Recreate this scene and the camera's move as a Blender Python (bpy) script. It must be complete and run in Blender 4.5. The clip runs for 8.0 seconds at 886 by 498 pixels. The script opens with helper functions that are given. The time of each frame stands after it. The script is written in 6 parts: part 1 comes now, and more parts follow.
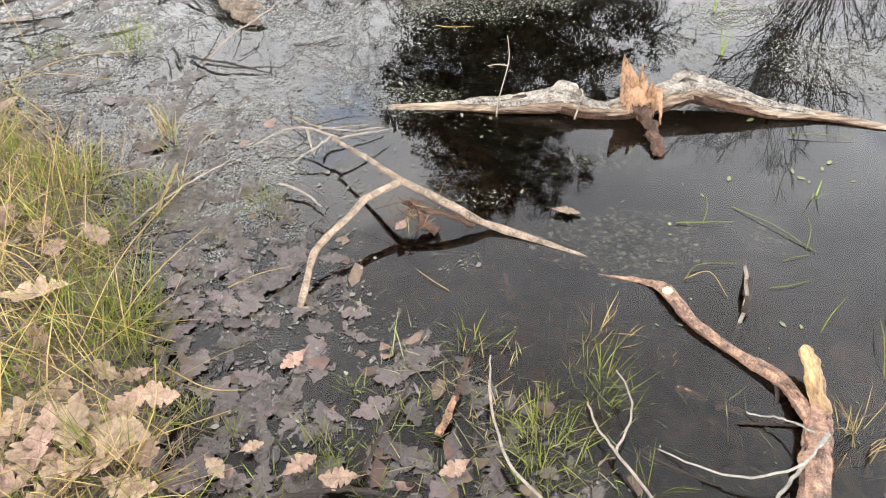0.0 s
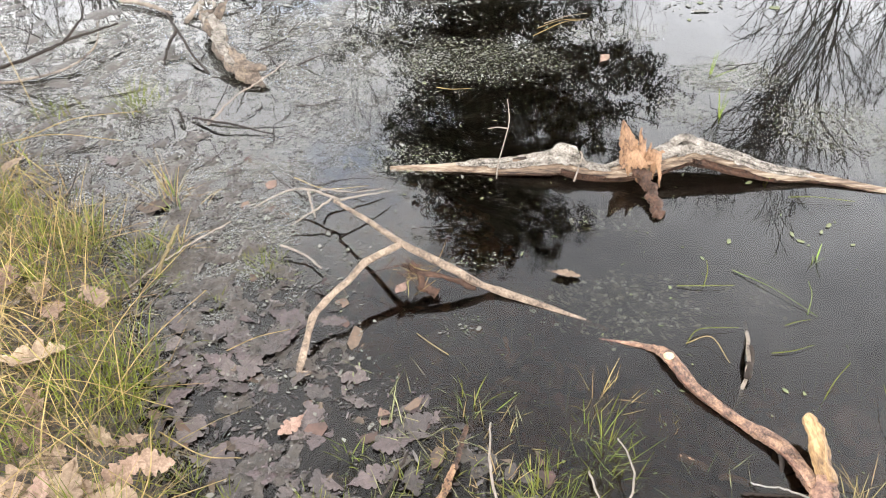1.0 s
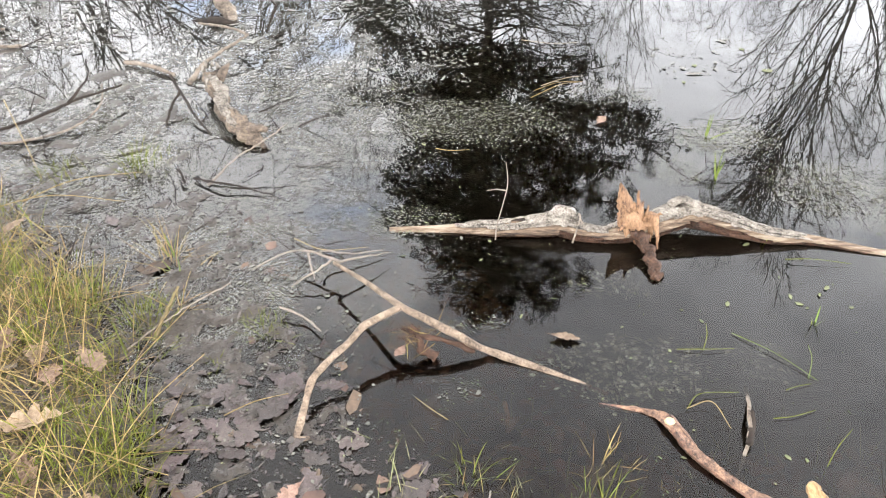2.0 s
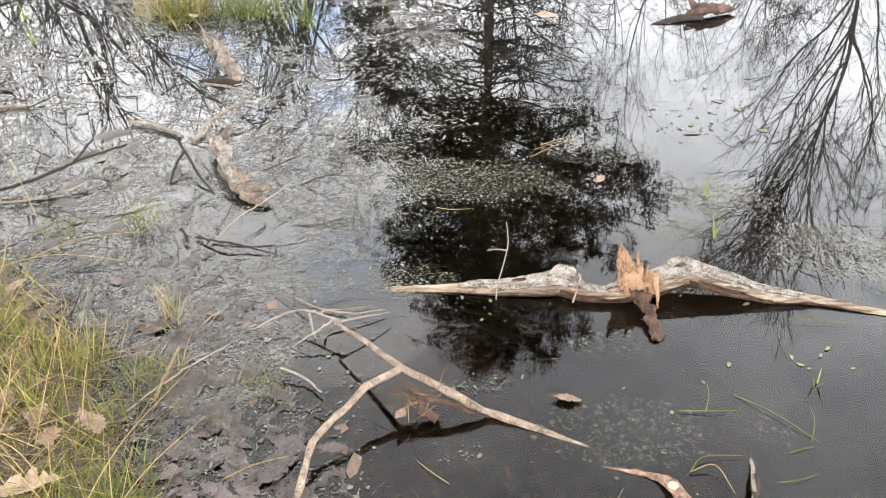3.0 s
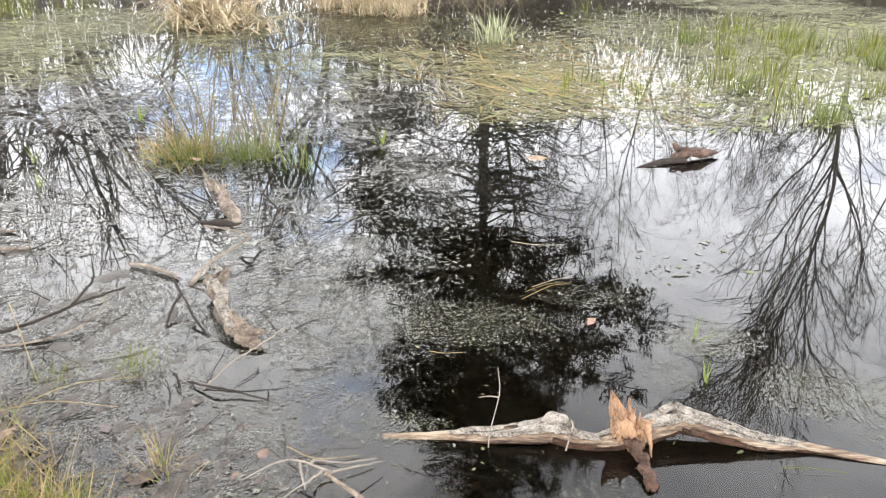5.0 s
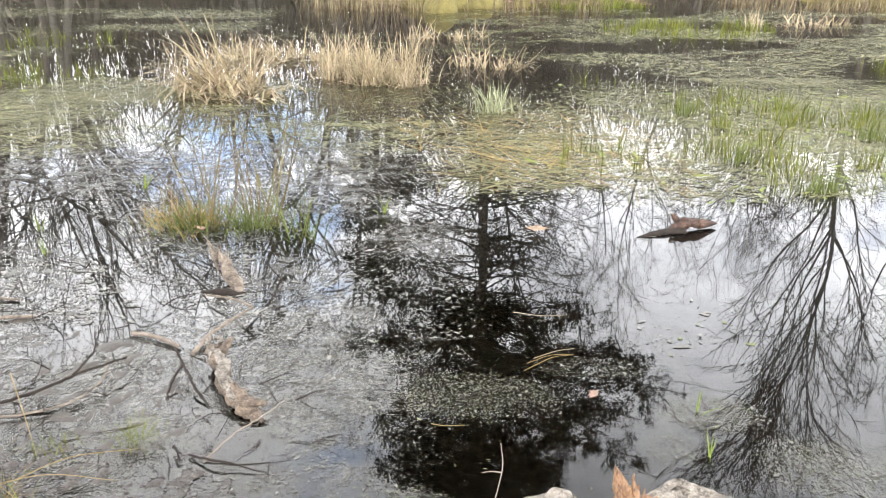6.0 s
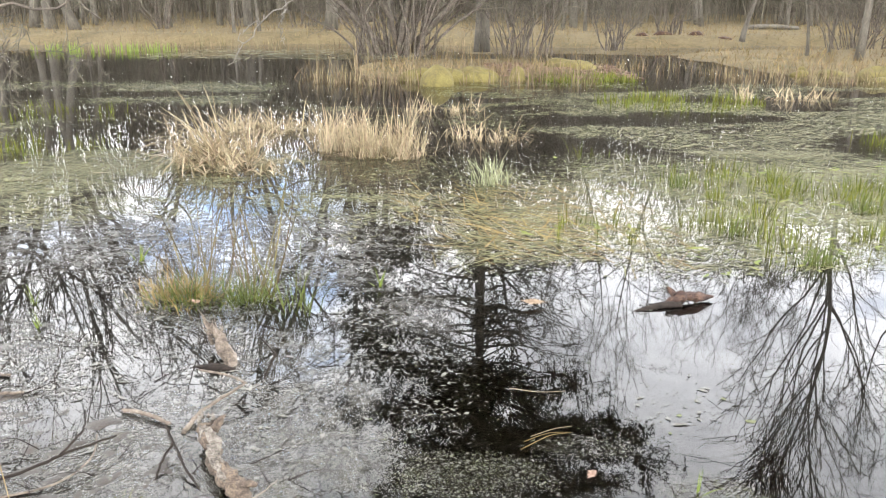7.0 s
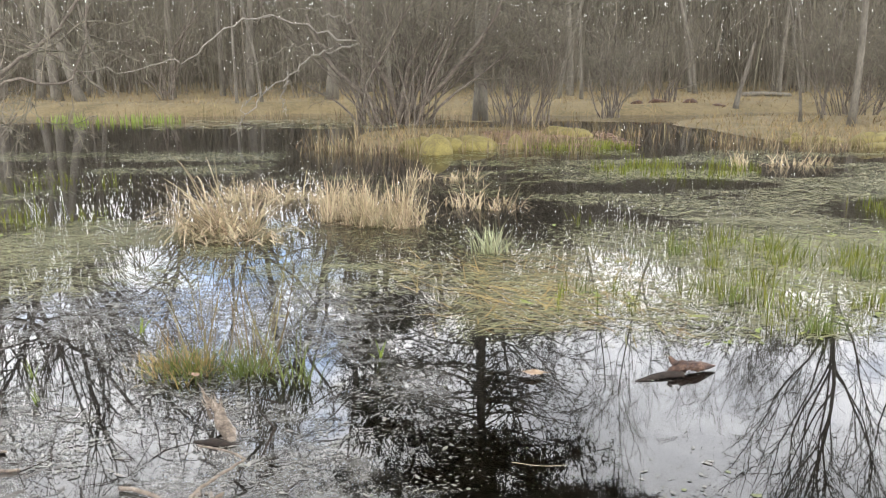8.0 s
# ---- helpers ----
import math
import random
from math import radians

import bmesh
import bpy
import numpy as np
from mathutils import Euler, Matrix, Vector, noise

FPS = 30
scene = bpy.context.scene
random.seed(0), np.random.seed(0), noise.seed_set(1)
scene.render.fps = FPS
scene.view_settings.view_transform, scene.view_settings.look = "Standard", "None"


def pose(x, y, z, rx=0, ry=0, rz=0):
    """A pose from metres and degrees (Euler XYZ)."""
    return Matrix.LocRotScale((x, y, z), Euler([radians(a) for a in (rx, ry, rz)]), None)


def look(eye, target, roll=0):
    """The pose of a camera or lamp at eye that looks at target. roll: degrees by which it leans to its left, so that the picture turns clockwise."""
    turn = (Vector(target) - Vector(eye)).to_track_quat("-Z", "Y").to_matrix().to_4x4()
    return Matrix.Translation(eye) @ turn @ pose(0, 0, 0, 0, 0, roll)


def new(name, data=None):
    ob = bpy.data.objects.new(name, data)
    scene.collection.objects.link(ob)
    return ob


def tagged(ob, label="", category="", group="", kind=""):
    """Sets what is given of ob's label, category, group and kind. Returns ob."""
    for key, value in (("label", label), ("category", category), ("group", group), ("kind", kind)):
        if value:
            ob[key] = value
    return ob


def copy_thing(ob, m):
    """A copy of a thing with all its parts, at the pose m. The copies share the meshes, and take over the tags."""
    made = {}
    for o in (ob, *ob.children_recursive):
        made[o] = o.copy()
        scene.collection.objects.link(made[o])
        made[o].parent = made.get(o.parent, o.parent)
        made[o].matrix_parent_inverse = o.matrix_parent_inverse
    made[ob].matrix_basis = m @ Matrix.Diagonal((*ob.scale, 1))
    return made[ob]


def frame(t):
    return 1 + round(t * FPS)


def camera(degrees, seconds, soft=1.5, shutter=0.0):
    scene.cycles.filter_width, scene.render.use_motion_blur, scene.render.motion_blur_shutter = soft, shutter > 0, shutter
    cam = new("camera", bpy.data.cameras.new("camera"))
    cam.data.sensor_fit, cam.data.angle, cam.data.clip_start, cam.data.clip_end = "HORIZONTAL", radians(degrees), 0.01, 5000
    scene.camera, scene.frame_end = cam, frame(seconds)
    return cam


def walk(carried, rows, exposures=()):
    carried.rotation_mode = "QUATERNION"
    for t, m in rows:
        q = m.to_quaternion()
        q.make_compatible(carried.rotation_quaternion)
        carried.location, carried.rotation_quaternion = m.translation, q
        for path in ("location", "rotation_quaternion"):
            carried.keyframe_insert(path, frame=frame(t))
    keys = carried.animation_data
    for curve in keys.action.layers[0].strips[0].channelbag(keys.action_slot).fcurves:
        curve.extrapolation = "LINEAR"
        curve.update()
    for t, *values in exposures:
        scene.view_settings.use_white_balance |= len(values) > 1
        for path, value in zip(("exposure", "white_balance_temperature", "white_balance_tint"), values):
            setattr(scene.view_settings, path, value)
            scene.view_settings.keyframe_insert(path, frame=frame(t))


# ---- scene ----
cam = camera(57.4, 8.0, soft=1.1)
PATH = [
    (0, (0.021, 0.035, 1.496), (0.006, 1.421, 0.055), -0.9),
    (0.5, (0.025, 0.047, 1.507), (0.005, 1.477, 0.108), -0.8),
    (1, (0.023, 0.061, 1.519), (0.007, 1.533, 0.165), -0.7),
    (1.5, (0.021, 0.071, 1.533), (0.01, 1.585, 0.227), -0.5),
    (3, (0.016, 0.084, 1.575), (0.007, 1.714, 0.416), -0.4),
    (3.5, (0.025, 0.083, 1.592), (0.017, 1.754, 0.493), -0.5),
    (4, (0.028, 0.084, 1.611), (0.023, 1.797, 0.579), -0.4),
    (4.5, (0.027, 0.082, 1.63), (0.028, 1.835, 0.667), -0.3),
    (4.7, (0.035, 0.084, 1.637), (0.034, 1.852, 0.701), -0.4),
    (5.8, (0.017, 0.086, 1.685), (0.022, 1.928, 0.906), 0.2),
    (6, (0.019, 0.076, 1.687), (0.022, 1.93, 0.937), 0.0),
    (6.5, (0.024, 0.082, 1.702), (0.029, 1.965, 1.03), 0.1),
    (7, (0.024, 0.092, 1.715), (0.035, 2.002, 1.123), 0.1),
    (7.5, (0.022, 0.09, 1.734), (0.035, 2.023, 1.221), -0.1),
    (8, (0.025, 0.082, 1.753), (0.036, 2.033, 1.316), -0.3),
]
walk(cam, [(t, look(eye, target, roll)) for t, eye, target, roll in PATH], [(0.0, 0.0), (1.5, 0.0), (4.0, -0.1), (6.5, -0.12), (7.2, -0.22), (8.0, -0.5)])

# ---- daylight: broken cloud, a veiled low sun ahead ----
SUN_EL, SUN_AZ = 29.5, -11.5
world = bpy.data.worlds.new("sky")
scene.world = world
world.use_nodes = True
nt = world.node_tree
nt.nodes.clear()


def node(tree, kind, **inputs):
    n = tree.nodes.new(kind)
    for k, v in inputs.items():
        n.inputs[k.replace("_", " ")].default_value = v
    return n


sky = nt.nodes.new("ShaderNodeTexSky")
sky.sky_type = "NISHITA"
sky.sun_disc = False
sky.sun_elevation, sky.sun_rotation = radians(SUN_EL), radians(SUN_AZ)
coord = nt.nodes.new("ShaderNodeTexCoord")
stretch = nt.nodes.new("ShaderNodeMapping")
stretch.inputs["Scale"].default_value = (1.0, 1.0, 2.2)
cover = node(nt, "ShaderNodeTexNoise", Scale=2.6, Detail=7.0, Roughness=0.55)
cover_ramp = nt.nodes.new("ShaderNodeValToRGB")
cover_ramp.color_ramp.elements[0].position, cover_ramp.color_ramp.elements[1].position = 0.30, 0.42
shade = node(nt, "ShaderNodeTexNoise", Scale=4.0, Detail=6.0, Roughness=0.6)
shade_ramp = nt.nodes.new("ShaderNodeValToRGB")
shade_ramp.color_ramp.elements[0].position, shade_ramp.color_ramp.elements[1].position = 0.30, 0.70
shade_ramp.color_ramp.elements[0].color = (11.75, 11.9, 12.4, 1)
shade_ramp.color_ramp.elements[1].color = (23.9, 23.8, 23.7, 1)
sky_mix = nt.nodes.new("ShaderNodeMix")
sky_mix.data_type = "RGBA"
back = node(nt, "ShaderNodeBackground", Strength=0.1)
out = nt.nodes.new("ShaderNodeOutputWorld")
nt.links.new(coord.outputs["Generated"], stretch.inputs["Vector"])
nt.links.new(stretch.outputs["Vector"], cover.inputs["Vector"])
nt.links.new(stretch.outputs["Vector"], shade.inputs["Vector"])
# a break in the cloud low over the far woods
towards = nt.nodes.new("ShaderNodeVectorMath")
towards.operation = "DOT_PRODUCT"
BREAK_AZ, BREAK_EL = radians(-13), radians(16)
towards.inputs[1].default_value = (math.sin(BREAK_AZ) * math.cos(BREAK_EL), math.cos(BREAK_AZ) * math.cos(BREAK_EL), math.sin(BREAK_EL))
nt.links.new(coord.outputs["Generated"], towards.inputs[0])
thin = nt.nodes.new("ShaderNodeMapRange")
for key, value in (("From Min", math.cos(radians(11))), ("From Max", math.cos(radians(4))), ("To Min", 0.0), ("To Max", 0.19)):
    thin.inputs[key].default_value = value
nt.links.new(towards.outputs["Value"], thin.inputs["Value"])
broken = nt.nodes.new("ShaderNodeMath")
broken.operation = "SUBTRACT"
nt.links.new(cover.outputs["Fac"], broken.inputs[0])
nt.links.new(thin.outputs["Result"], broken.inputs[1])
nt.links.new(broken.outputs[0], cover_ramp.inputs["Fac"])
nt.links.new(shade.outputs["Fac"], shade_ramp.inputs["Fac"])
nt.links.new(cover_ramp.outputs["Color"], sky_mix.inputs["Factor"])
# the cloud thins and brightens low in the sky
rise = nt.nodes.new("ShaderNodeSeparateXYZ")
nt.links.new(coord.outputs["Generated"], rise.inputs[0])
aureole = nt.nodes.new("ShaderNodeMapRange")
aureole.interpolation_type = "SMOOTHSTEP"
for key, value in (("From Min", 0.22), ("From Max", 0.90), ("To Min", 4.9), ("To Max", 1.15)):
    aureole.inputs[key].default_value = value
nt.links.new(rise.outputs["Z"], aureole.inputs["Value"])
brighter = nt.nodes.new("ShaderNodeVectorMath")
brighter.operation = "SCALE"
nt.links.new(shade_ramp.outputs["Color"], brighter.inputs[0])
nt.links.new(aureole.outputs["Result"], brighter.inputs["Scale"])
clear_sky = nt.nodes.new("ShaderNodeVectorMath")
clear_sky.operation = "MULTIPLY"
clear_sky.inputs[1].default_value = (1.5, 2.3, 3.7)
nt.links.new(sky.outputs["Color"], clear_sky.inputs[0])
nt.links.new(clear_sky.outputs["Vector"], sky_mix.inputs["A"])
nt.links.new(brighter.outputs["Vector"], sky_mix.inputs["B"])
nt.links.new(sky_mix.outputs["Result"], back.inputs["Color"])
nt.links.new(back.outputs["Background"], out.inputs["Surface"])

sun = new("sun", bpy.data.lights.new("sun", "SUN"))
sun.data.energy, sun.data.angle, sun.data.color = 0.3, radians(30), (1.0, 0.95, 0.88)
sd = Vector((math.sin(radians(SUN_AZ)) * math.cos(radians(SUN_EL)), math.cos(radians(SUN_AZ)) * math.cos(radians(SUN_EL)), math.sin(radians(SUN_EL))))
sun.matrix_world = look(sd * 80, (0, 0, 0))

# ---- materials ----
def surface(name, dark, light, scale=8.0, rough=0.75, bump=0.3, island=0.0, per_object=0.0, fine=6.0, stretch=(1, 1, 1), spec=0.5, sheer=0.0, third=None, contrast=0.18):
    """A rough natural surface: two noises of colour, a fine bump, a random value by island or by object."""
    m = bpy.data.materials.new(name)
    m.use_nodes = True
    t = m.node_tree
    bsdf = t.nodes["Principled BSDF"]
    bsdf.inputs["Specular IOR Level"].default_value = spec
    tc = t.nodes.new("ShaderNodeTexCoord")
    mp = t.nodes.new("ShaderNodeMapping")
    mp.inputs["Scale"].default_value = stretch
    t.links.new(tc.outputs["Object"], mp.inputs["Vector"])
    n1 = node(t, "ShaderNodeTexNoise", Scale=scale, Detail=5.0, Roughness=0.6)
    n2 = node(t, "ShaderNodeTexNoise", Scale=scale * fine, Detail=4.0, Roughness=0.65)
    for n in (n1, n2):
        t.links.new(mp.outputs["Vector"], n.inputs["Vector"])
    add = node(t, "ShaderNodeMath")
    add.operation = "MULTIPLY_ADD"
    add.inputs[1].default_value = 0.45
    t.links.new(n2.outputs["Fac"], add.inputs[0])
    sub = node(t, "ShaderNodeMath")
    sub.operation = "MULTIPLY"
    sub.inputs[1].default_value = 0.55
    t.links.new(n1.outputs["Fac"], sub.inputs[0])
    t.links.new(sub.outputs[0], add.inputs[2])
    ramp = t.nodes.new("ShaderNodeValToRGB")
    e = ramp.color_ramp.elements
    e[0].position, e[1].position = 0.5 - contrast, 0.5 + contrast
    e[0].color, e[1].color = (*dark, 1), (*light, 1)
    if third:
        mid = e.new(0.5)
        mid.color = (*third, 1)
    t.links.new(add.outputs[0], ramp.inputs["Fac"])
    colour = ramp.outputs["Color"]
    if island or per_object:
        geo = t.nodes.new("ShaderNodeNewGeometry") if island else t.nodes.new("ShaderNodeObjectInfo")
        r = geo.outputs["Random Per Island" if island else "Random"]
        amount = island or per_object
        span = t.nodes.new("ShaderNodeMapRange")
        span.inputs["To Min"].default_value, span.inputs["To Max"].default_value = 1 - amount, 1 + amount
        t.links.new(r, span.inputs["Value"])
        hue = t.nodes.new("ShaderNodeMapRange")
        hue.inputs["To Min"].default_value, hue.inputs["To Max"].default_value = 0.5 - amount * 0.06, 0.5 + amount * 0.05
        wob = node(t, "ShaderNodeMath")
        wob.operation = "PINGPONG"
        wob.inputs[1].default_value = 0.13
        t.links.new(r, wob.inputs[0])
        w2 = node(t, "ShaderNodeMath")
        w2.operation = "MULTIPLY"
        w2.inputs[1].default_value = 7.5
        t.links.new(wob.outputs[0], w2.inputs[0])
        t.links.new(w2.outputs[0], hue.inputs["Value"])
        hsv = t.nodes.new("ShaderNodeHueSaturation")
        t.links.new(span.outputs["Result"], hsv.inputs["Value"])
        t.links.new(hue.outputs["Result"], hsv.inputs["Hue"])
        t.links.new(colour, hsv.inputs["Color"])
        colour = hsv.outputs["Color"]
    t.links.new(colour, bsdf.inputs["Base Color"])
    rr = t.nodes.new("ShaderNodeMapRange")
    rr.inputs["To Min"].default_value, rr.inputs["To Max"].default_value = max(0.05, rough - 0.15), min(1.0, rough + 0.15)
    t.links.new(n2.outputs["Fac"], rr.inputs["Value"])
    t.links.new(rr.outputs["Result"], bsdf.inputs["Roughness"])
    if bump:
        b = node(t, "ShaderNodeBump", Strength=bump, Distance=0.01)
        t.links.new(add.outputs[0], b.inputs["Height"])
        t.links.new(b.outputs["Normal"], bsdf.inputs["Normal"])
    if sheer:
        tr = t.nodes.new("ShaderNodeBsdfTranslucent")
        t.links.new(colour, tr.inputs["Color"])
        mx = node(t, "ShaderNodeMixShader", Fac=sheer)
        t.links.new(bsdf.outputs[0], mx.inputs[1])
        t.links.new(tr.outputs[0], mx.inputs[2])
        t.links.new(mx.outputs[0], t.nodes["Material Output"].inputs["Surface"])
    return m


def water_surface():
    """Still brown pond water: mirror by Fresnel over a tinted clear body, with faint ripples."""
    m = bpy.data.materials.new("pond_water")
    m.use_nodes = True
    t = m.node_tree
    t.nodes.clear()
    tc = t.nodes.new("ShaderNodeTexCoord")
    n1 = node(t, "ShaderNodeTexNoise", Scale=2.2, Detail=3.0, Roughness=0.5)
    t.links.new(tc.outputs["Object"], n1.inputs["Vector"])
    b1 = node(t, "ShaderNodeBump", Strength=0.006, Distance=0.02)
    t.links.new(n1.outputs["Fac"], b1.inputs["Height"])
    fr = node(t, "ShaderNodeFresnel", IOR=1.43)
    gl = node(t, "ShaderNodeBsdfGlossy", Roughness=0.0, Color=(0.96, 0.97, 1.0, 1))
    tr = node(t, "ShaderNodeBsdfTransparent", Color=(0.38, 0.345, 0.285, 1))
    mx = t.nodes.new("ShaderNodeMixShader")
    o = t.nodes.new("ShaderNodeOutputMaterial")
    for n in (fr, gl):
        t.links.new(b1.outputs["Normal"], n.inputs["Normal"])
    t.links.new(fr.outputs[0], mx.inputs[0])
    t.links.new(tr.outputs[0], mx.inputs[1])
    t.links.new(gl.outputs[0], mx.inputs[2])
    t.links.new(mx.outputs[0], o.inputs["Surface"])
    return m


def ground_surface():
    """Black wet mud low down, a litter of dry grass and moss on the drier ground."""
    m = surface("pond_ground", (0.012, 0.010, 0.009), (0.070, 0.056, 0.050), 9.0, 0.32, 1.0, fine=9.0)
    t = m.node_tree
    bsdf = t.nodes["Principled BSDF"]
    wet = bsdf.inputs["Base Color"].links[0].from_socket
    geo = t.nodes.new("ShaderNodeNewGeometry")
    sep = t.nodes.new("ShaderNodeSeparateXYZ")
    t.links.new(geo.outputs["Position"], sep.inputs[0])
    n = node(t, "ShaderNodeTexNoise", Scale=0.55, Detail=6.0, Roughness=0.65)
    n2 = node(t, "ShaderNodeTexNoise", Scale=7.0, Detail=5.0, Roughness=0.7)
    t.links.new(geo.outputs["Position"], n.inputs["Vector"])
    t.links.new(geo.outputs["Position"], n2.inputs["Vector"])
    r = t.nodes.new("ShaderNodeValToRGB")
    e = r.color_ramp.elements
    e[0].position, e[1].position = 0.36, 0.66
    e[0].color, e[1].color = (0.075, 0.062, 0.025, 1), (0.215, 0.165, 0.085, 1)
    k = e.new(0.5)
    k.color = (0.145, 0.11, 0.05, 1)
    avg = t.nodes.new("ShaderNodeMix")
    avg.inputs[0].default_value = 0.5
    t.links.new(n.outputs["Fac"], avg.inputs[2])
    t.links.new(n2.outputs["Fac"], avg.inputs[3])
    t.links.new(avg.outputs[0], r.inputs["Fac"])
    lift = t.nodes.new("ShaderNodeMapRange")
    lift.inputs["From Min"].default_value, lift.inputs["From Max"].default_value = -0.05, 0.02
    t.links.new(sep.outputs["Z"], lift.inputs["Value"])
    mix = t.nodes.new("ShaderNodeMix")
    mix.data_type = "RGBA"
    away = t.nodes.new("ShaderNodeMapRange")
    away.inputs["From Min"].default_value, away.inputs["From Max"].default_value = 6.0, 14.0
    away.inputs["To Min"].default_value = 0.12
    t.links.new(sep.outputs["Y"], away.inputs["Value"])
    both = node(t, "ShaderNodeMath")
    both.operation = "MULTIPLY"
    t.links.new(lift.outputs[0], both.inputs[0])
    t.links.new(away.outputs[0], both.inputs[1])
    t.links.new(both.outputs[0], mix.inputs["Factor"])
    t.links.new(wet, mix.inputs["A"])
    t.links.new(r.outputs["Color"], mix.inputs["B"])
    t.links.new(mix.outputs["Result"], bsdf.inputs["Base Color"])
    dry = t.nodes.new("ShaderNodeMix")
    dry.inputs[3].default_value = 0.95
    t.links.new(both.outputs[0], dry.inputs[0])
    t.links.new(bsdf.inputs["Roughness"].links[0].from_socket, dry.inputs[2])
    t.links.new(dry.outputs[0], bsdf.inputs["Roughness"])
    return m


M_WATER = water_surface()
M_GROUND = ground_surface()
M_DEADWOOD = surface("weathered_wood", (0.026, 0.016, 0.011), (0.33, 0.265, 0.195), 24.0, 0.75, 1.0, stretch=(0.13, 1, 1), third=(0.17, 0.115, 0.075), contrast=0.12, fine=4.0)
M_BARKPATCH = surface("flaking_bark", (0.030, 0.024, 0.020), (0.41, 0.375, 0.325), 30.0, 0.85, 1.0, third=(0.22, 0.19, 0.158), contrast=0.13)
M_ORANGE = surface("torn_heartwood", (0.036, 0.017, 0.011), (0.38, 0.23, 0.13), 30.0, 0.7, 1.0, stretch=(1, 1, 0.25), third=(0.27, 0.15, 0.08), contrast=0.13)
# Also paints the shaded underside of the driftwood log.
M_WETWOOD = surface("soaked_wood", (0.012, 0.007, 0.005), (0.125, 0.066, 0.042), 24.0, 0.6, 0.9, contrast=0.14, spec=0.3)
M_PALEBRANCH = surface("barkless_branch", (0.05, 0.034, 0.024), (0.36, 0.275, 0.20), 30.0, 0.75, 0.8, third=(0.21, 0.152, 0.108), contrast=0.13)
M_PINEBARK = surface("thin_pine_bark", (0.032, 0.019, 0.016), (0.42, 0.255, 0.165), 20.0, 0.55, 1.0, third=(0.20, 0.105, 0.07), contrast=0.13)
M_YELLOWWOOD = surface("stripped_pine_wood", (0.07, 0.035, 0.016), (0.50, 0.34, 0.165), 24.0, 0.55, 0.9, third=(0.28, 0.165, 0.07), contrast=0.12, stretch=(1, 0.3, 1))
M_CUT = surface("broken_end_wood", (0.45, 0.32, 0.15), (0.75, 0.60, 0.36), 60.0, 0.7, 0.5)
M_TWIG = surface("dry_twig", (0.11, 0.088, 0.07), (0.35, 0.29, 0.235), 30.0, 0.8, 0.4)
M_DARKTWIG = surface("wet_twig", (0.011, 0.008, 0.0065), (0.046, 0.034, 0.027), 30.0, 0.75, 0.4, spec=0.25)
M_GREYWOOD = surface("grey_log", (0.045, 0.035, 0.028), (0.34, 0.285, 0.23), 20.0, 0.85, 1.0, third=(0.17, 0.135, 0.105), contrast=0.15)
M_ROTLOG = surface("rotten_bark", (0.02, 0.014, 0.011), (0.26, 0.20, 0.145), 14.0, 0.8, 1.0, third=(0.11, 0.082, 0.062), contrast=0.14)
M_SCALE = surface("flaky_pine_bark", (0.045, 0.030, 0.024), (0.44, 0.27, 0.165), 40.0, 0.7, 0.8, third=(0.22, 0.13, 0.09), contrast=0.13)
M_OLDRUSH = surface("withered_rush", (0.06, 0.045, 0.02), (0.20, 0.155, 0.065), 8.0, 0.6, 0.0, island=0.4, sheer=0.1)
M_LEAF = surface("dry_oak_leaf", (0.13, 0.078, 0.052), (0.40, 0.285, 0.20), 3.5, 0.7, 0.6, per_object=0.30, sheer=0.12, third=(0.26, 0.175, 0.12), contrast=0.15)
M_WETLEAF = surface("sodden_oak_leaf", (0.026, 0.019, 0.018), (0.108, 0.080, 0.073), 4.5, 0.35, 0.6, per_object=0.45)
M_GRASS = surface("green_grass", (0.062, 0.080, 0.013), (0.215, 0.225, 0.042), 10.0, 0.5, 0.0, island=0.45, sheer=0.22, spec=0.2)
M_STRAW = surface("dry_grass", (0.19, 0.135, 0.05), (0.43, 0.32, 0.14), 10.0, 0.6, 0.0, island=0.35, sheer=0.2, spec=0.2)
M_REED = surface("dead_reed", (0.26, 0.205, 0.125), (0.56, 0.47, 0.32), 6.0, 0.65, 0.0, island=0.35, sheer=0.2, spec=0.2)
M_RUSH = surface("green_rush", (0.06, 0.085, 0.015), (0.15, 0.18, 0.035), 10.0, 0.5, 0.0, island=0.4, sheer=0.2)
M_SHOOT = surface("young_iris_shoot", (0.12, 0.17, 0.025), (0.25, 0.31, 0.06), 4.0, 0.45, 0.0, island=0.25, sheer=0.35)
M_FLAKE = surface("drifting_leaf_bits", (0.055, 0.051, 0.040), (0.19, 0.18, 0.148), 9.0, 0.3, 0.0, island=0.5)
M_PAD = surface("duckweed", (0.085, 0.094, 0.045), (0.21, 0.222, 0.12), 6.0, 0.5, 0.0, island=0.5, spec=0.2)
M_MAT = surface("floating_grass", (0.092, 0.090, 0.040), (0.25, 0.242, 0.12), 3.0, 0.5, 0.0, island=0.5, spec=0.2)
M_LITTER = surface("sunken_litter", (0.035, 0.024, 0.018), (0.17, 0.105, 0.075), 8.0, 0.7, 0.3, island=0.5)
M_MOSS = surface("yellow_moss", (0.07, 0.052, 0.028), (0.24, 0.20, 0.062), 2.6, 0.95, 1.0, fine=12.0, third=(0.145, 0.12, 0.038))
M_TREEBARK = surface("tree_bark", (0.045, 0.038, 0.030), (0.20, 0.178, 0.142), 6.0, 0.9, 0.6, stretch=(1, 1, 0.25))
M_TREETWIG = surface("bare_twigs", (0.070, 0.062, 0.046), (0.20, 0.176, 0.13), 2.0, 0.85, 0.0, island=0.35)
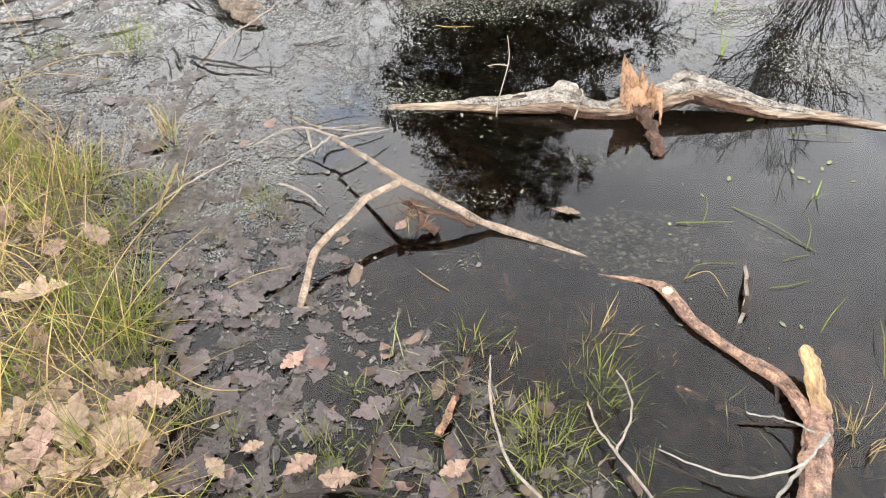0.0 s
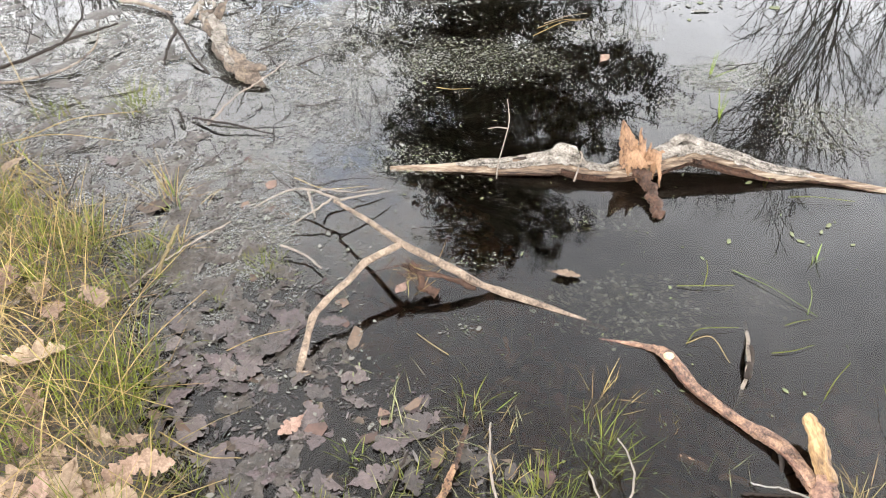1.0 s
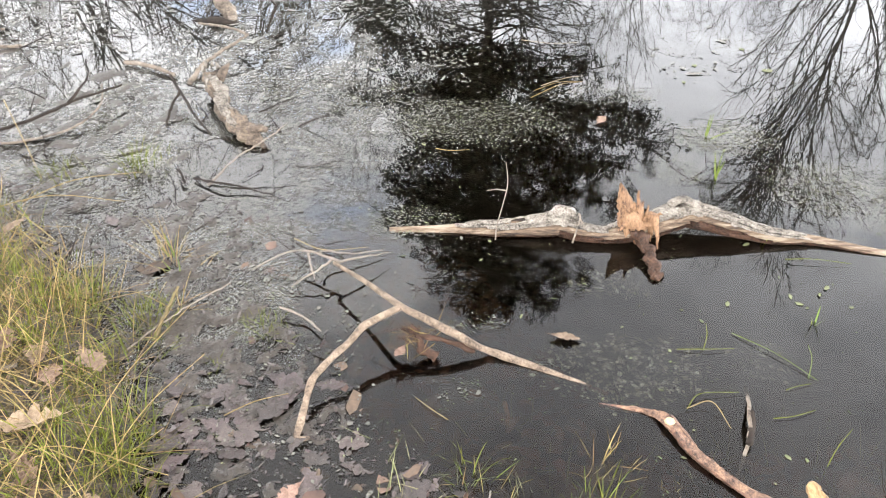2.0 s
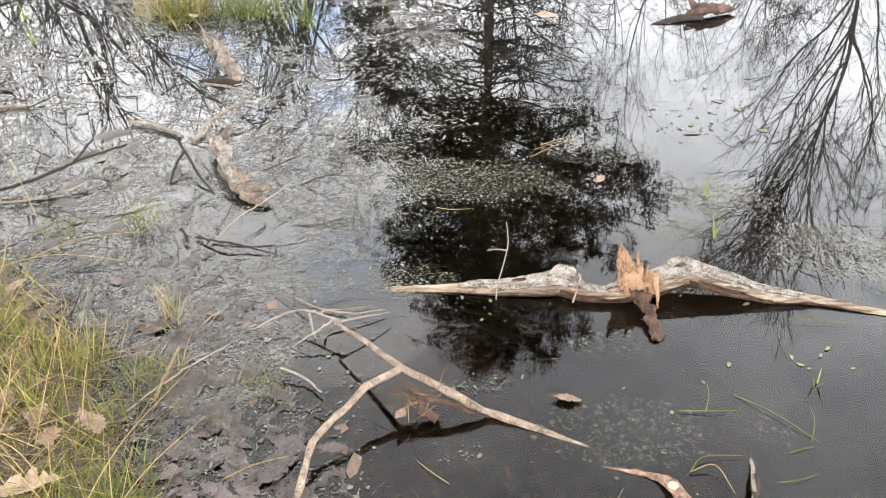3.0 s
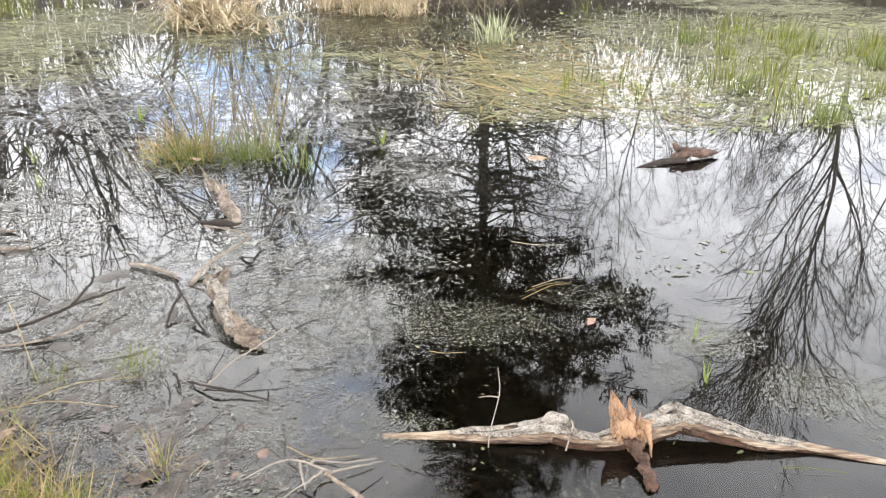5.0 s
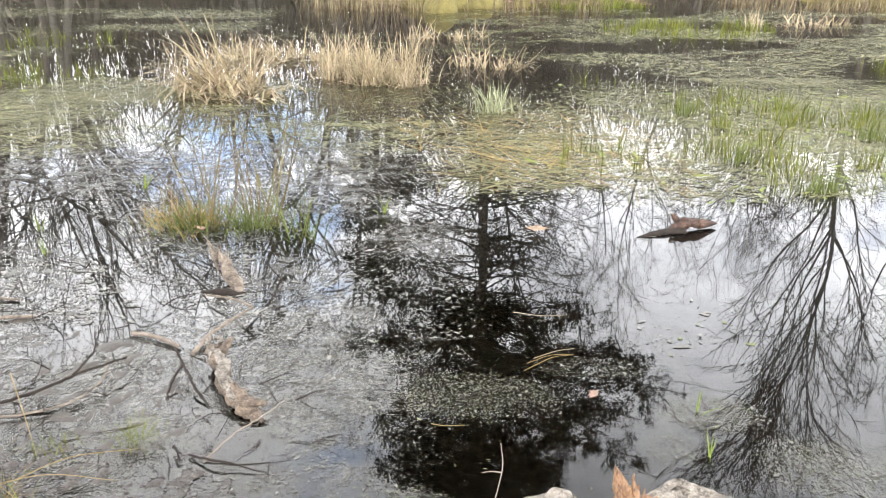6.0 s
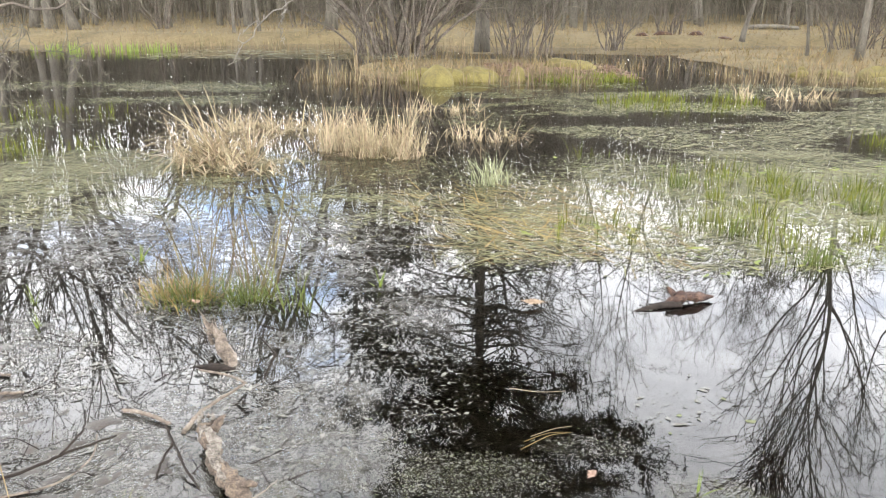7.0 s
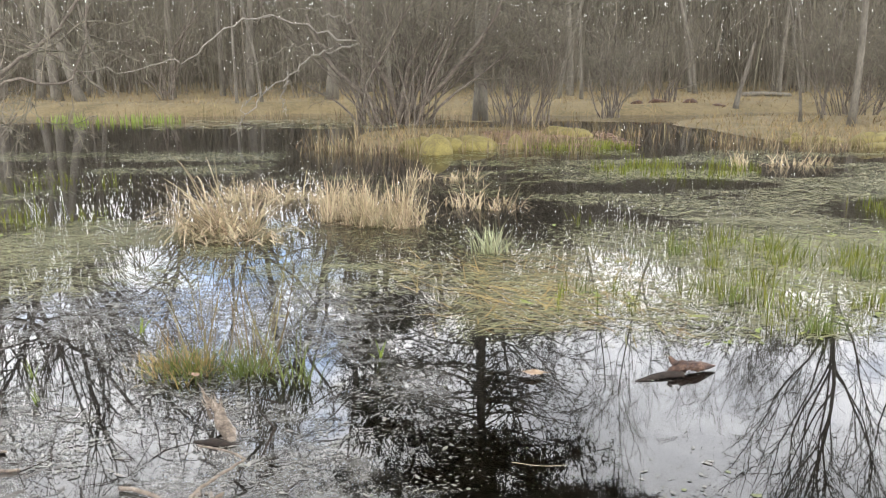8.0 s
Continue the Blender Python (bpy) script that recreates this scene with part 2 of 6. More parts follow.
M_SHRUB = surface("willow_stem", (0.040, 0.032, 0.025), (0.25, 0.215, 0.17), 7.0, 0.85, 0.4, third=(0.115, 0.095, 0.075))
M_LICHEN = surface("lichened_branch", (0.09, 0.08, 0.066), (0.36, 0.33, 0.285), 25.0, 0.85, 0.4)
M_NEEDLE = surface("pine_needles", (0.018, 0.026, 0.008), (0.06, 0.075, 0.025), 2.0, 0.6, 0.0, island=0.4)
M_LIME = surface("lime_waterweed", (0.11, 0.135, 0.03), (0.26, 0.29, 0.08), 3.0, 0.6, 0.0, island=0.35, spec=0.2)

# ---- mesh helpers ----
RNG = np.random.default_rng(7)


class Mesh:
    """Gathers vertices and faces, then links them as one object."""

    def __init__(self):
        self.v, self.f, self.n = [], [], 0

    def add(self, verts, faces):
        self.v.append(np.asarray(verts, float).reshape(-1, 3))
        self.f.extend((np.asarray(faces) + self.n).tolist())
        self.n += len(self.v[-1])

    def data(self, name, material, smooth=True):
        me = bpy.data.meshes.new(name)
        me.from_pydata(np.concatenate(self.v).tolist(), [], self.f)
        if smooth:
            me.polygons.foreach_set("use_smooth", np.ones(len(me.polygons), bool))
        me.materials.append(material)
        me.update()
        return me


def part(name, mesh, material, parent=None, label="", smooth=True):
    ob = new(name, mesh.data(name, material, smooth))
    if parent:
        ob.parent = parent
    if label:
        ob["label"] = label
    return ob


def thing(name, place, label, category, group="", kind=""):
    ob = new(name)
    ob.location = place
    ob.empty_display_size = 0.05
    return tagged(ob, label, category, group, kind)


def local(mesh, origin):
    """Shift a gathered mesh so that it lies about its thing's origin."""
    mesh.v = [v - np.asarray(origin, float) for v in mesh.v]
    return mesh


def value_noise(x, y, scale=1.0, seed=0, octaves=3):
    """Smooth noise in 0..1 on the plan."""
    total, amp, norm = 0.0, 1.0, 0.0
    x, y = np.asarray(x, float) * scale, np.asarray(y, float) * scale
    for o in range(octaves):
        xi, yi = np.floor(x), np.floor(y)
        fx, fy = x - xi, y - yi
        fx, fy = fx * fx * (3 - 2 * fx), fy * fy * (3 - 2 * fy)

        def rnd(a, b):
            return np.modf(np.abs(np.sin(a * 127.1 + b * 311.7 + seed * 74.7 + o * 19.19) * 43758.5453))[0]

        v = (rnd(xi, yi) * (1 - fx) + rnd(xi + 1, yi) * fx) * (1 - fy) + (rnd(xi, yi + 1) * (1 - fx) + rnd(xi + 1, yi + 1) * fx) * fy
        total, norm = total + amp * v, norm + amp
        x, y, amp = x * 2.03 + 5.1, y * 2.03 + 9.7, amp * 0.5
    return total / norm


def smooth(a, b, v):
    t = np.clip((np.asarray(v, float) - a) / (b - a), 0, 1)
    return t * t * (3 - 2 * t)


def spline(points, steps):
    """A smooth curve through control points; returns steps + 1 points of whatever width."""
    p = np.asarray(points, float)
    p = np.vstack([2 * p[0] - p[1], p, 2 * p[-1] - p[-2]])
    n = len(p) - 3
    u = np.linspace(0, n - 1e-6, steps + 1)
    k = u.astype(int)
    t = (u - k)[:, None]
    a, b, c, d = p[k], p[k + 1], p[k + 2], p[k + 3]
    return 0.5 * (2 * b + (c - a) * t + (2 * a - 5 * b + 4 * c - d) * t ** 2 + (3 * b - a - 3 * c + d) * t ** 3)


def tube(mesh, path, radii, sides=6, rough=0.0, cap=True, flat=1.0):
    """A tapering limb along a path, with an uneven surface where rough > 0."""
    path = np.asarray(path, float)
    n = len(path)
    radii = np.broadcast_to(np.asarray(radii, float), (n,))
    tang = np.gradient(path, axis=0)
    tang /= np.linalg.norm(tang, axis=1)[:, None] + 1e-12
    ref = np.array([0.0, 0.0, 1.0]) if abs(tang[:, 2]).mean() < 0.8 else np.array([1.0, 0.0, 0.0])
    side = np.cross(tang, ref)
    side /= np.linalg.norm(side, axis=1)[:, None] + 1e-12
    up = np.cross(side, tang)
    ang = np.linspace(0, 2 * math.pi, sides, endpoint=False)
    r = radii[:, None] * np.ones((1, sides))
    if rough:
        lump = value_noise(np.arange(n)[:, None] * 0.35 + RNG.random() * 50, np.cos(ang)[None] * 1.3 + np.sin(ang)[None] * 2.1 + RNG.random() * 50, 1.0, 3)
        r = r * (1 + rough * (lump - 0.5) * 2)
    v = path[:, None] + (side[:, None] * np.cos(ang)[None, :, None] + up[:, None] * (flat * np.sin(ang))[None, :, None]) * r[..., None]
    i, j = np.meshgrid(np.arange(n - 1), np.arange(sides), indexing="ij")
    a, b = i * sides + j, i * sides + (j + 1) % sides
    mesh.add(v.reshape(-1, 3), np.stack([a, b, b + sides, a + sides], -1).reshape(-1, 4))
    if cap:
        base = mesh.n - n * sides
        mesh.f.append([base + k for k in range(sides - 1, -1, -1)])
        mesh.f.append([base + (n - 1) * sides + k for k in range(sides)])


def blades(mesh, base, heading, length, width, lean, curl, seg=3):
    """Many tapering grass blades at once: arrays of base points, headings, lengths, widths, lean and curl (radians)."""
    base = np.asarray(base, float)
    n = len(base)
    heading, length, width, lean, curl = (np.broadcast_to(np.asarray(a, float), (n,)) for a in (heading, length, width, lean, curl))
    out = np.stack([np.cos(heading), np.sin(heading), np.zeros(n)], 1)
    twist = heading + math.pi / 2 + RNG.normal(0, 0.5, n)
    across = np.stack([np.cos(twist), np.sin(twist), np.zeros(n)], 1)
    p = base.copy()
    rows = []
    for k in range(seg + 1):
        w = width * (1.0, 0.9, 0.65, 0.12, 0.05)[min(4, round(k * 3 / seg))] * 0.5
        rows += [p - across * w[:, None], p + across * w[:, None]]
        a = lean + curl * k / seg
        p = p + (out * np.sin(a)[:, None] + np.array([0, 0, 1.0]) * np.cos(a)[:, None]) * (length / seg)[:, None]
    v = np.stack(rows, 1)
    m = 2 * (seg + 1)
    o = (np.arange(n) * m)[:, None, None]
    q = np.array([[2 * k, 2 * k + 1, 2 * k + 3, 2 * k + 2] for k in range(seg)])[None]
    mesh.add(v.reshape(-1, 3), (o + q).reshape(-1, 4))


def flakes(mesh, xy, size, aspect, z=0.004, lift=0.0, sides=6, heading=None):
    """Many small flat scraps lying on the water: ragged outlines, each a shallow dish."""
    n = len(xy)
    ang = np.linspace(0, 2 * math.pi, sides, endpoint=False)[None] + RNG.normal(0, 0.22, (n, sides))
    r = size[:, None] * RNG.uniform(0.6, 1.0, (n, sides)) * 0.5
    turn = RNG.uniform(0, 2 * math.pi, n) if heading is None else heading
    u, w = r * np.cos(ang) * np.sqrt(aspect)[:, None], r * np.sin(ang) / np.sqrt(aspect)[:, None]
    x = xy[:, :1] + u * np.cos(turn)[:, None] - w * np.sin(turn)[:, None]
    y = xy[:, 1:] + u * np.sin(turn)[:, None] + w * np.cos(turn)[:, None]
    zz = np.full((n, sides), z) + RNG.uniform(0, 0.002, (n, 1)) + RNG.uniform(0, 1, (n, sides)) * lift * size[:, None]
    v = np.stack([x, y, zz], -1).reshape(-1, 3)
    f = (np.arange(n) * sides)[:, None] + np.arange(sides)[None]
    mesh.add(v, f)


def scatter(n, box, density):
    """Points on the plan, kept by a density in 0..1."""
    x, y = RNG.uniform(box[0], box[1], n), RNG.uniform(box[2], box[3], n)
    keep = RNG.random(n) < density(x, y)
    return np.stack([x[keep], y[keep]], 1)


# ---- the lie of the land ----
def bank_edge(y):
    return np.interp(y, (-2.0, 0.7, 1.0, 1.3, 1.6, 1.9, 2.3, 3.0, 5.0), (-0.2, -0.50, -0.58, -0.72, -0.88, -1.10, -1.50, -2.1, -4.5))


def mud_edge(y):
    return np.interp(y, (-1.0, 0.7, 0.9, 1.1, 1.3, 1.6, 2.0, 3.0, 5.0), (1.2, 0.45, 0.22, -0.05, -0.30, -0.42, -0.62, -1.2, -3.5))


def ellipse(x, y, cx, cy, rx, ry):
    return 1 - np.sqrt(((x - cx) / rx) ** 2 + ((y - cy) / ry) ** 2)


def height(x, y):
    x, y = np.asarray(x, float), np.asarray(y, float)
    wob = value_noise(x, y, 1.6, 11, 4) - 0.5
    fine = value_noise(x, y, 22.0, 5, 3) - 0.5 + 0.55 * (value_noise(x, y, 68.0, 7, 2) - 0.5)
    s = x - mud_edge(y) + 0.25 * wob
    z = -0.30 * smooth(0.05, 1.3, s) - 0.022 * smooth(0.0, 0.2, s)
    z = np.where(s < 0.05, -0.003, z)
    z = np.where((y < 1.35) & (x > 0.2), np.maximum(z, -0.035 - 0.16 * smooth(0.9, 1.5, y)), z)
    land = bank_edge(y) + 0.12 * wob - x
    z = z + 0.075 * smooth(0.0, 0.22, land) + 0.15 * smooth(0.3, 3.0, land)
    z = z + 0.12 * smooth(0.75, -0.2, y)
    z = z + 0.035 * smooth(1.0, 1.25, x) * smooth(1.2, 0.85, y)
    z = np.where(y > 3.5, np.minimum(z, -0.05 - 0.2 * smooth(3.5, 6, y)), z)
    z = z + 0.030 * fine * np.where(y < 6, 1, 0.3) + 0.012 * wob
    big = value_noise(x, y, 0.22, 21, 4) - 0.5
    far = np.maximum.reduce([
        smooth(-0.12, 0.25, ellipse(x, y, 0.5, 21.3, 3.6, 4.3) + 0.5 * big) * 0.27,
        smooth(-0.10, 0.30, ellipse(x, y, 11.6, 23.6, 5.4, 6.7) + 0.55 * big) * 0.28,
        smooth(-0.05, 0.25, ellipse(x, y, 3.9, 22.0, 2.2, 3.0) + 0.5 * big) * 0.2,
        smooth(29.5, 33.0, y + 5 * big + 0.05 * x) * 0.50,
        smooth(33.0, 60.0, y) * 0.7,
        smooth(14.5, 18.0, np.abs(x + 1.5) + 2 * big) * smooth(12, 30, y) * 0.5,
        smooth(7.0, 14.0, -x - 0.1 * y) * smooth(14, 3, y) * 0.5,
        smooth(7.0, 14.0, x - 0.15 * y) * smooth(14, 3, y) * 0.5])
    z = z + far * 1.35 + 0.10 * (value_noise(x, y, 0.9, 31, 3) - 0.5) * smooth(0.02, 0.2, far)
    return z


def spread(lo, hi, fine, n):
    a, b = math.asinh(lo / fine), math.asinh(hi / fine)
    return np.sinh(np.linspace(a, b, n)) * fine


gx = spread(-420, 420, 0.42, 640) - 0.3
gy = spread(-130, 900, 0.45, 660) + 1.35
X, Y = np.meshgrid(gx, gy)
ground_mesh = Mesh()
nx = len(gx)
i, j = np.meshgrid(np.arange(len(gy) - 1), np.arange(nx - 1), indexing="ij")
a = i * nx + j
ground_mesh.add(np.stack([X, Y, height(X, Y)], -1).reshape(-1, 3), np.stack([a, a + 1, a + 1 + nx, a + nx], -1).reshape(-1, 4))
tagged(part("ground", ground_mesh, M_GROUND), "black muddy pond bed rising to mossy boggy ground", "ground", kind="structure")

water_mesh = Mesh()
wx, wy = np.linspace(-60, 60, 25), np.linspace(-1.0, 70, 25)
WX, WY = np.meshgrid(wx, wy)
i, j = np.meshgrid(np.arange(24), np.arange(24), indexing="ij")
a = i * 25 + j
water_mesh.add(np.stack([WX, WY, WX * 0], -1).reshape(-1, 3), np.stack([a, a + 1, a + 26, a + 25], -1).reshape(-1, 4))
tagged(part("water", water_mesh, M_WATER), "still dark pond water mirroring trees and sky", "water", kind="structure")


# ---- trees ----
def grow(rng, limbs, start, way, length, radius, level, levels, fork, droop, spread_angle, wobble=0.10):
    """A limb that bends and bears smaller limbs; limbs collects (level, path, radii)."""
    steps = 7 if level < 2 else 4
    p, d = np.array(start, float), np.array(way, float)
    path, rad = [p.copy()], [radius]
    for k in range(steps):
        d = d + rng.normal(0, wobble + 0.05 * level, 3) + np.array([0, 0, droop[level]])
        d /= np.linalg.norm(d)
        p = p + d * length / steps
        path.append(p.copy())
        rad.append(radius * (1 - 0.75 * (k + 1) / steps))
    limbs.append((level, np.array(path), np.array(rad)))
    if level + 1 < levels:
        for k in range(fork[level]):
            u = rng.uniform(0.30 if level else 0.35, 0.98)
            at = min(steps - 1, int(u * steps))
            f = u * steps - at
            q = path[at] * (1 - f) + path[at + 1] * f
            axis = path[at + 1] - path[at]
            axis /= np.linalg.norm(axis)
            side = np.cross(axis, rng.normal(0, 1, 3))
            side /= np.linalg.norm(side) + 1e-9
            ang = spread_angle * rng.uniform(0.6, 1.3)
            grow(rng, limbs, q, axis * math.cos(ang) + side * math.sin(ang), length * rng.uniform(0.32, 0.58) * (1.15 - 0.5 * u), rad[at] * 0.55, level + 1, levels, fork, droop, spread_angle, wobble)


def bare_tree(rng, name, tall, girth, label, fork=(14, 9, 6), droop=(0.02, 0.05, 0.03, 0.0), angle=0.75, lean=(0, 0), clear=0.0, twig_width=0.012):
    root = thing(name, (0, 0, 0), label, "tree", "bare trees round the pond")
    limbs = []
    grow(rng, limbs, (0, 0, -0.2), (lean[0], lean[1], 1.0), tall, girth, 0, 4, fork, droop, angle)
    trunk, boughs, twigs = Mesh(), Mesh(), Mesh()
    for level, path, rad in limbs:
        if level == 0:
            tube(trunk, spline(path, 16), np.interp(np.linspace(0, 1, 17), np.linspace(0, 1, len(rad)), rad) * (1 + 0.5 * np.exp(-np.linspace(0, 30, 17))), 9, 0.12)
        elif level == 1:
            tube(boughs, path, np.maximum(rad, 0.012), 5, 0.0, False)
        else:
            tube(twigs, path, np.maximum(rad, twig_width * (0.7 if level == 2 else 0.5)), 3, 0.0, False)
    part("trunk", trunk, M_TREEBARK, root)
    part("bough_frame", boughs, M_TREEBARK, root)
    tagged(part("twig_crown", twigs, M_TREETWIG, root), kind="stuff")
    return root


def pine_tree(rng, place, tall, girth, low, reach, label, dead=80, whorls=26):
    """A pine: bare trunk with dead snags below, drooping needle-clad boughs above."""
    root = thing("pine_tree", place, label, "tree")
    trunk, boughs, snags, needles = Mesh(), Mesh(), Mesh(), Mesh()
    path = spline([(0, 0, -0.2), (0.05, 0, tall * 0.3), (0.12, 0.1, tall * 0.6), (0.1, 0, tall)], 24)
    tube(trunk, path, np.interp(np.linspace(0, 1, 25), (0, 0.05, 0.6, 1), (girth * 1.25, girth, girth * 0.62, 0.03)), 10, 0.1)
    pts = []
    for w in range(whorls):
        u = (w + 0.5) / whorls
        z = low + (tall - low) * u ** 0.95
        prof = reach * (0.75 + 0.25 * min(1, u / 0.15)) * (1 - u ** 3) + 0.4
        for k in range(rng.integers(4, 7)):
            a = rng.uniform(0, 2 * math.pi)
            long = prof * rng.uniform(0.55, 1.12)
            long *= 1 + 0.1 * math.cos(a)
            b0 = np.array([0.1, 0, z + rng.normal(0, 0.25)])
            rise = rng.uniform(-0.10, 0.35)
            o = np.array([math.cos(a), math.sin(a), 0])
            bough = spline([b0, b0 + o * long * 0.5 + [0, 0, rise * long * 0.4], b0 + o * long + [0, 0, rise * long * 0.35]], 8)
            tube(boughs, bough, np.linspace(0.055, 0.012, 9), 4, 0.0, False)
            for s in range(int(4 + long * 2.0 + long * long * 0.9)):
                v = rng.uniform(0.2, 1.0) ** 0.7
                q = bough[min(8, int(v * 8))] + rng.normal(0, 1, 3) * np.array([0.42, 0.42, 0.17]) * (0.5 + 0.5 * v)
                pts.append(q)
    for k in range(dead):
        z = rng.uniform(low * 0.40, low * 1.15)
        a, long = rng.uniform(0, 2 * math.pi), rng.uniform(1.0, 4.2)
        o = np.array([math.cos(a), math.sin(a), rng.uniform(-0.35, 0.25)])
        limbs = []
        grow(rng, limbs, (0.08, 0, z), o / np.linalg.norm(o), long, 0.03, 1, 4, (0, 5, 4), (0, 0.0, 0.0, 0.0), 0.8)
        for level, pth, rad in limbs:
            tube(snags, pth, np.maximum(rad * 1.4, 0.013), 3, 0.0, False)
    pts = np.repeat(np.array(pts), 24, axis=0)
    pts = pts + rng.normal(0, 0.12, pts.shape)
    n = len(pts)
    blades(needles, pts, rng.uniform(0, 2 * math.pi, n), rng.uniform(0.18, 0.36, n), rng.uniform(0.025, 0.06, n), rng.uniform(0.2, 1.9, n), rng.uniform(-0.4, 0.4, n), 1)
    part("trunk", trunk, M_TREEBARK, root)
    part("bough_frame", boughs, M_TREEBARK, root)
    tagged(part("dead_branchwork", snags, M_TREETWIG, root, "bare dead side branches"), kind="stuff")
    tagged(part("needle_crown", needles, M_NEEDLE, root, "dark green needle crown"), kind="stuff")
    return root


rng = np.random.default_rng(3)
pine_tree(rng, (1.35, 25.5, 0.35), 22.0, 0.21, 9.4, 5.4, "tall dark pine with a bare lower trunk on the far bank", dead=110)
pine_tree(rng, (-4.0, 47.0, 0.6), 20.0, 0.28, 10.5, 3.3, "dark narrow pine standing in the far woods", dead=24, whorls=16)

rng = np.random.default_rng(29)
kinds = [
    bare_tree(rng, "birch_tree", 15.5, 0.095, "slender leafless birch standing in the wet woods", (12, 7, 4), angle=0.65),
    bare_tree(rng, "alder_tree", 17.0, 0.105, "tall leafless alder with upswept fine branches", (15, 8, 4), angle=0.6),
    bare_tree(rng, "oak_tree", 16.0, 0.15, "leafless oak with crooked spreading limbs", (15, 10, 6), (0.0, 0.06, 0.02, 0.0), 0.9),
    bare_tree(rng, "ash_sapling", 10.0, 0.06, "thin leafless sapling at the wood's edge", (13, 7, 5), angle=0.6),
    bare_tree(np.random.default_rng(77), "poplar_tree", 17.0, 0.20, "thick leafless tree with heavy ascending limbs", (13, 6, 3), angle=0.6),
    bare_tree(np.random.default_rng(5), "alder_tree", 17.0, 0.12, "slim leafless alder with fine steep branches", (28, 11, 6), angle=0.42, droop=(0.03, 0.08, 0.05, 0.0), twig_width=0.020),
]


def put_tree(k, x, y, size=1.0, turn=0.0, tilt=(0.0, 0.0)):
    z = float(height(x, y))
    m = pose(x, y, z, tilt[0], tilt[1], turn)
    if k not in used:
        used.add(k)
        kinds[k].matrix_basis = m @ Matrix.Scale(size, 4)
        return
    ob = copy_thing(kinds[k], m)
    ob.matrix_basis = m @ Matrix.Scale(size, 4)


used = set()
# trees whose mirror images cross the pond
put_tree(5, 11.75, 23.2, 0.80, 20)
put_tree(0, 14.6, 24.5, 0.90, 140)
put_tree(3, 11.3, 25.4, 0.82, 75)
put_tree(3, 12.4, 26.4, 0.80, 215)
put_tree(0, -4.7, 38.0, 1.45, 250, (0, -4))
put_tree(4, -19.6, 37.0, 1.08, 10)
put_tree(4, -18.0, 37.6, 0.9, 80)
put_tree(4, -15.4, 35.8, 0.92, 200, (0, 14))
put_tree(4, -9.0, 40.0, 0.95, 150)
put_tree(4, -4.6, 36.0, 1.12, 30)
put_tree(4, 6.6, 41.0, 0.8, 300)
put_tree(4, -16.5, 36.0, 1.0, 240)
put_tree(4, -20.5, 38.0, 1.05, 110)
put_tree(3, -8.0, 33.0, 1.0, 30)
put_tree(3, -7.2, 34.0, 1.1, 130)
put_tree(1, 5.6, 38.0, 0.8, 300)
put_tree(0, 6.4, 36.5, 0.75, 10)
put_tree(2, -12.3, 38.5, 0.85, 45)
for k, x, y, size, turn in ((1, -21.0, 37.0, 1.2, 15), (0, -10.6, 41.0, 1.3, 310), (0, -2.2, 39.0, 1.25, 20),
                          (0, 3.6, 42.0, 1.2, 60), (1, 13.5, 43.0, 1.05, 110), (0, 17.0, 41.0, 1.0, 210)):
    put_tree(k, x, y, size, turn)
# the woods beyond, and unseen trees added to close the pond round the camera
wr = np.random.default_rng(12)
count = 0
while count < 80:
    az, dist = wr.uniform(-44, 44), wr.uniform(42, 85)
    x, y = dist * math.sin(radians(az)), dist * math.cos(radians(az))
    if y < 40 or (abs(x) < 3 and y < 44):
        continue
    put_tree(int(wr.choice([0, 1, 2, 3], p=[0.25, 0.25, 0.12, 0.38])), x, y, wr.uniform(0.55, 0.95), wr.uniform(0, 360), (wr.normal(0, 2), wr.normal(0, 2)))
    count += 1
# Out of view behind the camera: added to block part of the sky's light.
for k in range(16):
    az = wr.uniform(70, 290)
    dist = wr.uniform(14, 34)
    x, y = dist * math.sin(radians(az)), dist * math.cos(radians(az)) - 2
    put_tree(int(wr.choice([0, 1, 2])), x, y, wr.uniform(0.8, 1.15), wr.uniform(0, 360))

# far brush that fills the wood between the trunks
brush = Mesh()
for n, near, deep, tall, wide in ((9000, 48, 100, (1.5, 6.0), (0.025, 0.07)), (6000, 60, 110, (4.0, 10.0), (0.05, 0.12))):
    az, dist = np.radians(wr.uniform(-42, 42, n)), wr.uniform(near, deep, n)
    bx, by = dist * np.sin(az), dist * np.cos(az)
    blades(brush, np.stack([bx, by, height(bx, by) - 0.1], 1), wr.uniform(0, 6.28, n), wr.uniform(*tall, n), wr.uniform(*wide, n), wr.normal(0, 0.10, n), wr.normal(0, 0.22, n), 3)


def gap(az, up):
    """Where the wood's upper storey stands thin and lets the sky through."""
    return (up > 8.0) & (az > radians(-27)) & (az < radians(-8))


n = 64000
up = wr.uniform(0.3, 8.5, n)
az, dist = np.radians(wr.uniform(-42, 42, n)), wr.uniform(48, 105, n)
bx, by = dist * np.sin(az), dist * np.cos(az)
keep = (wr.random(n) > 0.6) | ~gap(az, up)
az, dist, up = az[keep], dist[keep], up[keep]
n, bx, by = len(az), bx[keep], by[keep]
blades(brush, np.stack([bx, by, height(bx, by) + up], 1), wr.uniform(0, 6.28, n), wr.uniform(0.8, 2.8, n), wr.uniform(0.03, 0.085, n), wr.normal(0.5, 0.5, n), wr.normal(0, 0.5, n), 2)
n = 84000
up = wr.uniform(3.0, 15.0, n)
az, dist = np.radians(wr.uniform(-42, 42, n)), wr.uniform(72, 110, n)
bx, by = dist * np.sin(az), dist * np.cos(az)
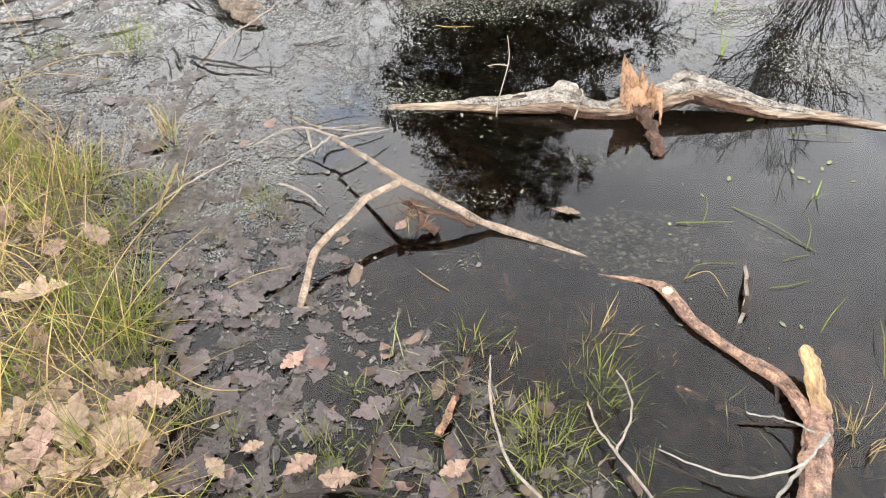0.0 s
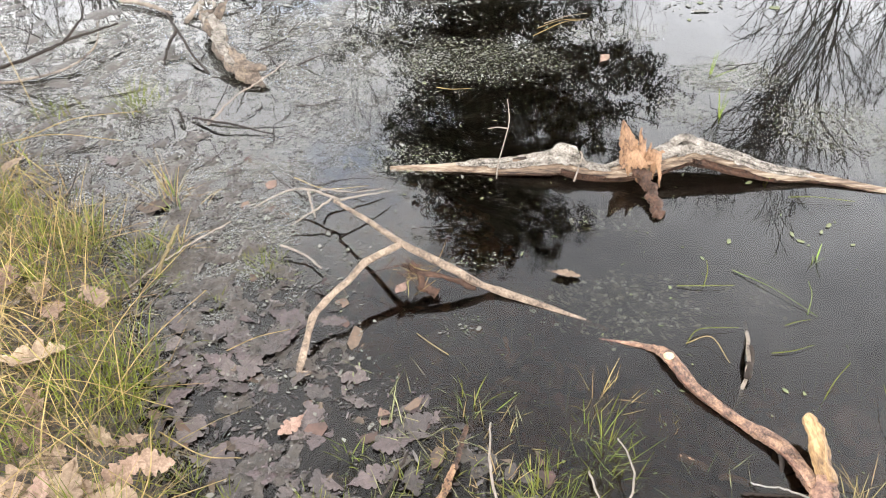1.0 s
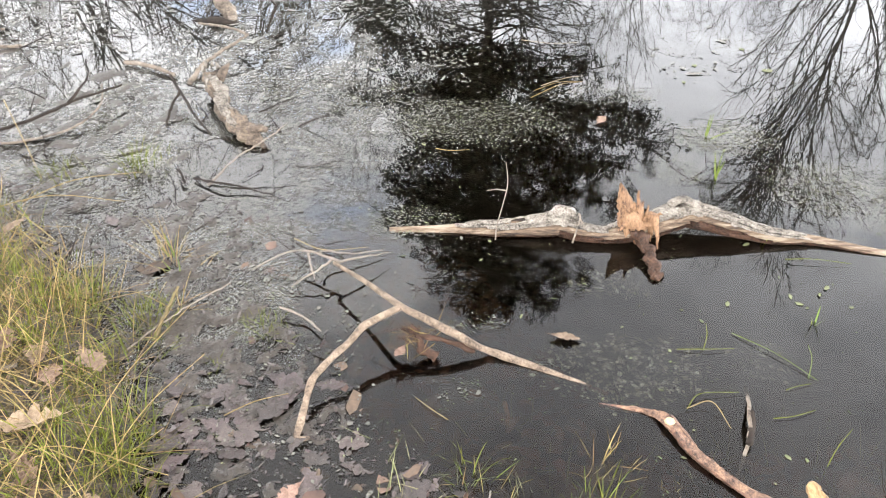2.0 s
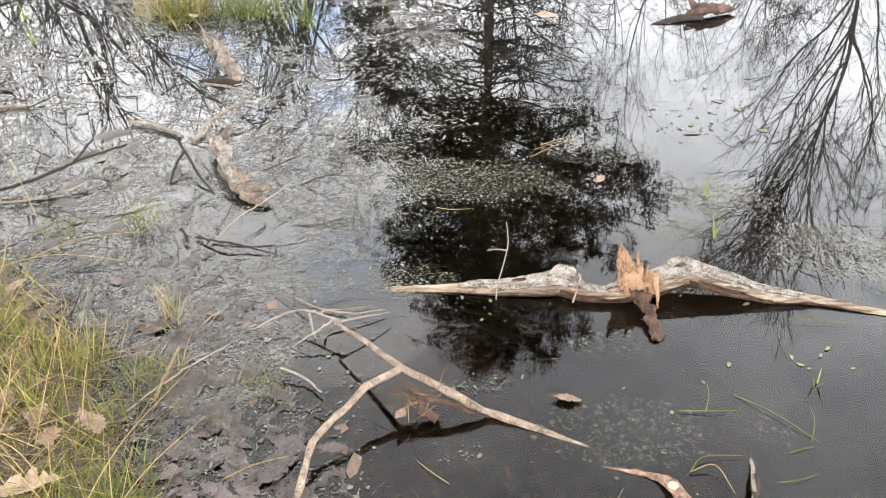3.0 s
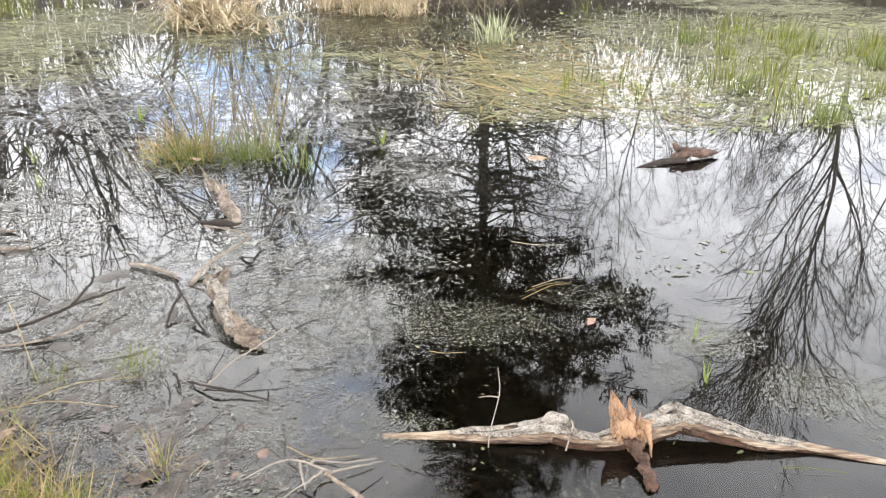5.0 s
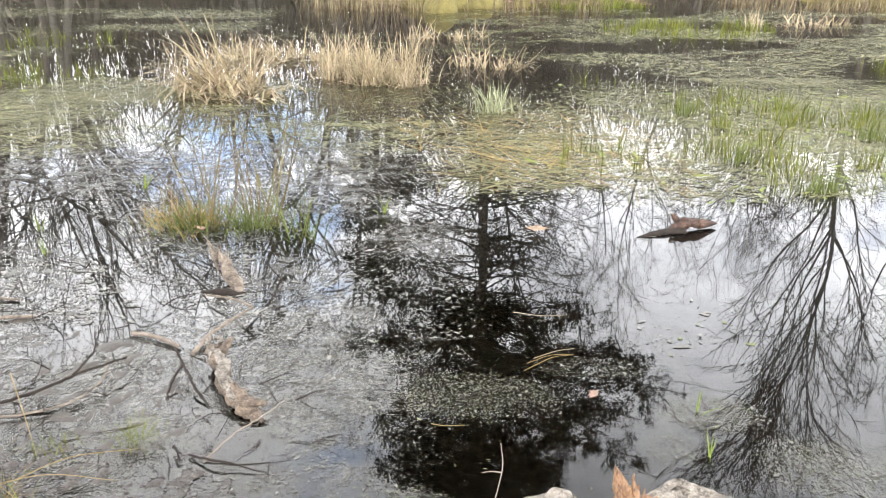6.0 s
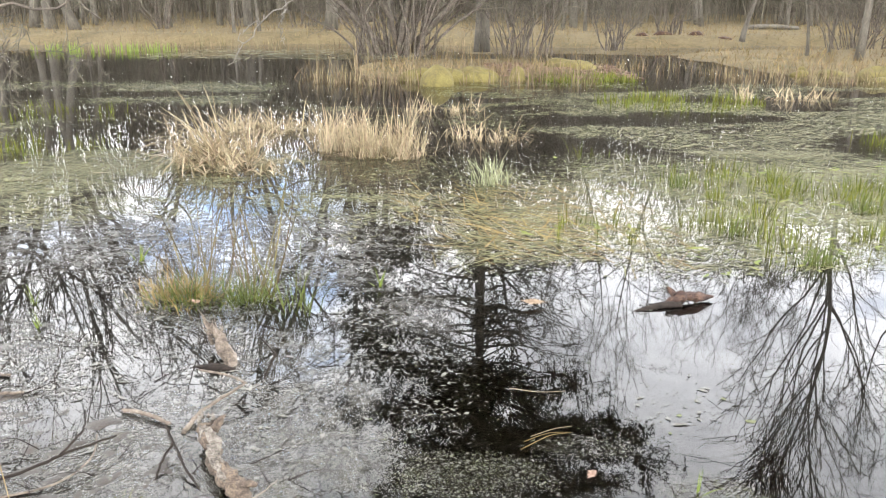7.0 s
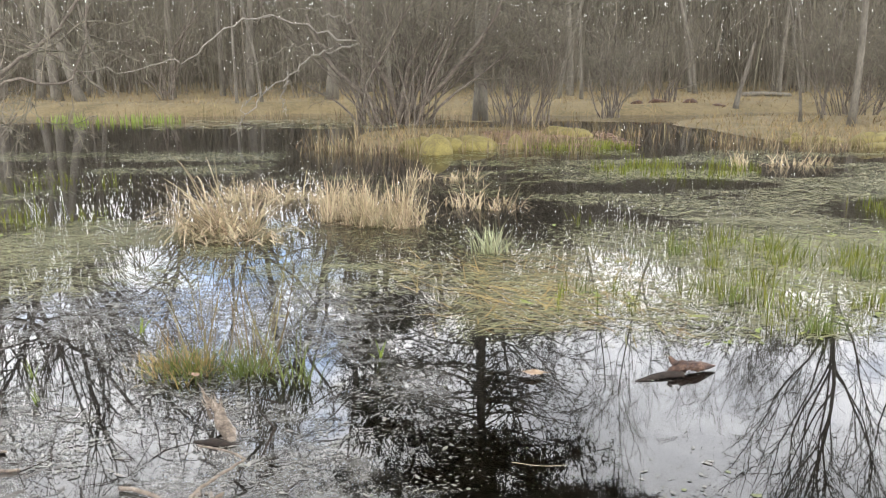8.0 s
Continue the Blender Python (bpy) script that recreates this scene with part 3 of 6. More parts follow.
keep = (wr.random(n) > 0.75) | ~gap(az, up)
az, dist, up = az[keep], dist[keep], up[keep]
n, bx, by = len(az), bx[keep], by[keep]
blades(brush, np.stack([bx, by, height(bx, by) + up], 1), wr.uniform(0, 6.28, n), wr.uniform(0.8, 2.6, n), wr.uniform(0.06, 0.14, n), wr.normal(0.5, 0.5, n), wr.normal(0, 0.5, n), 2)
tagged(part("woodland_brush", brush, M_TREETWIG, smooth=False), "grey-brown leafless thicket filling the far woods", "thicket", kind="stuff")


# ---- shrubs of the far bank ----
def shrub(rng, place, stems, tall, wide, label, thick=0.022, arch=0.35, group="leafless willow shrubs"):
    root = thing("willow_shrub", place, label, "shrub", group)
    twigs = Mesh()
    for k in range(stems):
        stem = Mesh()
        a = rng.uniform(0, 2 * math.pi)
        b = np.array([math.cos(a), math.sin(a) * 0.7, 0]) * wide * rng.random() ** 0.7 * 0.35
        out = np.array([math.cos(a), math.sin(a), 0]) * rng.uniform(0.05, 0.8) * arch
        limbs = []
        h = tall * rng.uniform(0.45, 1.0)
        grow(rng, limbs, b + [0, 0, -0.15], (out + [0, 0, 1]) / np.linalg.norm(out + [0, 0, 1]), h, thick * rng.uniform(0.6, 1.5), 0, 3, (8, 5), (0.0, 0.03, 0.0), 0.6, 0.19)
        for level, path, rad in limbs:
            tube(stem if level == 0 else twigs, spline(path, 8) if level == 0 else path, np.maximum(np.interp(np.linspace(0, 1, 9), np.linspace(0, 1, len(rad)), rad) if level == 0 else rad, 0.005), 5 if level == 0 else 3, 0.0, False)
        part("stem", stem, M_SHRUB, root)
    tagged(part("twig_crown", twigs, M_TREETWIG, root), kind="stuff")
    return root


sr = np.random.default_rng(5)
big = shrub(sr, (-1.05, 21.6, 0.45), 62, 5.2, 3.0, "large leafless willow shrub with many grey stems on a mossy bank", 0.028, 0.5)
for ctrl in ([(0.0, 0, 0.0), (-0.25, -0.2, 1.0), (-1.0, -0.4, 2.2), (-1.5, -0.5, 3.4)], [(0.05, -0.1, 0.0), (0.3, -0.3, 1.1), (0.8, -0.4, 2.4), (1.25, -0.3, 4.2)],
             [(-0.3, 0.1, 0.0), (-0.9, -0.3, 0.7), (-1.7, -0.6, 1.5), (-2.2, -0.6, 2.6)], [(0.3, 0.2, 0.0), (1.4, -0.2, 1.1), (2.4, -0.3, 2.3), (2.9, -0.3, 3.6)]):
    limb = Mesh()
    tube(limb, spline(ctrl, 20) + np.random.default_rng(6).normal(0, 0.02, (21, 3)), np.linspace(0.085, 0.03, 21), 8, 0.2)
    part("limb", limb, M_SHRUB, big, "thick grey-brown forking limb")
for ctrl, r in (([(-0.5, -0.3, 1.5), (-0.9, -0.4, 1.85), (-1.5, -0.6, 1.78), (-2.0, -0.9, 1.60), (-2.6, -1.1, 1.15), (-3.1, -1.2, 0.8), (-3.5, -1.3, 0.3), (-4.0, -1.4, -0.3)], 0.036), ([(-0.9, -0.4, 1.9), (-2.0, -0.7, 2.25), (-3.2, -0.9, 2.6), (-4.1, -1.0, 2.25), (-5.1, -1.1, 1.52), (-5.6, -1.1, 1.50), (-6.6, -1.2, 1.25), (-8.0, -1.3, 1.36)], 0.034),
                ([(-2.6, -1.1, 1.15), (-2.75, -1.3, 0.6), (-2.6, -1.4, 0.2)], 0.02), ([(-3.1, -1.2, 0.8), (-3.6, -1.4, 0.55), (-3.75, -1.5, 0.05), (-3.7, -1.5, -0.3)], 0.018), ([(-1.5, -0.6, 1.78), (-2.4, -0.9, 1.9), (-3.3, -1.0, 1.45), (-3.6, -1.1, 1.55)], 0.018), ([(-1.0, -0.5, 2.4), (-2.2, -0.8, 2.75), (-3.4, -1.0, 2.45)], 0.022)):
    arching = Mesh()
    tube(arching, spline(ctrl, 30) + np.random.default_rng(4).normal(0, 0.045, (31, 3)), np.linspace(r * 0.85, r * 0.3, 31), 5, 0.0)
    part("arching_branch", arching, M_LICHEN, big, "pale lichened branch bending down to the water")
shrub(sr, (2.2, 22.3, 0.4), 40, 3.6, 2.6, "leafless willow shrub with thin pale stems", 0.020, 0.45)
shrub(sr, (5.3, 25.5, 0.35), 22, 3.4, 1.3, "small leafless shrub on low mossy ground", 0.02, 0.6)
shrub(sr, (9.3, 33.5, 0.5), 22, 4.2, 1.6, "leafless shrub leaning beside dark roots", 0.025, 0.5)
shrub(sr, (12.6, 24.8, 0.45), 46, 4.2, 3.4, "wide leafless shrub with tangled dark stems", 0.02, 0.9)
shrub(sr, (14.4, 24.0, 0.45), 40, 3.6, 3.0, "wide leafless shrub with tangled dark stems", 0.02, 0.9)
shrub(sr, (-12.0, 36.5, 0.5), 12, 6.5, 1.2, "clump of slim leafless alder stems", 0.045, 0.3)
shrub(sr, (-6.0, 38.5, 0.5), 14, 4.0, 2.2, "thin leafless shrub in dry grass", 0.02, 0.6)
shrub(sr, (17.5, 33.0, 0.5), 30, 4.5, 3.0, "wide leafless shrub with tangled dark stems", 0.022, 0.8)
for k in range(20):
    x, y = sr.uniform(-30, 30), sr.uniform(40, 56)
    shrub(sr, (x, y, float(height(x, y))), 12, sr.uniform(3, 5.5), 2.5, "leafless shrub at the foot of the woods", 0.022, 0.7)

# ---- boughs that reach in over the water ----
reach = thing("overhanging_tree", (-9.6, 11.0, 0.4), "leafless tree leaning bare lichened boughs over the pond", "tree")
trunk, boughs, twigs = Mesh(), Mesh(), Mesh()
tube(trunk, spline([(0, 0, -0.3), (0.15, 0.1, 2.0), (0.1, 0.2, 5.0), (0.3, 0.2, 8.5)], 18), np.linspace(0.2, 0.07, 19), 10, 0.12)
orng = np.random.default_rng(21)
for ctrl, r in (([(0.1, 0.1, 1.0), (2.1, 0.0, 0.95), (3.6, 0.0, 1.24), (4.2, 0.0, 1.51), (4.75, 0.0, 1.95), (5.3, 0.0, 2.7)], 0.042), ([(0.1, 0.1, 0.9), (2.2, -0.1, 0.85), (3.6, -0.1, 1.08), (4.05, -0.1, 1.2), (4.75, -0.1, 1.17), (4.95, -0.1, 1.4), (5.1, -0.1, 1.75), (5.15, -0.1, 2.4)], 0.027),
                ([(0.1, 0.1, 2.2), (2.5, 0.5, 2.0), (4.2, 0.6, 1.6), (5.0, 0.6, 1.05)], 0.025), ([(0.1, 0.1, 0.7), (2.4, -0.2, 0.5), (3.6, -0.2, 0.48), (3.85, -0.2, 0.46), (4.2, -0.3, 0.8)], 0.018)):
    path = spline(ctrl, 22) + orng.normal(0, 0.015, (23, 3))
    lone = Mesh()
    tube(lone, path, np.linspace(r, r * 0.45, 23), 6, 0.1)
    part("bough", lone, M_SHRUB, reach, "pale lichened bough over the water")
    for q in range(13):
        at = orng.integers(7, 22)
        limbs = []
        d = orng.normal(0, 1, 3) * [1, 0.7, 0.8]
        grow(orng, limbs, path[at], d / np.linalg.norm(d), orng.uniform(0.5, 1.6), r * 0.3, 1, 4, (0, 4, 3), (0, 0, 0, 0), 0.7)
        for level, pth, rad in limbs:
            tube(twigs, pth, np.maximum(rad, 0.0045), 4, 0.0, False)
for q in range(16):
    limbs = []
    d = orng.normal(0, 1, 3) * [1, 1, 0.3] + [0.4, 0, 0.7]
    grow(orng, limbs, (0.15, 0.15, orng.uniform(2.5, 8.0)), d / np.linalg.norm(d), orng.uniform(1.5, 3.5), 0.05, 1, 4, (0, 6, 5), (0, 0.02, 0, 0), 0.7)
    for level, pth, rad in limbs:
        tube(boughs if level == 1 else twigs, pth, np.maximum(rad, 0.006), 4, 0.0, False)
part("trunk", trunk, M_TREEBARK, reach)
part("upper_crown", boughs, M_LICHEN, reach, "bare upper branches")
tagged(part("twig_crown", twigs, M_TREETWIG, reach), kind="stuff")


# ---- moss cushions, dry grass and shoots on the far bank ----
def cushion(rng, x, y, rx, ry, h, label):
    root = Mesh()
    u, v = np.meshgrid(np.linspace(0, 2 * math.pi, 28, endpoint=False), np.linspace(0.02, 1, 12), indexing="ij")
    r = np.sin(v * math.pi / 2) * (1 + 0.35 * (value_noise(np.cos(u) * 2 + x, np.sin(u) * 2 + y, 1.0, 8) - 0.5))
    px, py = rx * r * np.cos(u), ry * r * np.sin(u)
    pz = h * np.cos(v * math.pi / 2) ** 0.7 * (0.8 + 0.5 * value_noise(px + x, py + y, 3.0, 4)) - 0.06
    i, j = np.meshgrid(np.arange(28), np.arange(11), indexing="ij")
    a, b = i * 12 + j, ((i + 1) % 28) * 12 + j
    root.add(np.stack([px, py, pz], -1).reshape(-1, 3), np.stack([a, a + 1, b + 1, b], -1).reshape(-1, 4))
    root.f.append([k * 12 for k in range(27, -1, -1)])
    ob = part("moss_cushion", root, M_MOSS)
    ob.location = (x, y, max(0.0, float(height(x, y)) - 0.05))
    return tagged(ob, label, "moss", "moss cushions on the bank")


mr = np.random.default_rng(9)
cushion(mr, 0.0, 17.0, 0.34, 0.3, 0.40, "bright yellow-green moss cushion at the water's edge")
for n, x0, x1, y0, y1 in ((64, -2.9, 3.3, 16.9, 18.6), (16, 3.0, 5.6, 19.6, 22.0), (60, 7.0, 13.5, 17.2, 19.6)):
    for q in range(n):
        x, y = mr.uniform(x0, x1), mr.uniform(y0, y1)
        if height(x, y) > -0.03:
            r = mr.uniform(0.12, 0.48)
            cushion(mr, x, y, r * mr.uniform(0.9, 1.5), r * 0.8, mr.uniform(0.12, 0.34), "dull yellow moss cushion among dead stems")

far_grass = Mesh()
n = 58000
az, dist = np.radians(mr.uniform(-36, 36, n)), 16 + 46 * mr.random(n) ** 1.3
x, y = dist * np.sin(az), dist * np.cos(az)
z = height(x, y)
k = z > -0.05
x, y, z = x[k], y[k], z[k]
n = len(x)
blades(far_grass, np.stack([x, y, z - 0.03], 1), mr.uniform(0, 6.28, n), mr.uniform(0.08, 0.28, n) * mr.choice((0.6, 1.0, 1.7), n), mr.uniform(0.010, 0.028, n), mr.uniform(0.3, 1.3, n), mr.uniform(0.0, 0.9, n), 2)
tagged(part("bank_grass", far_grass, surface("matted_bog_grass", (0.145, 0.108, 0.05), (0.36, 0.275, 0.145), 1.2, 0.8, 0.0, island=0.35, sheer=0.15, spec=0.1), smooth=False), "matted straw-coloured dry grass on the far bog", "dry grass", kind="stuff")

for x0, x1, y0, y1, n in ((-11.0, -8.6, 27.6, 28.6, 34), (-13.6, -11.2, 27.6, 28.6, 30)):
    for q in range(n):
        x, y = mr.uniform(x0, x1), mr.uniform(y0, y1)
        shoot = Mesh()
        c = 4
        blades(shoot, np.stack([mr.normal(0, 0.04, c), mr.normal(0, 0.04, c), np.full(c, min(0, float(height(x, y))) - 0.02)], 1), mr.uniform(0, 6.28, c), mr.uniform(0.25, 0.62, c), np.full(c, 0.05), mr.uniform(0, 0.2, c), mr.uniform(0, 0.2, c), 3)
        ob = part("iris_shoot", shoot, M_SHOOT, smooth=False)
        ob.location = (x, y, 0)
        tagged(ob, "bright yellow-green iris shoots standing in shallow water", "water plant", "iris shoots along the far shore")

stems = Mesh()
for n, x0, x1, y0, y1, tall in ((1700, -2.9, 3.4, 16.8, 19.0, (0.12, 0.5)), (1100, -14.0, 1.0, 27.6, 31.0, (0.15, 0.6)), (1600, 6.2, 14.0, 16.9, 20.0, (0.12, 0.45)), (120, -2.6, 2.6, 17.2, 19.0, (0.5, 1.2)), (360, 6.4, 13.0, 17.4, 19.6, (0.12, 0.5)), (300, 2.8, 7.0, 18.5, 24.0, (0.1, 0.5)), (500, -3.5, 4.0, 18.5, 24.0, (0.2, 0.7))):
    x, y = mr.uniform(x0, x1, n), mr.uniform(y0, y1, n)
    keep = mr.random(n) < smooth(0.40, 0.62, value_noise(x, y, 1.7, 91, 3)) + 0.12
    x, y = x[keep], y[keep]
    n = len(x)
    blades(stems, np.stack([x, y, np.maximum(height(x, y), -0.05) - 0.02], 1), mr.uniform(0, 6.28, n), mr.uniform(*tall, n), mr.uniform(0.012, 0.026, n), np.abs(mr.normal(0.05, 0.3, n)), mr.normal(0.2, 0.4, n), 3)
tagged(part("shore_stems", stems, surface("brown_dead_stem", (0.075, 0.057, 0.034), (0.30, 0.238, 0.14), 4.0, 0.8, 0.0, island=0.4, spec=0.2), smooth=False), "thin brown dead stems along the mossy shore", "dead stems", kind="stuff")
fallen_leaves = Mesh()
xy = np.stack([mr.uniform(1.2, 4.6, 3000), mr.uniform(18.2, 22.5, 3000)], 1)
flakes(fallen_leaves, xy, mr.uniform(0.05, 0.12, 3000), mr.uniform(1, 2, 3000), 0.0, 0.3, 6)
fallen_leaves.v[0][:, 2] += np.repeat(np.maximum(height(xy[:, 0], xy[:, 1]), 0) + 0.01, 6)
tagged(part("leaf_carpet", fallen_leaves, surface("fallen_brown_leaves", (0.10, 0.055, 0.04), (0.30, 0.19, 0.14), 3.0, 0.7, 0.0, island=0.4), smooth=False), "brown fallen leaves carpeting the far bank", "leaf litter", kind="stuff")

for x, y, s, h in ((7.9, 32.5, 0.3, 0.08), (8.8, 32.8, 0.45, 0.12), (9.9, 32.1, 0.35, 0.08), (10.9, 32.0, 0.4, 0.08)):
    roots = Mesh()
    tube(roots, spline([(-s, 0.1, 0.0), (-0.1, -0.1, h), (s * 0.6, 0, h * 0.7), (s, 0.1, 0.0)], 14), np.interp(np.linspace(0, 1, 15), (0, 0.4, 1), (0.05, 0.11, 0.04)), 8, 0.9)
    ob = part("rotten_stump", roots, M_WETWOOD)
    ob.location = (x, y, float(height(x, y)) - 0.08)
    tagged(ob, "dark rotten stump lying on the bog", "stump", "rotten stumps on the bog")
snag = Mesh()
tube(snag, spline([(11.2, 30.8, 0.2), (11.3, 30.8, 0.8), (11.5, 30.7, 1.7), (11.7, 30.7, 2.6)], 10), np.linspace(0.11, 0.05, 11), 7, 0.2)
tagged(part("dead_snag", snag, M_TREEBARK), "upright dead stem broken off above the bog", "dead stem")
fallen = Mesh()
tube(fallen, spline([(14.2, 38.5, float(height(14.2, 38.5)) + 0.05), (15.2, 38.4, float(height(15.2, 38.4)) + 0.12), (16.6, 38.6, float(height(16.6, 38.6)) + 0.06)], 10), np.linspace(0.13, 0.1, 11), 7, 0.2)
tagged(part("fallen_trunk", fallen, M_TREEBARK), "dark fallen trunk lying in dry grass", "log")


# ---- dead reed clumps and tussocks in the pond ----
def clump(rng, name, x, y, rx, ry, n, length, width, lean, curl, material, label, category, group="", lay=0.0):
    m = Mesh()
    px, py = rng.normal(0, 0.5, n) * rx, rng.normal(0, 0.5, n) * ry
    a = np.arctan2(py, px) + rng.normal(0, 0.8, n)
    a = np.where(rng.random(n) < 0.3, rng.uniform(0, 6.28, n), a)
    ln = np.where(rng.random(n) < lay, rng.uniform(1.1, 1.5, n), np.abs(rng.normal(0, lean, n)))
    far_out = np.clip(np.hypot(px / rx, py / ry), 0, 1.3)
    ln = ln + 0.35 * far_out
    blades(m, np.stack([px, py, np.full(n, -0.03) + 0.03 * rng.random(n)], 1), a, rng.uniform(length[0], length[1], n) * (1.15 - 0.45 * far_out), rng.uniform(width[0], width[1], n), ln, rng.normal(curl, 0.35, n), 3)
    ob = part(name, m, material, smooth=False)
    ob.location = (x, y, max(0.0, float(height(x, y))))
    return tagged(ob, label, category, group, "stuff")


def reed_heap(rng, x, y, rx, ry, tufts, each, length, width, lean, fall, label):
    """Dead reeds in loose tufts that lean their own way, some snapped and hanging over."""
    m = Mesh()
    for k in range(tufts):
        a, r = rng.uniform(0, 6.28), math.sqrt(rng.random())
        n = int(each * rng.uniform(0.5, 1.5))
        cx, cy, way = rx * r * math.cos(a), ry * r * math.sin(a), rng.uniform(0, 6.28)
        tall = rng.choice((0.45, 0.7, 0.9, 1.15)) * (1.1 - 0.3 * r)
        base = np.stack([cx + rng.normal(0, 0.05, n), cy + rng.normal(0, 0.04, n), rng.uniform(-0.03, 0.0, n)], 1)
        head = way + rng.normal(0, 0.9, n)
        tip = np.abs(rng.normal(0, lean, n)) + lean * rng.random() + 0.5 * fall * (rng.random(n) < fall)
        curl = np.where(rng.random(n) < fall, rng.uniform(1.0, 2.2, n), rng.normal(0.3, 0.3, n))
        blades(m, base, head, rng.uniform(length[0], length[1], n) * tall, rng.uniform(width[0], width[1], n), tip, curl, 5)
    n = int(tufts * each * 0.12)
    base = np.stack([rng.normal(0, 0.6, n) * rx, rng.normal(0, 0.6, n) * ry, rng.uniform(0.004, 0.05, n)], 1)
    blades(m, base, rng.uniform(0, 6.28, n), rng.uniform(0.15, 0.5, n), rng.uniform(width[0], width[1], n), rng.uniform(1.35, 1.62, n), rng.normal(0, 0.1, n), 3)
    ob = part("reed_clump", m, M_REED, smooth=False)
    ob.location = (x, y, max(0.0, float(height(x, y))))
    return tagged(ob, label, "dead reeds", "dead reed clumps", "stuff")


cr = np.random.default_rng(14)
reed_heap(cr, -0.78, 9.5, 0.62, 0.45, 50, 15, (0.34, 0.68), (0.006, 0.015), 0.28, 0.22, "pale dead reed clump standing in the pond")
reed_heap(cr, -0.42, 9.2, 0.32, 0.25, 16, 13, (0.3, 0.62), (0.006, 0.015), 0.35, 0.3, "pale dead reed clump standing in the pond")
reed_heap(cr, -2.05, 11.1, 0.85, 0.4, 36, 14, (0.22, 0.5), (0.008, 0.017), 0.45, 0.35, "brown collapsed reed clump in the pond")
reed_heap(cr, -2.42, 8.85, 0.45, 0.3, 28, 13, (0.5, 1.1), (0.010, 0.022), 0.40, 0.7, "heap of bent dead reeds lying on the water")
reed_heap(cr, -2.15, 8.5, 0.62, 0.25, 15, 11, (0.35, 0.75), (0.012, 0.026), 0.55, 0.7, "heap of bent dead reeds lying on the water")
reed_heap(cr, 0.65, 10.4, 0.6, 0.3, 14, 11, (0.2, 0.5), (0.009, 0.017), 0.35, 0.3, "small clump of brown dead reeds")
reed_heap(cr, 0.1, 13.0, 0.55, 0.3, 11, 11, (0.2, 0.45), (0.010, 0.02), 0.4, 0.3, "small clump of brown dead reeds")
reed_heap(cr, 6.1, 14.6, 1.0, 0.4, 14, 11, (0.15, 0.42), (0.010, 0.02), 0.4, 0.3, "thin clump of dead reeds by the far shore")
clump(cr, "sedge_clump", 0.54, 7.75, 0.22, 0.15, 80, (0.2, 0.38), (0.008, 0.014), 0.35, 0.3, surface("pale_sedge", (0.20, 0.215, 0.115), (0.38, 0.385, 0.24), 5.0, 0.6, 0.0, island=0.3), "pale green sedge clump standing in dark water", "sedge")
clump(cr, "rush_tussock", -1.44, 4.62, 0.28, 0.22, 420, (0.06, 0.24), (0.003, 0.007), 0.6, 0.5, M_RUSH, "green and brown rush tussock rising from the pond", "rushes")
clump(cr, "rush_tussock", -1.10, 4.58, 0.16, 0.15, 220, (0.06, 0.27), (0.003, 0.007), 0.45, 0.4, M_RUSH, "green and brown rush tussock rising from the pond", "rushes")
clump(cr, "dry_tussock", -1.50, 4.64, 0.27, 0.20, 360, (0.06, 0.28), (0.003, 0.007), 0.65, 0.7, M_STRAW, "withered straw blades on the rush tussock", "dry grass")
clump(cr, "tall_rushes", -1.42, 4.75, 0.24, 0.15, 32, (0.35, 0.9), (0.006, 0.010), 0.24, 0.12, M_OLDRUSH, "tall thin brown rush stems", "rushes")
clump(cr, "tall_rushes", -1.05, 4.65, 0.18, 0.15, 26, (0.30, 0.9), (0.006, 0.010), 0.18, 0.15, M_OLDRUSH, "tall thin brown rush stems", "rushes")
clump(cr, "tall_rushes", -0.80, 4.45, 0.15, 0.12, 34, (0.15, 0.55), (0.004, 0.007), 0.35, 0.3, M_RUSH, "sparse thin green rush stems", "rushes")
for x, y, h in ((-2.02, 5.35, 0.22), (-2.35, 4.55, 0.16), (-2.15, 4.2, 0.14), (-0.34, 4.85, 0.17)):
    clump(cr, "green_sprout", x, y, 0.02, 0.02, 5, (h * 0.5, h), (0.007, 0.013), 0.25, 0.2, M_SHOOT, "fresh green sprout standing in the water", "water plant", "green sprouts")


# ---- floating scum, leaf bits and drifting grass ----
def patchy(x, y, scale, seed, lo, hi):
    return smooth(lo, hi, value_noise(x, y, scale, seed, 4))


def spots(x, y, places):
    best = np.zeros_like(x)
    for cx, cy, rx, ry, k in places:
        best = np.maximum(best, k * smooth(0.0, 0.45, ellipse(x, y, cx, cy, rx, ry) + 0.5 * (value_noise(x, y, 9.0, 17, 3) - 0.5)))
    return best


NEAR_SPOTS = ((0.12, 2.75, 0.42, 0.20, 0.85), (1.02, 2.62, 0.22, 0.13, 0.9), (1.30, 2.30, 0.22, 0.20, 0.75), (1.55, 2.15, 0.30, 0.28, 0.8), (0.80, 2.40, 0.12, 0.10, 0.5), (-0.12, 2.12, 0.22, 0.10, 0.8),
              (0.60, 2.95, 0.30, 0.10, 0.5), (0.05, 1.42, 0.10, 0.08, 0.25), (0.10, 1.66, 0.12, 0.05, 0.4))


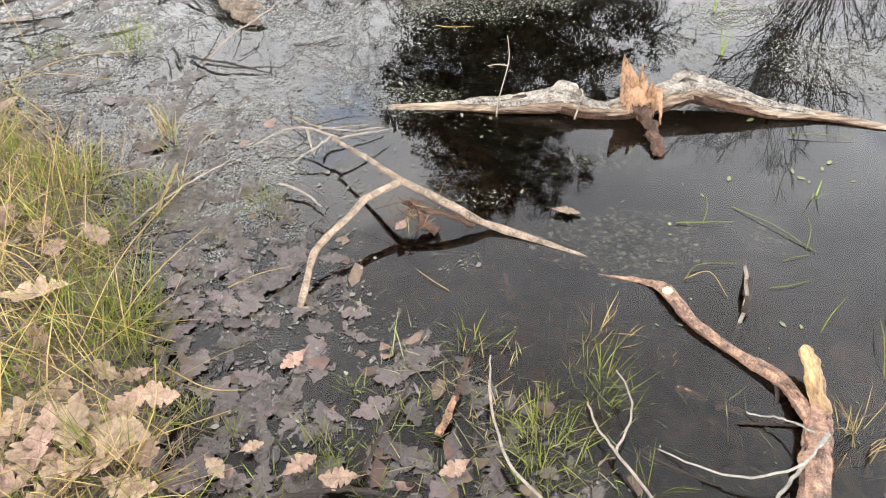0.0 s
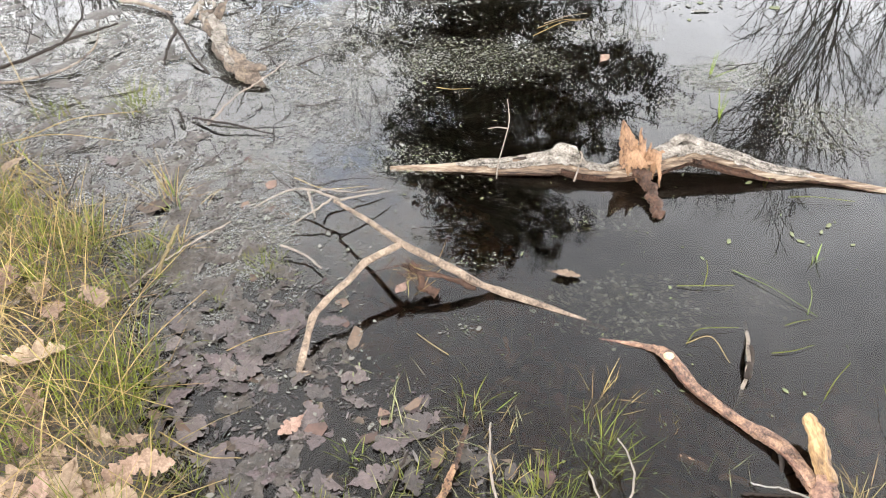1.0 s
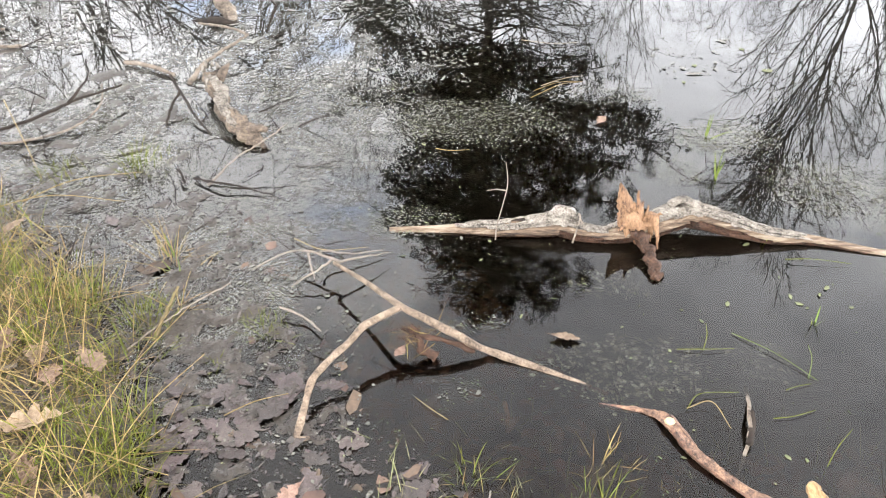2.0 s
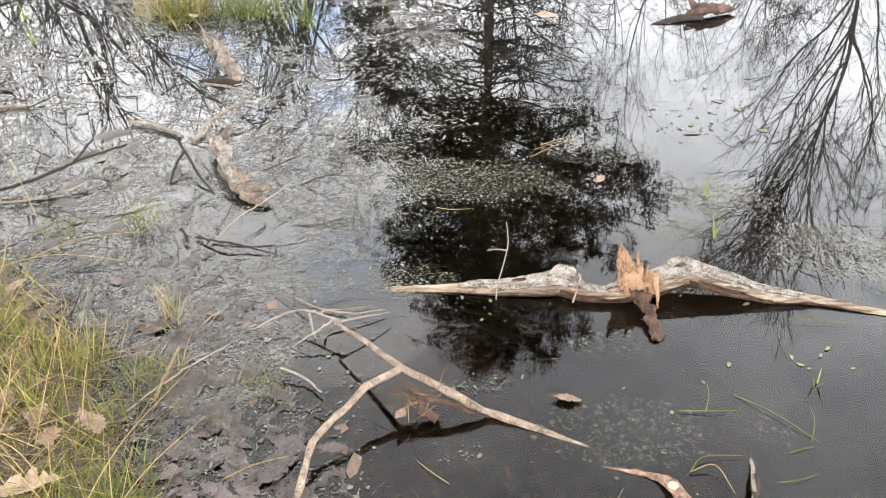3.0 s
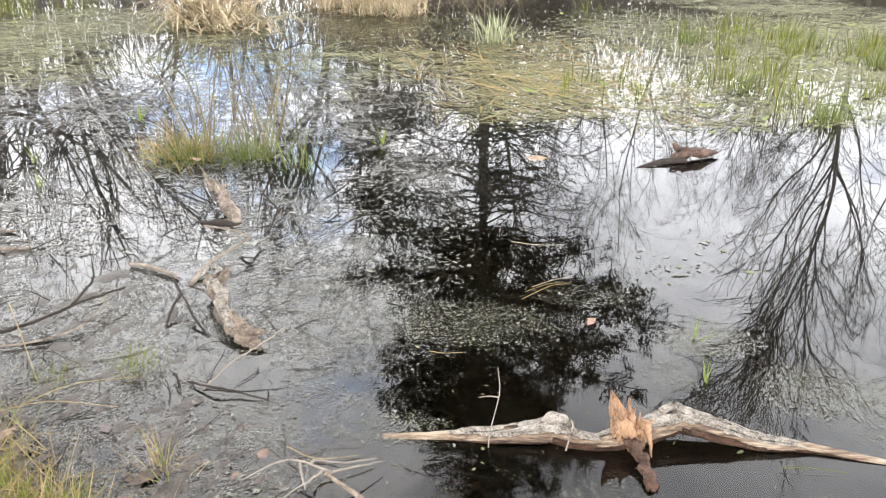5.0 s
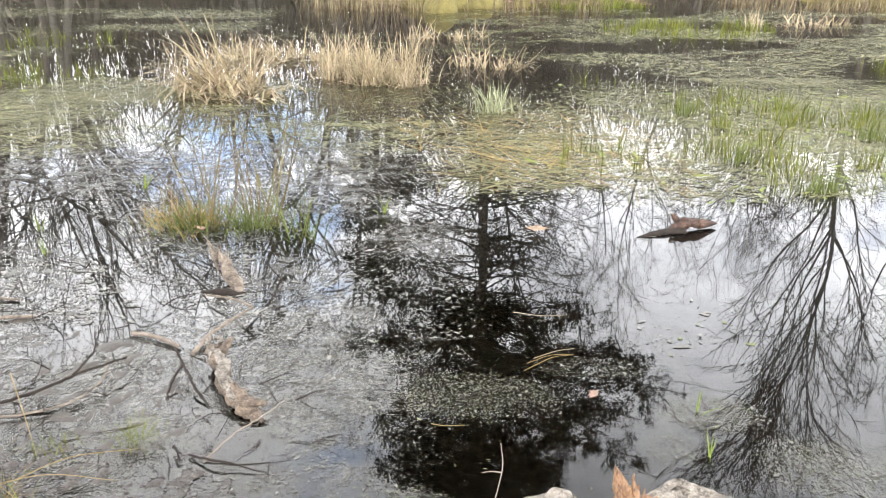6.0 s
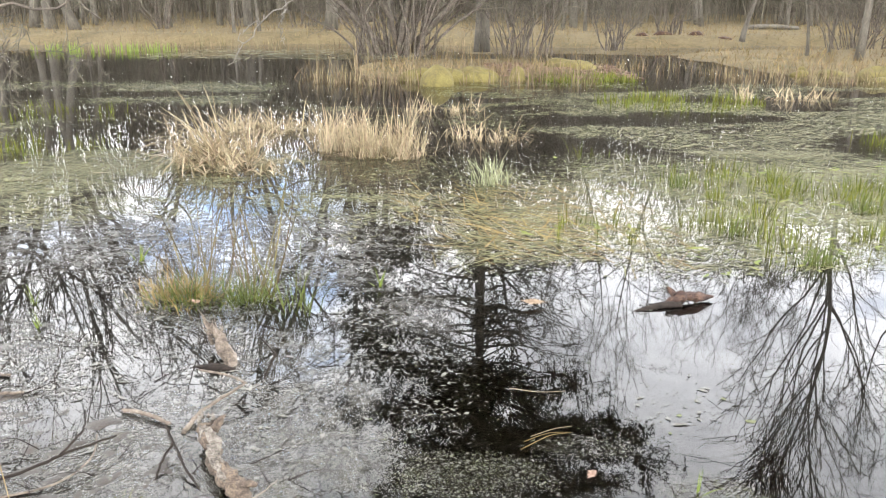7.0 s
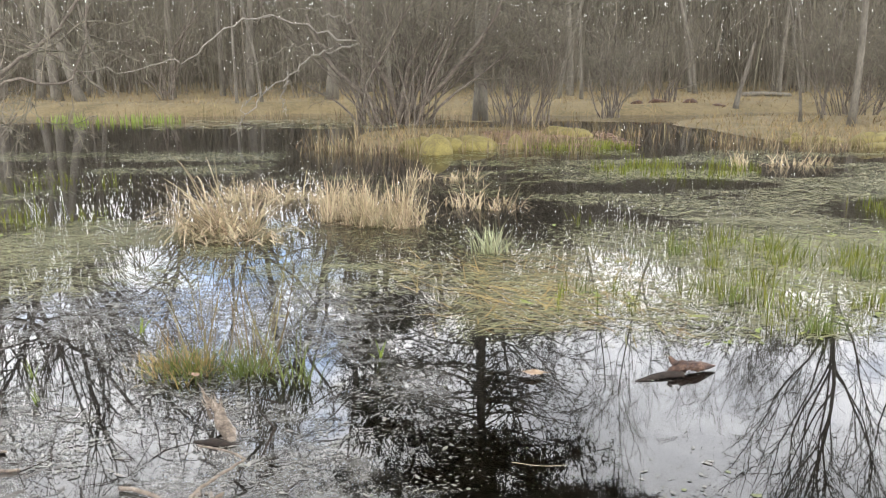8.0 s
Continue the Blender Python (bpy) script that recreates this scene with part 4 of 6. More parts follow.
def near_bits(x, y):
    edge = np.interp(y, (0.8, 1.1, 1.3, 1.6, 2.0, 2.4, 2.8, 3.4, 4.5), (-0.35, -0.28, -0.18, -0.34, -0.20, -0.16, -0.02, 0.05, 0.1))
    left = smooth(0.30, -0.25, x - edge + 0.5 * (value_noise(x, y, 3.0, 41, 4) - 0.5))
    d = left * (0.34 + 0.62 * patchy(x, y, 5.5, 43, 0.40, 0.58)) * (0.30 + 0.70 * patchy(x, y, 24.0, 45, 0.42, 0.58)) * (0.35 + 0.65 * smooth(1.3, 1.8, y))
    return np.maximum(d, spots(x, y, NEAR_SPOTS)) * (height(x, y) < 0.03)


def film_cover(x, y):
    """How thick the grey scum film lies, in 0..1."""
    edge = np.interp(y, (0.8, 1.1, 1.3, 1.6, 2.0, 2.4, 2.8, 3.4, 4.5, 6.5), (-0.35, -0.28, -0.18, -0.34, -0.20, -0.16, -0.02, 0.05, 0.0, -0.4))
    left = smooth(0.30, -0.30, x - edge + 0.7 * (value_noise(x, y, 2.4, 41, 4) - 0.5)) * smooth(0.75, 1.6, y)
    left = left * (1 + 0.10 * smooth(2.2, 3.0, y))
    centre = 0.55 * smooth(1.5, 0.7, np.abs(x - 0.3)) * patchy(x, y, 1.9, 57, 0.46, 0.66) * smooth(2.3, 2.7, y)
    clear = 0.55 * patchy(x, y, 1.3, 47, 0.50, 0.68)
    return np.maximum.reduce([left * (1 - clear), centre, 0.8 * spots(x, y, NEAR_SPOTS)]) * smooth(7.4, 6.2, y)


def film_surface():
    """A thin skin of scum, torn into scraps and bubbles, with clear water between."""
    m = surface("scum_film", (0.062, 0.058, 0.050), (0.175, 0.169, 0.150), 14.0, 0.36, 0.25, fine=5.0)
    t = m.node_tree
    tc = t.nodes.new("ShaderNodeTexCoord")
    mp = t.nodes.new("ShaderNodeMapping")
    mp.inputs["Scale"].default_value = (1.0, 1.35, 1.0)
    t.links.new(tc.outputs["Object"], mp.inputs["Vector"])
    coarse = node(t, "ShaderNodeTexNoise", Scale=8.0, Detail=7.0, Roughness=0.66)
    small = node(t, "ShaderNodeTexNoise", Scale=75.0, Detail=3.0, Roughness=0.6)
    for n in (coarse, small):
        t.links.new(mp.outputs["Vector"], n.inputs["Vector"])
    both = t.nodes.new("ShaderNodeMix")
    both.inputs[0].default_value = 0.42
    t.links.new(coarse.outputs["Fac"], both.inputs[2])
    t.links.new(small.outputs["Fac"], both.inputs[3])
    at = t.nodes.new("ShaderNodeAttribute")
    at.attribute_name = "cover"
    low = node(t, "ShaderNodeMath")
    low.operation = "MULTIPLY_ADD"
    low.inputs[1].default_value, low.inputs[2].default_value = -0.150, 0.640
    t.links.new(at.outputs["Fac"], low.inputs[0])
    high = node(t, "ShaderNodeMath")
    high.operation = "ADD"
    high.inputs[1].default_value = 0.07
    t.links.new(low.outputs[0], high.inputs[0])
    span = t.nodes.new("ShaderNodeMapRange")
    span.interpolation_type = "SMOOTHSTEP"
    span.inputs["To Max"].default_value = 0.62
    t.links.new(both.outputs[0], span.inputs["Value"])
    t.links.new(low.outputs[0], span.inputs["From Min"])
    t.links.new(high.outputs[0], span.inputs["From Max"])
    clear = t.nodes.new("ShaderNodeBsdfTransparent")
    mx = t.nodes.new("ShaderNodeMixShader")
    t.links.new(span.outputs["Result"], mx.inputs[0])
    t.links.new(clear.outputs[0], mx.inputs[1])
    t.links.new(t.nodes["Principled BSDF"].outputs[0], mx.inputs[2])
    t.links.new(mx.outputs[0], t.nodes["Material Output"].inputs["Surface"])
    return m


film_mesh = Mesh()
fx, fy = np.linspace(-4.6, 2.0, 264), np.linspace(0.85, 7.4, 262)
FX, FY = np.meshgrid(fx, fy)
i, j = np.meshgrid(np.arange(261), np.arange(263), indexing="ij")
a = i * 264 + j
film_mesh.add(np.stack([FX, FY, FX * 0 + 0.0012], -1).reshape(-1, 3), np.stack([a, a + 1, a + 265, a + 264], -1).reshape(-1, 4))
film = part("scum_film", film_mesh, film_surface())
film.data.attributes.new("cover", "FLOAT", "POINT").data.foreach_set("value", film_cover(FX, FY).reshape(-1).astype(np.float32))
tagged(film, "thin torn grey scum film lying on still water", "scum", kind="stuff")

for count, z, size, kind_of in ((50000, -0.0035, 0.0032, "sunk"), (150000, 0.002, 0.0021, "afloat")):
    scum = Mesh()
    xy = scatter(count, (-1.9, 1.9, 0.75, 3.1), near_bits)
    n = len(xy)
    flakes(scum, xy, RNG.gamma(1.6, size, n) + 0.002, RNG.uniform(1.0, 2.6, n), z, 0.05)
    tagged(part("drifting_debris", scum, M_FLAKE, smooth=False), "grey leaf scraps and scum %s in the near water" % kind_of, "debris", kind="stuff")

duck = Mesh()
xy = scatter(60000, (-1.9, 1.9, 1.2, 3.1), lambda x, y: np.maximum(spots(x, y, NEAR_SPOTS), 0.35 * near_bits(x, y)))
n = len(xy)
flakes(duck, xy, RNG.uniform(0.0025, 0.006, n), RNG.uniform(1.0, 1.6, n), 0.004, 0.15)
tagged(part("duckweed", duck, M_PAD, smooth=False), "pale green duckweed drifting in patches", "duckweed", kind="stuff")


def mid_bits(x, y):
    left = smooth(0.25, -0.8, x - 0.1 * (y - 3) + 1.2 * (value_noise(x, y, 1.2, 51, 4) - 0.5))
    d = left * (0.20 + 0.75 * patchy(x, y, 2.6, 53, 0.44, 0.58)) * (0.16 + 0.84 * patchy(x, y, 13.0, 55, 0.40, 0.60))
    centre = smooth(1.6, 0.7, np.abs(x - 0.3)) * patchy(x, y, 2.2, 57, 0.52, 0.66) * 0.36 * patchy(x, y, 13.0, 59, 0.40, 0.60)
    return np.maximum(d, centre) * smooth(2.8, 3.1, y)


for count, z, size, kind_of in ((36000, -0.004, 0.0070, "sunk"), (65000, 0.002, 0.0045, "afloat")):
    scum = Mesh()
    xy = scatter(count, (-4.2, 2.0, 2.8, 6.6), mid_bits)
    n = len(xy)
    flakes(scum, xy, RNG.gamma(2.2, size, n) + 0.005, RNG.uniform(1.0, 4.0, n), z, 0.04, heading=RNG.normal(0, 0.9, n))
    tagged(part("drifting_debris", scum, M_FLAKE, smooth=False), "grey leaf scraps and scum %s farther out" % kind_of, "debris", kind="stuff")


def far_mats(x, y):
    n1 = value_noise(x * 0.55, y, 0.9, 61, 4)
    n2 = value_noise(x * 0.5, y, 0.55, 63, 4)
    right = smooth(0.9, 1.7, x) * smooth(4.75, 5.3, y - 0.08 * (x - 1)) * smooth(9.6, 8.2, y) * (0.50 + 0.50 * smooth(0.43, 0.57, n1))
    mid = smooth(1.25, 0.4, np.abs(x - 1.0)) * smooth(4.9, 5.9, y) * smooth(8.8, 7.4, y) * (0.48 + 0.5 * smooth(0.42, 0.60, n1))
    band = smooth(-4.6, -3.4, x) * smooth(0.9, 0.0, x) * smooth(6.7, 7.4, y) * smooth(9.6, 8.6, y) * (0.16 + 0.80 * smooth(0.46, 0.62, n1))
    left = smooth(-2.8, -3.6, x) * smooth(6.5, 7.5, y) * smooth(18.2, 16.5, y) * smooth(0.42, 0.60, n2) * 0.9
    back = smooth(-0.5, 0.8, x) * smooth(8.3, 9.0, y) * smooth(18.5, 15, y) * smooth(0.44, 0.62, n1)
    rest = smooth(5.5, 7.0, y) * smooth(16, 12, y) * smooth(0.52, 0.66, n1) * 0.6
    wide = smooth(24, 25, y) * smooth(30, 28, y) * smooth(-10, -7, x) * smooth(1, -2, x) * 0.6
    return np.maximum.reduce([right, mid, band, left, back, rest, wide]) * (height(x, y) < 0.05)


mats = Mesh()
for box, count, size in (((-5.5, 5.2, 4.6, 9.5), 150000, 0.021), ((-10, 9.5, 9.5, 18.5), 130000, 0.028), ((-12, 12, 18.5, 30), 10000, 0.12)):
    xy = scatter(count, box, far_mats)
    n = len(xy)
    flakes(mats, xy, RNG.gamma(2.2, size / 2.2, n) + size * 0.25, np.where(RNG.random(n) < 0.7, RNG.uniform(8, 26, n), RNG.uniform(2, 6, n)), 0.004, 0.02, 5, RNG.normal(0.1, 0.8, n))
tagged(part("floating_grass", mats, M_MAT, smooth=False), "olive mats of drowned grass floating on the pond", "floating grass", kind="stuff")
weed = Mesh()
for box, count, size in (((-5.5, 5.2, 4.6, 9.5), 80000, 0.011), ((-10, 9.5, 9.5, 18.5), 60000, 0.016)):
    xy = scatter(count, box, far_mats)
    n = len(xy)
    flakes(weed, xy, RNG.gamma(3.0, size / 3, n) + size * 0.2, RNG.uniform(1, 3.5, n), 0.006, 0.06, 5)
tagged(part("duckweed", weed, M_PAD, smooth=False), "duckweed lying among the floating grass", "duckweed", kind="stuff")

green = Mesh()
xy = scatter(60000, (-7, 7.5, 4.8, 16), lambda x, y: (0.15 + 0.85 * patchy(x, y, 2.0, 95, 0.46, 0.62)) * far_mats(x, y) * np.maximum(0.7 * smooth(1.2, 2.4, x) * smooth(9.5, 8, y), spots(x, y, ((-4.8, 9.6, 1.6, 1.2, 0.7), (1.2, 6.0, 0.6, 0.6, 0.5), (4.0, 14.0, 1.8, 1.4, 0.7), (1.9, 9.0, 0.8, 0.5, 0.6)))))
n = len(xy)
flakes(green, xy, RNG.gamma(2.5, 0.014, n) + 0.008, RNG.uniform(1, 6, n), 0.007, 0.08, 5)
tagged(part("lime_waterweed", green, M_LIME, smooth=False), "lime green weed spread over the floating mats", "waterweed", kind="stuff")

straw = Mesh()
xy = scatter(1100, (-0.3, 1.9, 4.9, 7.6), lambda x, y: 0.8 * far_mats(x, y))
n = len(xy)
blades(straw, np.column_stack([xy, np.full(n, 0.008)]), RNG.normal(2.7, 0.7, n), RNG.uniform(0.15, 0.45, n), RNG.uniform(0.006, 0.013, n), RNG.uniform(1.35, 1.6, n), RNG.uniform(-0.15, 0.05, n), 2)
tagged(part("drowned_straw", straw, M_STRAW, smooth=False), "brown straw stems lying across the floating mat", "straw", kind="stuff")


def green_stand(x, y):
    a = spots(x, y, ((3.0, 5.6, 1.0, 0.5, 0.9), (3.9, 5.9, 1.0, 0.6, 1.0), (3.7, 7.2, 0.9, 0.7, 0.9), (2.3, 6.1, 0.5, 0.6, 0.5), (4.4, 6.6, 0.8, 0.6, 0.9), (3.0, 8.0, 1.0, 0.6, 0.6), (2.4, 5.3, 0.4, 0.25, 0.5)))
    b = spots(x, y, ((1.2, 6.0, 0.5, 0.5, 0.5), (-5.0, 9.8, 1.2, 1.0, 0.3), (-5.8, 12.5, 1.3, 1.2, 0.15), (4.2, 14.0, 1.6, 1.4, 0.5), (3.2, 18.2, 1.4, 1.0, 0.9), (1.8, 9.2, 0.6, 0.4, 0.3), (6.3, 9.8, 1.4, 0.8, 0.5)))
    return np.maximum(a, b)


stand = Mesh()
xy = scatter(140000, (-8, 8.5, 4.8, 19.5), lambda x, y: green_stand(x, y) * (0.06 + 0.94 * patchy(x, y, 2.4, 93, 0.44, 0.58)))
n = len(xy)
far = xy[:, 1] / 8
blades(stand, np.column_stack([xy, np.full(n, -0.02)]), RNG.uniform(0, 6.28, n), RNG.uniform(0.05, 0.24, n), RNG.uniform(0.005, 0.010, n) * np.maximum(1, far), np.abs(RNG.normal(0, 0.35, n)), RNG.normal(0.1, 0.3, n), 3)
tagged(part("water_grass", stand, M_GRASS, smooth=False), "fresh green grass standing in the floating mats", "grass", kind="stuff")

tr = np.random.default_rng(52)
for k in range(26):
    x, y = tr.uniform(2.1, 4.5), tr.uniform(5.15, 7.8)
    if x > y * 0.56:
        continue
    tall = tr.uniform(0.14, 0.30)
    clump(tr, "water_grass_tuft", x, y, tr.uniform(0.10, 0.22), 0.10, int(tr.uniform(30, 75)), (tall * 0.4, tall), (0.004, 0.009), 0.22, 0.15, M_RUSH if k % 3 == 0 else M_GRASS, "tuft of fresh green grass standing in the floating mat", "grass", "grass tufts in the floating mat")

# frogspawn-pale speckled weed just under the surface, and sunk green films
speck = Mesh()
xy = scatter(12000, (0.1, 0.9, 1.25, 1.95), lambda x, y: spots(x, y, ((0.48, 1.50, 0.25, 0.16, 0.9), (0.52, 1.83, 0.17, 0.08, 0.9), (0.84, 1.52, 0.13, 0.09, 0.4))))
n = len(xy)
flakes(speck, xy, RNG.gamma(1.4, 0.0030, n) + 0.0016, RNG.uniform(1, 1.8, n), -0.003, 0.05, 7)
tagged(part("pale_waterweed", speck, surface("pale_weed", (0.16, 0.18, 0.12), (0.52, 0.54, 0.43), 30.0, 0.6, 0.0, island=0.5), smooth=False), "pale speckled waterweed just under the surface", "waterweed", kind="stuff")

litter = Mesh()
xy = scatter(9000, (-0.9, 1.9, 0.7, 2.2), lambda x, y: ((height(x, y) < -0.01) & (height(x, y) > -0.22)) * (0.3 + 0.7 * patchy(x, y, 2.5, 71, 0.4, 0.6)))
n = len(xy)
flakes(litter, xy, RNG.gamma(3, 0.009, n) + 0.01, RNG.uniform(1, 2.6, n), 0.0, 0.25, 7)
v = litter.v[0]
v[:, 2] += np.repeat(height(xy[:, 0], xy[:, 1]) + 0.004, 7)
tagged(part("sunken_litter", litter, M_LITTER, smooth=False), "brown rotting leaf litter on the shallow bottom", "leaf litter", kind="stuff")

# wet black leaf scraps over the mud
muck = Mesh()
xy = scatter(60000, (-1.6, 0.9, 0.6, 2.4), lambda x, y: (height(x, y) > -0.012) * (x > bank_edge(y) - 0.1) * 0.8)
n = len(xy)
flakes(muck, xy, RNG.gamma(1.5, 0.0026, n) + 0.0025, RNG.uniform(1, 5.0, n), 0.0, 0.22, 7)
muck.v[0][:, 2] += np.repeat(np.maximum(height(xy[:, 0], xy[:, 1]), -0.006) + 0.002, 7)
tagged(part("rotten_leaf_bits", muck, surface("rotten_leaves", (0.024, 0.019, 0.017), (0.10, 0.082, 0.074), 25.0, 0.2, 0.3, island=0.6), smooth=False), "black glistening leaf scraps over wet mud", "leaf litter", kind="stuff")


# ---- near bank: grass, moss and straw ----
def on_land(x, y):
    return smooth(-0.06, 0.12, bank_edge(y) - x + 0.25 * (value_noise(x, y, 5.0, 81, 3) - 0.5))


turf = Mesh()
xy = scatter(12500, (-1.7, -0.4, 0.6, 2.2), lambda x, y: on_land(x, y) * (0.06 + 0.94 * patchy(x, y, 8.0, 83, 0.46, 0.62)))
n = len(xy)
blades(turf, np.column_stack([xy, height(xy[:, 0], xy[:, 1]) - 0.004]), RNG.uniform(0, 6.28, n), RNG.uniform(0.03, 0.15, n), RNG.uniform(0.0018, 0.0042, n), RNG.uniform(0.1, 1.1, n), RNG.uniform(0.0, 0.9, n), 3)
tagged(part("bank_turf", turf, M_GRASS, smooth=False), "short fresh green grass on the near bank", "grass", kind="stuff")
dry = Mesh()
xy = scatter(4000, (-1.7, -0.4, 0.6, 2.2), lambda x, y: on_land(x, y) * (0.2 + 0.8 * patchy(x, y, 5.0, 87, 0.42, 0.6)))
n = len(xy)
blades(dry, np.column_stack([xy, height(xy[:, 0], xy[:, 1])]), RNG.uniform(0, 6.28, n), RNG.uniform(0.06, 0.26, n), RNG.uniform(0.0016, 0.0036, n), RNG.uniform(0.5, 1.4, n), RNG.uniform(0.0, 0.6, n), 3)
tagged(part("bank_straw", dry, M_STRAW, smooth=False), "yellow withered grass on the near bank", "dry grass", kind="stuff")
thatch = Mesh()
xy = scatter(9000, (-1.7, -0.4, 0.6, 2.3), lambda x, y: on_land(x, y) * 0.8)
n = len(xy)
blades(thatch, np.column_stack([xy, height(xy[:, 0], xy[:, 1]) + RNG.uniform(0.0, 0.022, n)]), RNG.uniform(0, 6.28, n), RNG.uniform(0.04, 0.16, n), RNG.uniform(0.0016, 0.0042, n), RNG.uniform(1.3, 1.6, n), RNG.uniform(-0.1, 0.15, n), 2)
tagged(part("bank_thatch", thatch, surface("brown_thatch", (0.040, 0.028, 0.016), (0.21, 0.155, 0.078), 10.0, 0.7, 0.0, island=0.45), smooth=False), "flattened brown dead grass under the turf", "dead grass", kind="stuff")
crumbs = Mesh()
xy = scatter(1100, (-1.7, 0.5, 0.6, 2.3), lambda x, y: np.maximum(0.8 * on_land(x, y), (height(x, y) > -0.012) * (0.2 + 0.8 * patchy(x, y, 5.0, 99, 0.45, 0.6)) * smooth(1.7, 1.2, y)))
n = len(xy)
flakes(crumbs, xy, RNG.gamma(2.2, 0.009, n) + 0.008, RNG.uniform(1.0, 2.8, n), 0.0, 0.14, 11)
crumbs.v[0][:, 2] += np.repeat(np.maximum(height(xy[:, 0], xy[:, 1]), -0.002) + 0.003, 11)
tagged(part("leaf_fragments", crumbs, surface("rotting_leaf_fragments", (0.022, 0.017, 0.015), (0.095, 0.070, 0.062), 30.0, 0.30, 0.5, island=0.55), smooth=False), "dark torn fragments of rotting leaves on wet mud", "leaf litter", kind="stuff")
mossy = Mesh()
xy = scatter(30000, (-1.7, -0.45, 0.6, 2.1), lambda x, y: on_land(x, y) * (0.2 + 0.8 * patchy(x, y, 4.0, 89, 0.42, 0.6)))
n = len(xy)
blades(mossy, np.column_stack([xy, height(xy[:, 0], xy[:, 1]) - 0.003]), RNG.uniform(0, 6.28, n), RNG.uniform(0.006, 0.022, n), RNG.uniform(0.003, 0.006, n), RNG.uniform(0, 1.0, n), RNG.uniform(0, 0.7, n), 1)
tagged(part("bank_moss", mossy, M_MOSS, smooth=False), "yellow-green moss between the bank grasses", "moss", kind="stuff")


def tuft(x, y, n, length, wide, material, label="small tuft of fresh green grass in wet mud", lean=0.5, name="grass_tuft"):
    ob = clump(cr, name, x, y, wide, wide, n, length, (0.0014, 0.0030), lean, 0.4, material, label, "grass", "grass tufts at the water's edge")
    return tagged(ob, kind="stuff")


for x, y, n, l, w in ((0.23, 0.98, 34, (0.03, 0.09), 0.06), (0.13, 0.92, 30, (0.03, 0.08), 0.07), (0.30, 0.86, 26, (0.03, 0.09), 0.07), (0.08, 0.79, 40, (0.03, 0.09), 0.07), (0.42, 0.80, 20, (0.04, 0.12), 0.05), (-0.13, 0.80, 40, (0.03, 0.09), 0.06), (0.33, 1.10, 24, (0.04, 0.10), 0.07), (-0.33, 0.80, 40, (0.03, 0.09), 0.05), (0.215, 0.90, 110, (0.05, 0.15), 0.07), (0.19, 0.83, 70, (0.04, 0.12), 0.07), (0.35, 1.03, 80, (0.05, 0.14), 0.08), (-0.196, 1.045, 34, (0.03, 0.09), 0.03), (-0.257, 0.885, 60, (0.04, 0.10), 0.06),
                      (-0.20, 0.87, 50, (0.04, 0.10), 0.06), (-0.525, 0.975, 46, (0.04, 0.11), 0.035), (-0.44, 0.94, 26, (0.03, 0.08), 0.02), (-0.005, 0.855, 30, (0.03, 0.08), 0.03), (-0.075, 0.96, 50, (0.03, 0.08), 0.07),
                      (0.015, 1.0, 46, (0.03, 0.08), 0.07), (0.065, 1.165, 30, (0.06, 0.14), 0.05), (-0.80, 1.66, 200, (0.03, 0.11), 0.09), (-0.47, 1.63, 80, (0.04, 0.10), 0.06), (-0.58, 1.50, 40, (0.02, 0.05), 0.05),
                      (-0.745, 1.20, 150, (0.06, 0.22), 0.09), (-0.70, 1.10, 90, (0.05, 0.18), 0.08), (-0.66, 0.85, 110, (0.06, 0.22), 0.07), (-1.05, 2.45, 150, (0.03, 0.13), 0.09), (-1.30, 2.40, 70, (0.03, 0.10), 0.10), (-1.42, 2.15, 80, (0.03, 0.10), 0.10),
                      (-1.05, 1.62, 220, (0.05, 0.17), 0.14), (-1.15, 1.75, 150, (0.05, 0.15), 0.14), (-0.97, 1.75, 90, (0.04, 0.12), 0.08)):
    tuft(x, y, n, l, w, M_GRASS)
for x, y, n, l, w in ((-1.02, 1.66, 120, (0.08, 0.22), 0.14), (-0.79, 1.93, 40, (0.08, 0.22), 0.06), (-0.73, 1.72, 24, (0.05, 0.13), 0.03), (0.88, 0.92, 40, (0.05, 0.15), 0.06), (0.13, 0.98, 60, (0.03, 0.09), 0.09), (0.02, 1.05, 40, (0.02, 0.06), 0.05),
                      (0.52, 1.12, 22, (0.02, 0.05), 0.03), (0.10, 1.10, 40, (0.03, 0.10), 0.10), (0.36, 1.20, 26, (0.05, 0.12), 0.06), (-0.62, 0.80, 60, (0.1, 0.24), 0.06)):
    tuft(x, y, n, l, w, M_STRAW, "withered straw-coloured grass tuft in wet mud", 0.7)
for x, y, h in ((0.93, 2.35, 0.14), (0.96, 2.62, 0.12), (0.985, 2.02, 0.08), (1.01, 1.66, 0.09), (-0.8, 1.95, 0.12), (-0.77, 1.88, 0.10)):
    clump(cr, "water_blade", x, y, 0.01, 0.01, 3, (h * 0.6, h), (0.004, 0.007), 0.3, 0.2, M_SHOOT if x > 0 else M_RUSH, "single green blade rising from the water", "water plant", "green blades")


# ---- single stalks ----
def stalk(name, ctrl, r0, r1, material, label, category, group="", sides=6, steps=24, rough=0.15, wander=0.0):
    m = Mesh()
    path = spline(ctrl, steps)
    if wander:
        path = path + np.random.default_rng(len(ctrl) * 7 + steps).normal(0, wander, path.shape)
    tube(m, path, np.linspace(r0, r1, steps + 1), sides, rough)
    o = path[0]
    ob = part(name, local(m, o), material)
    ob.location = o
    return tagged(ob, label, category, group)


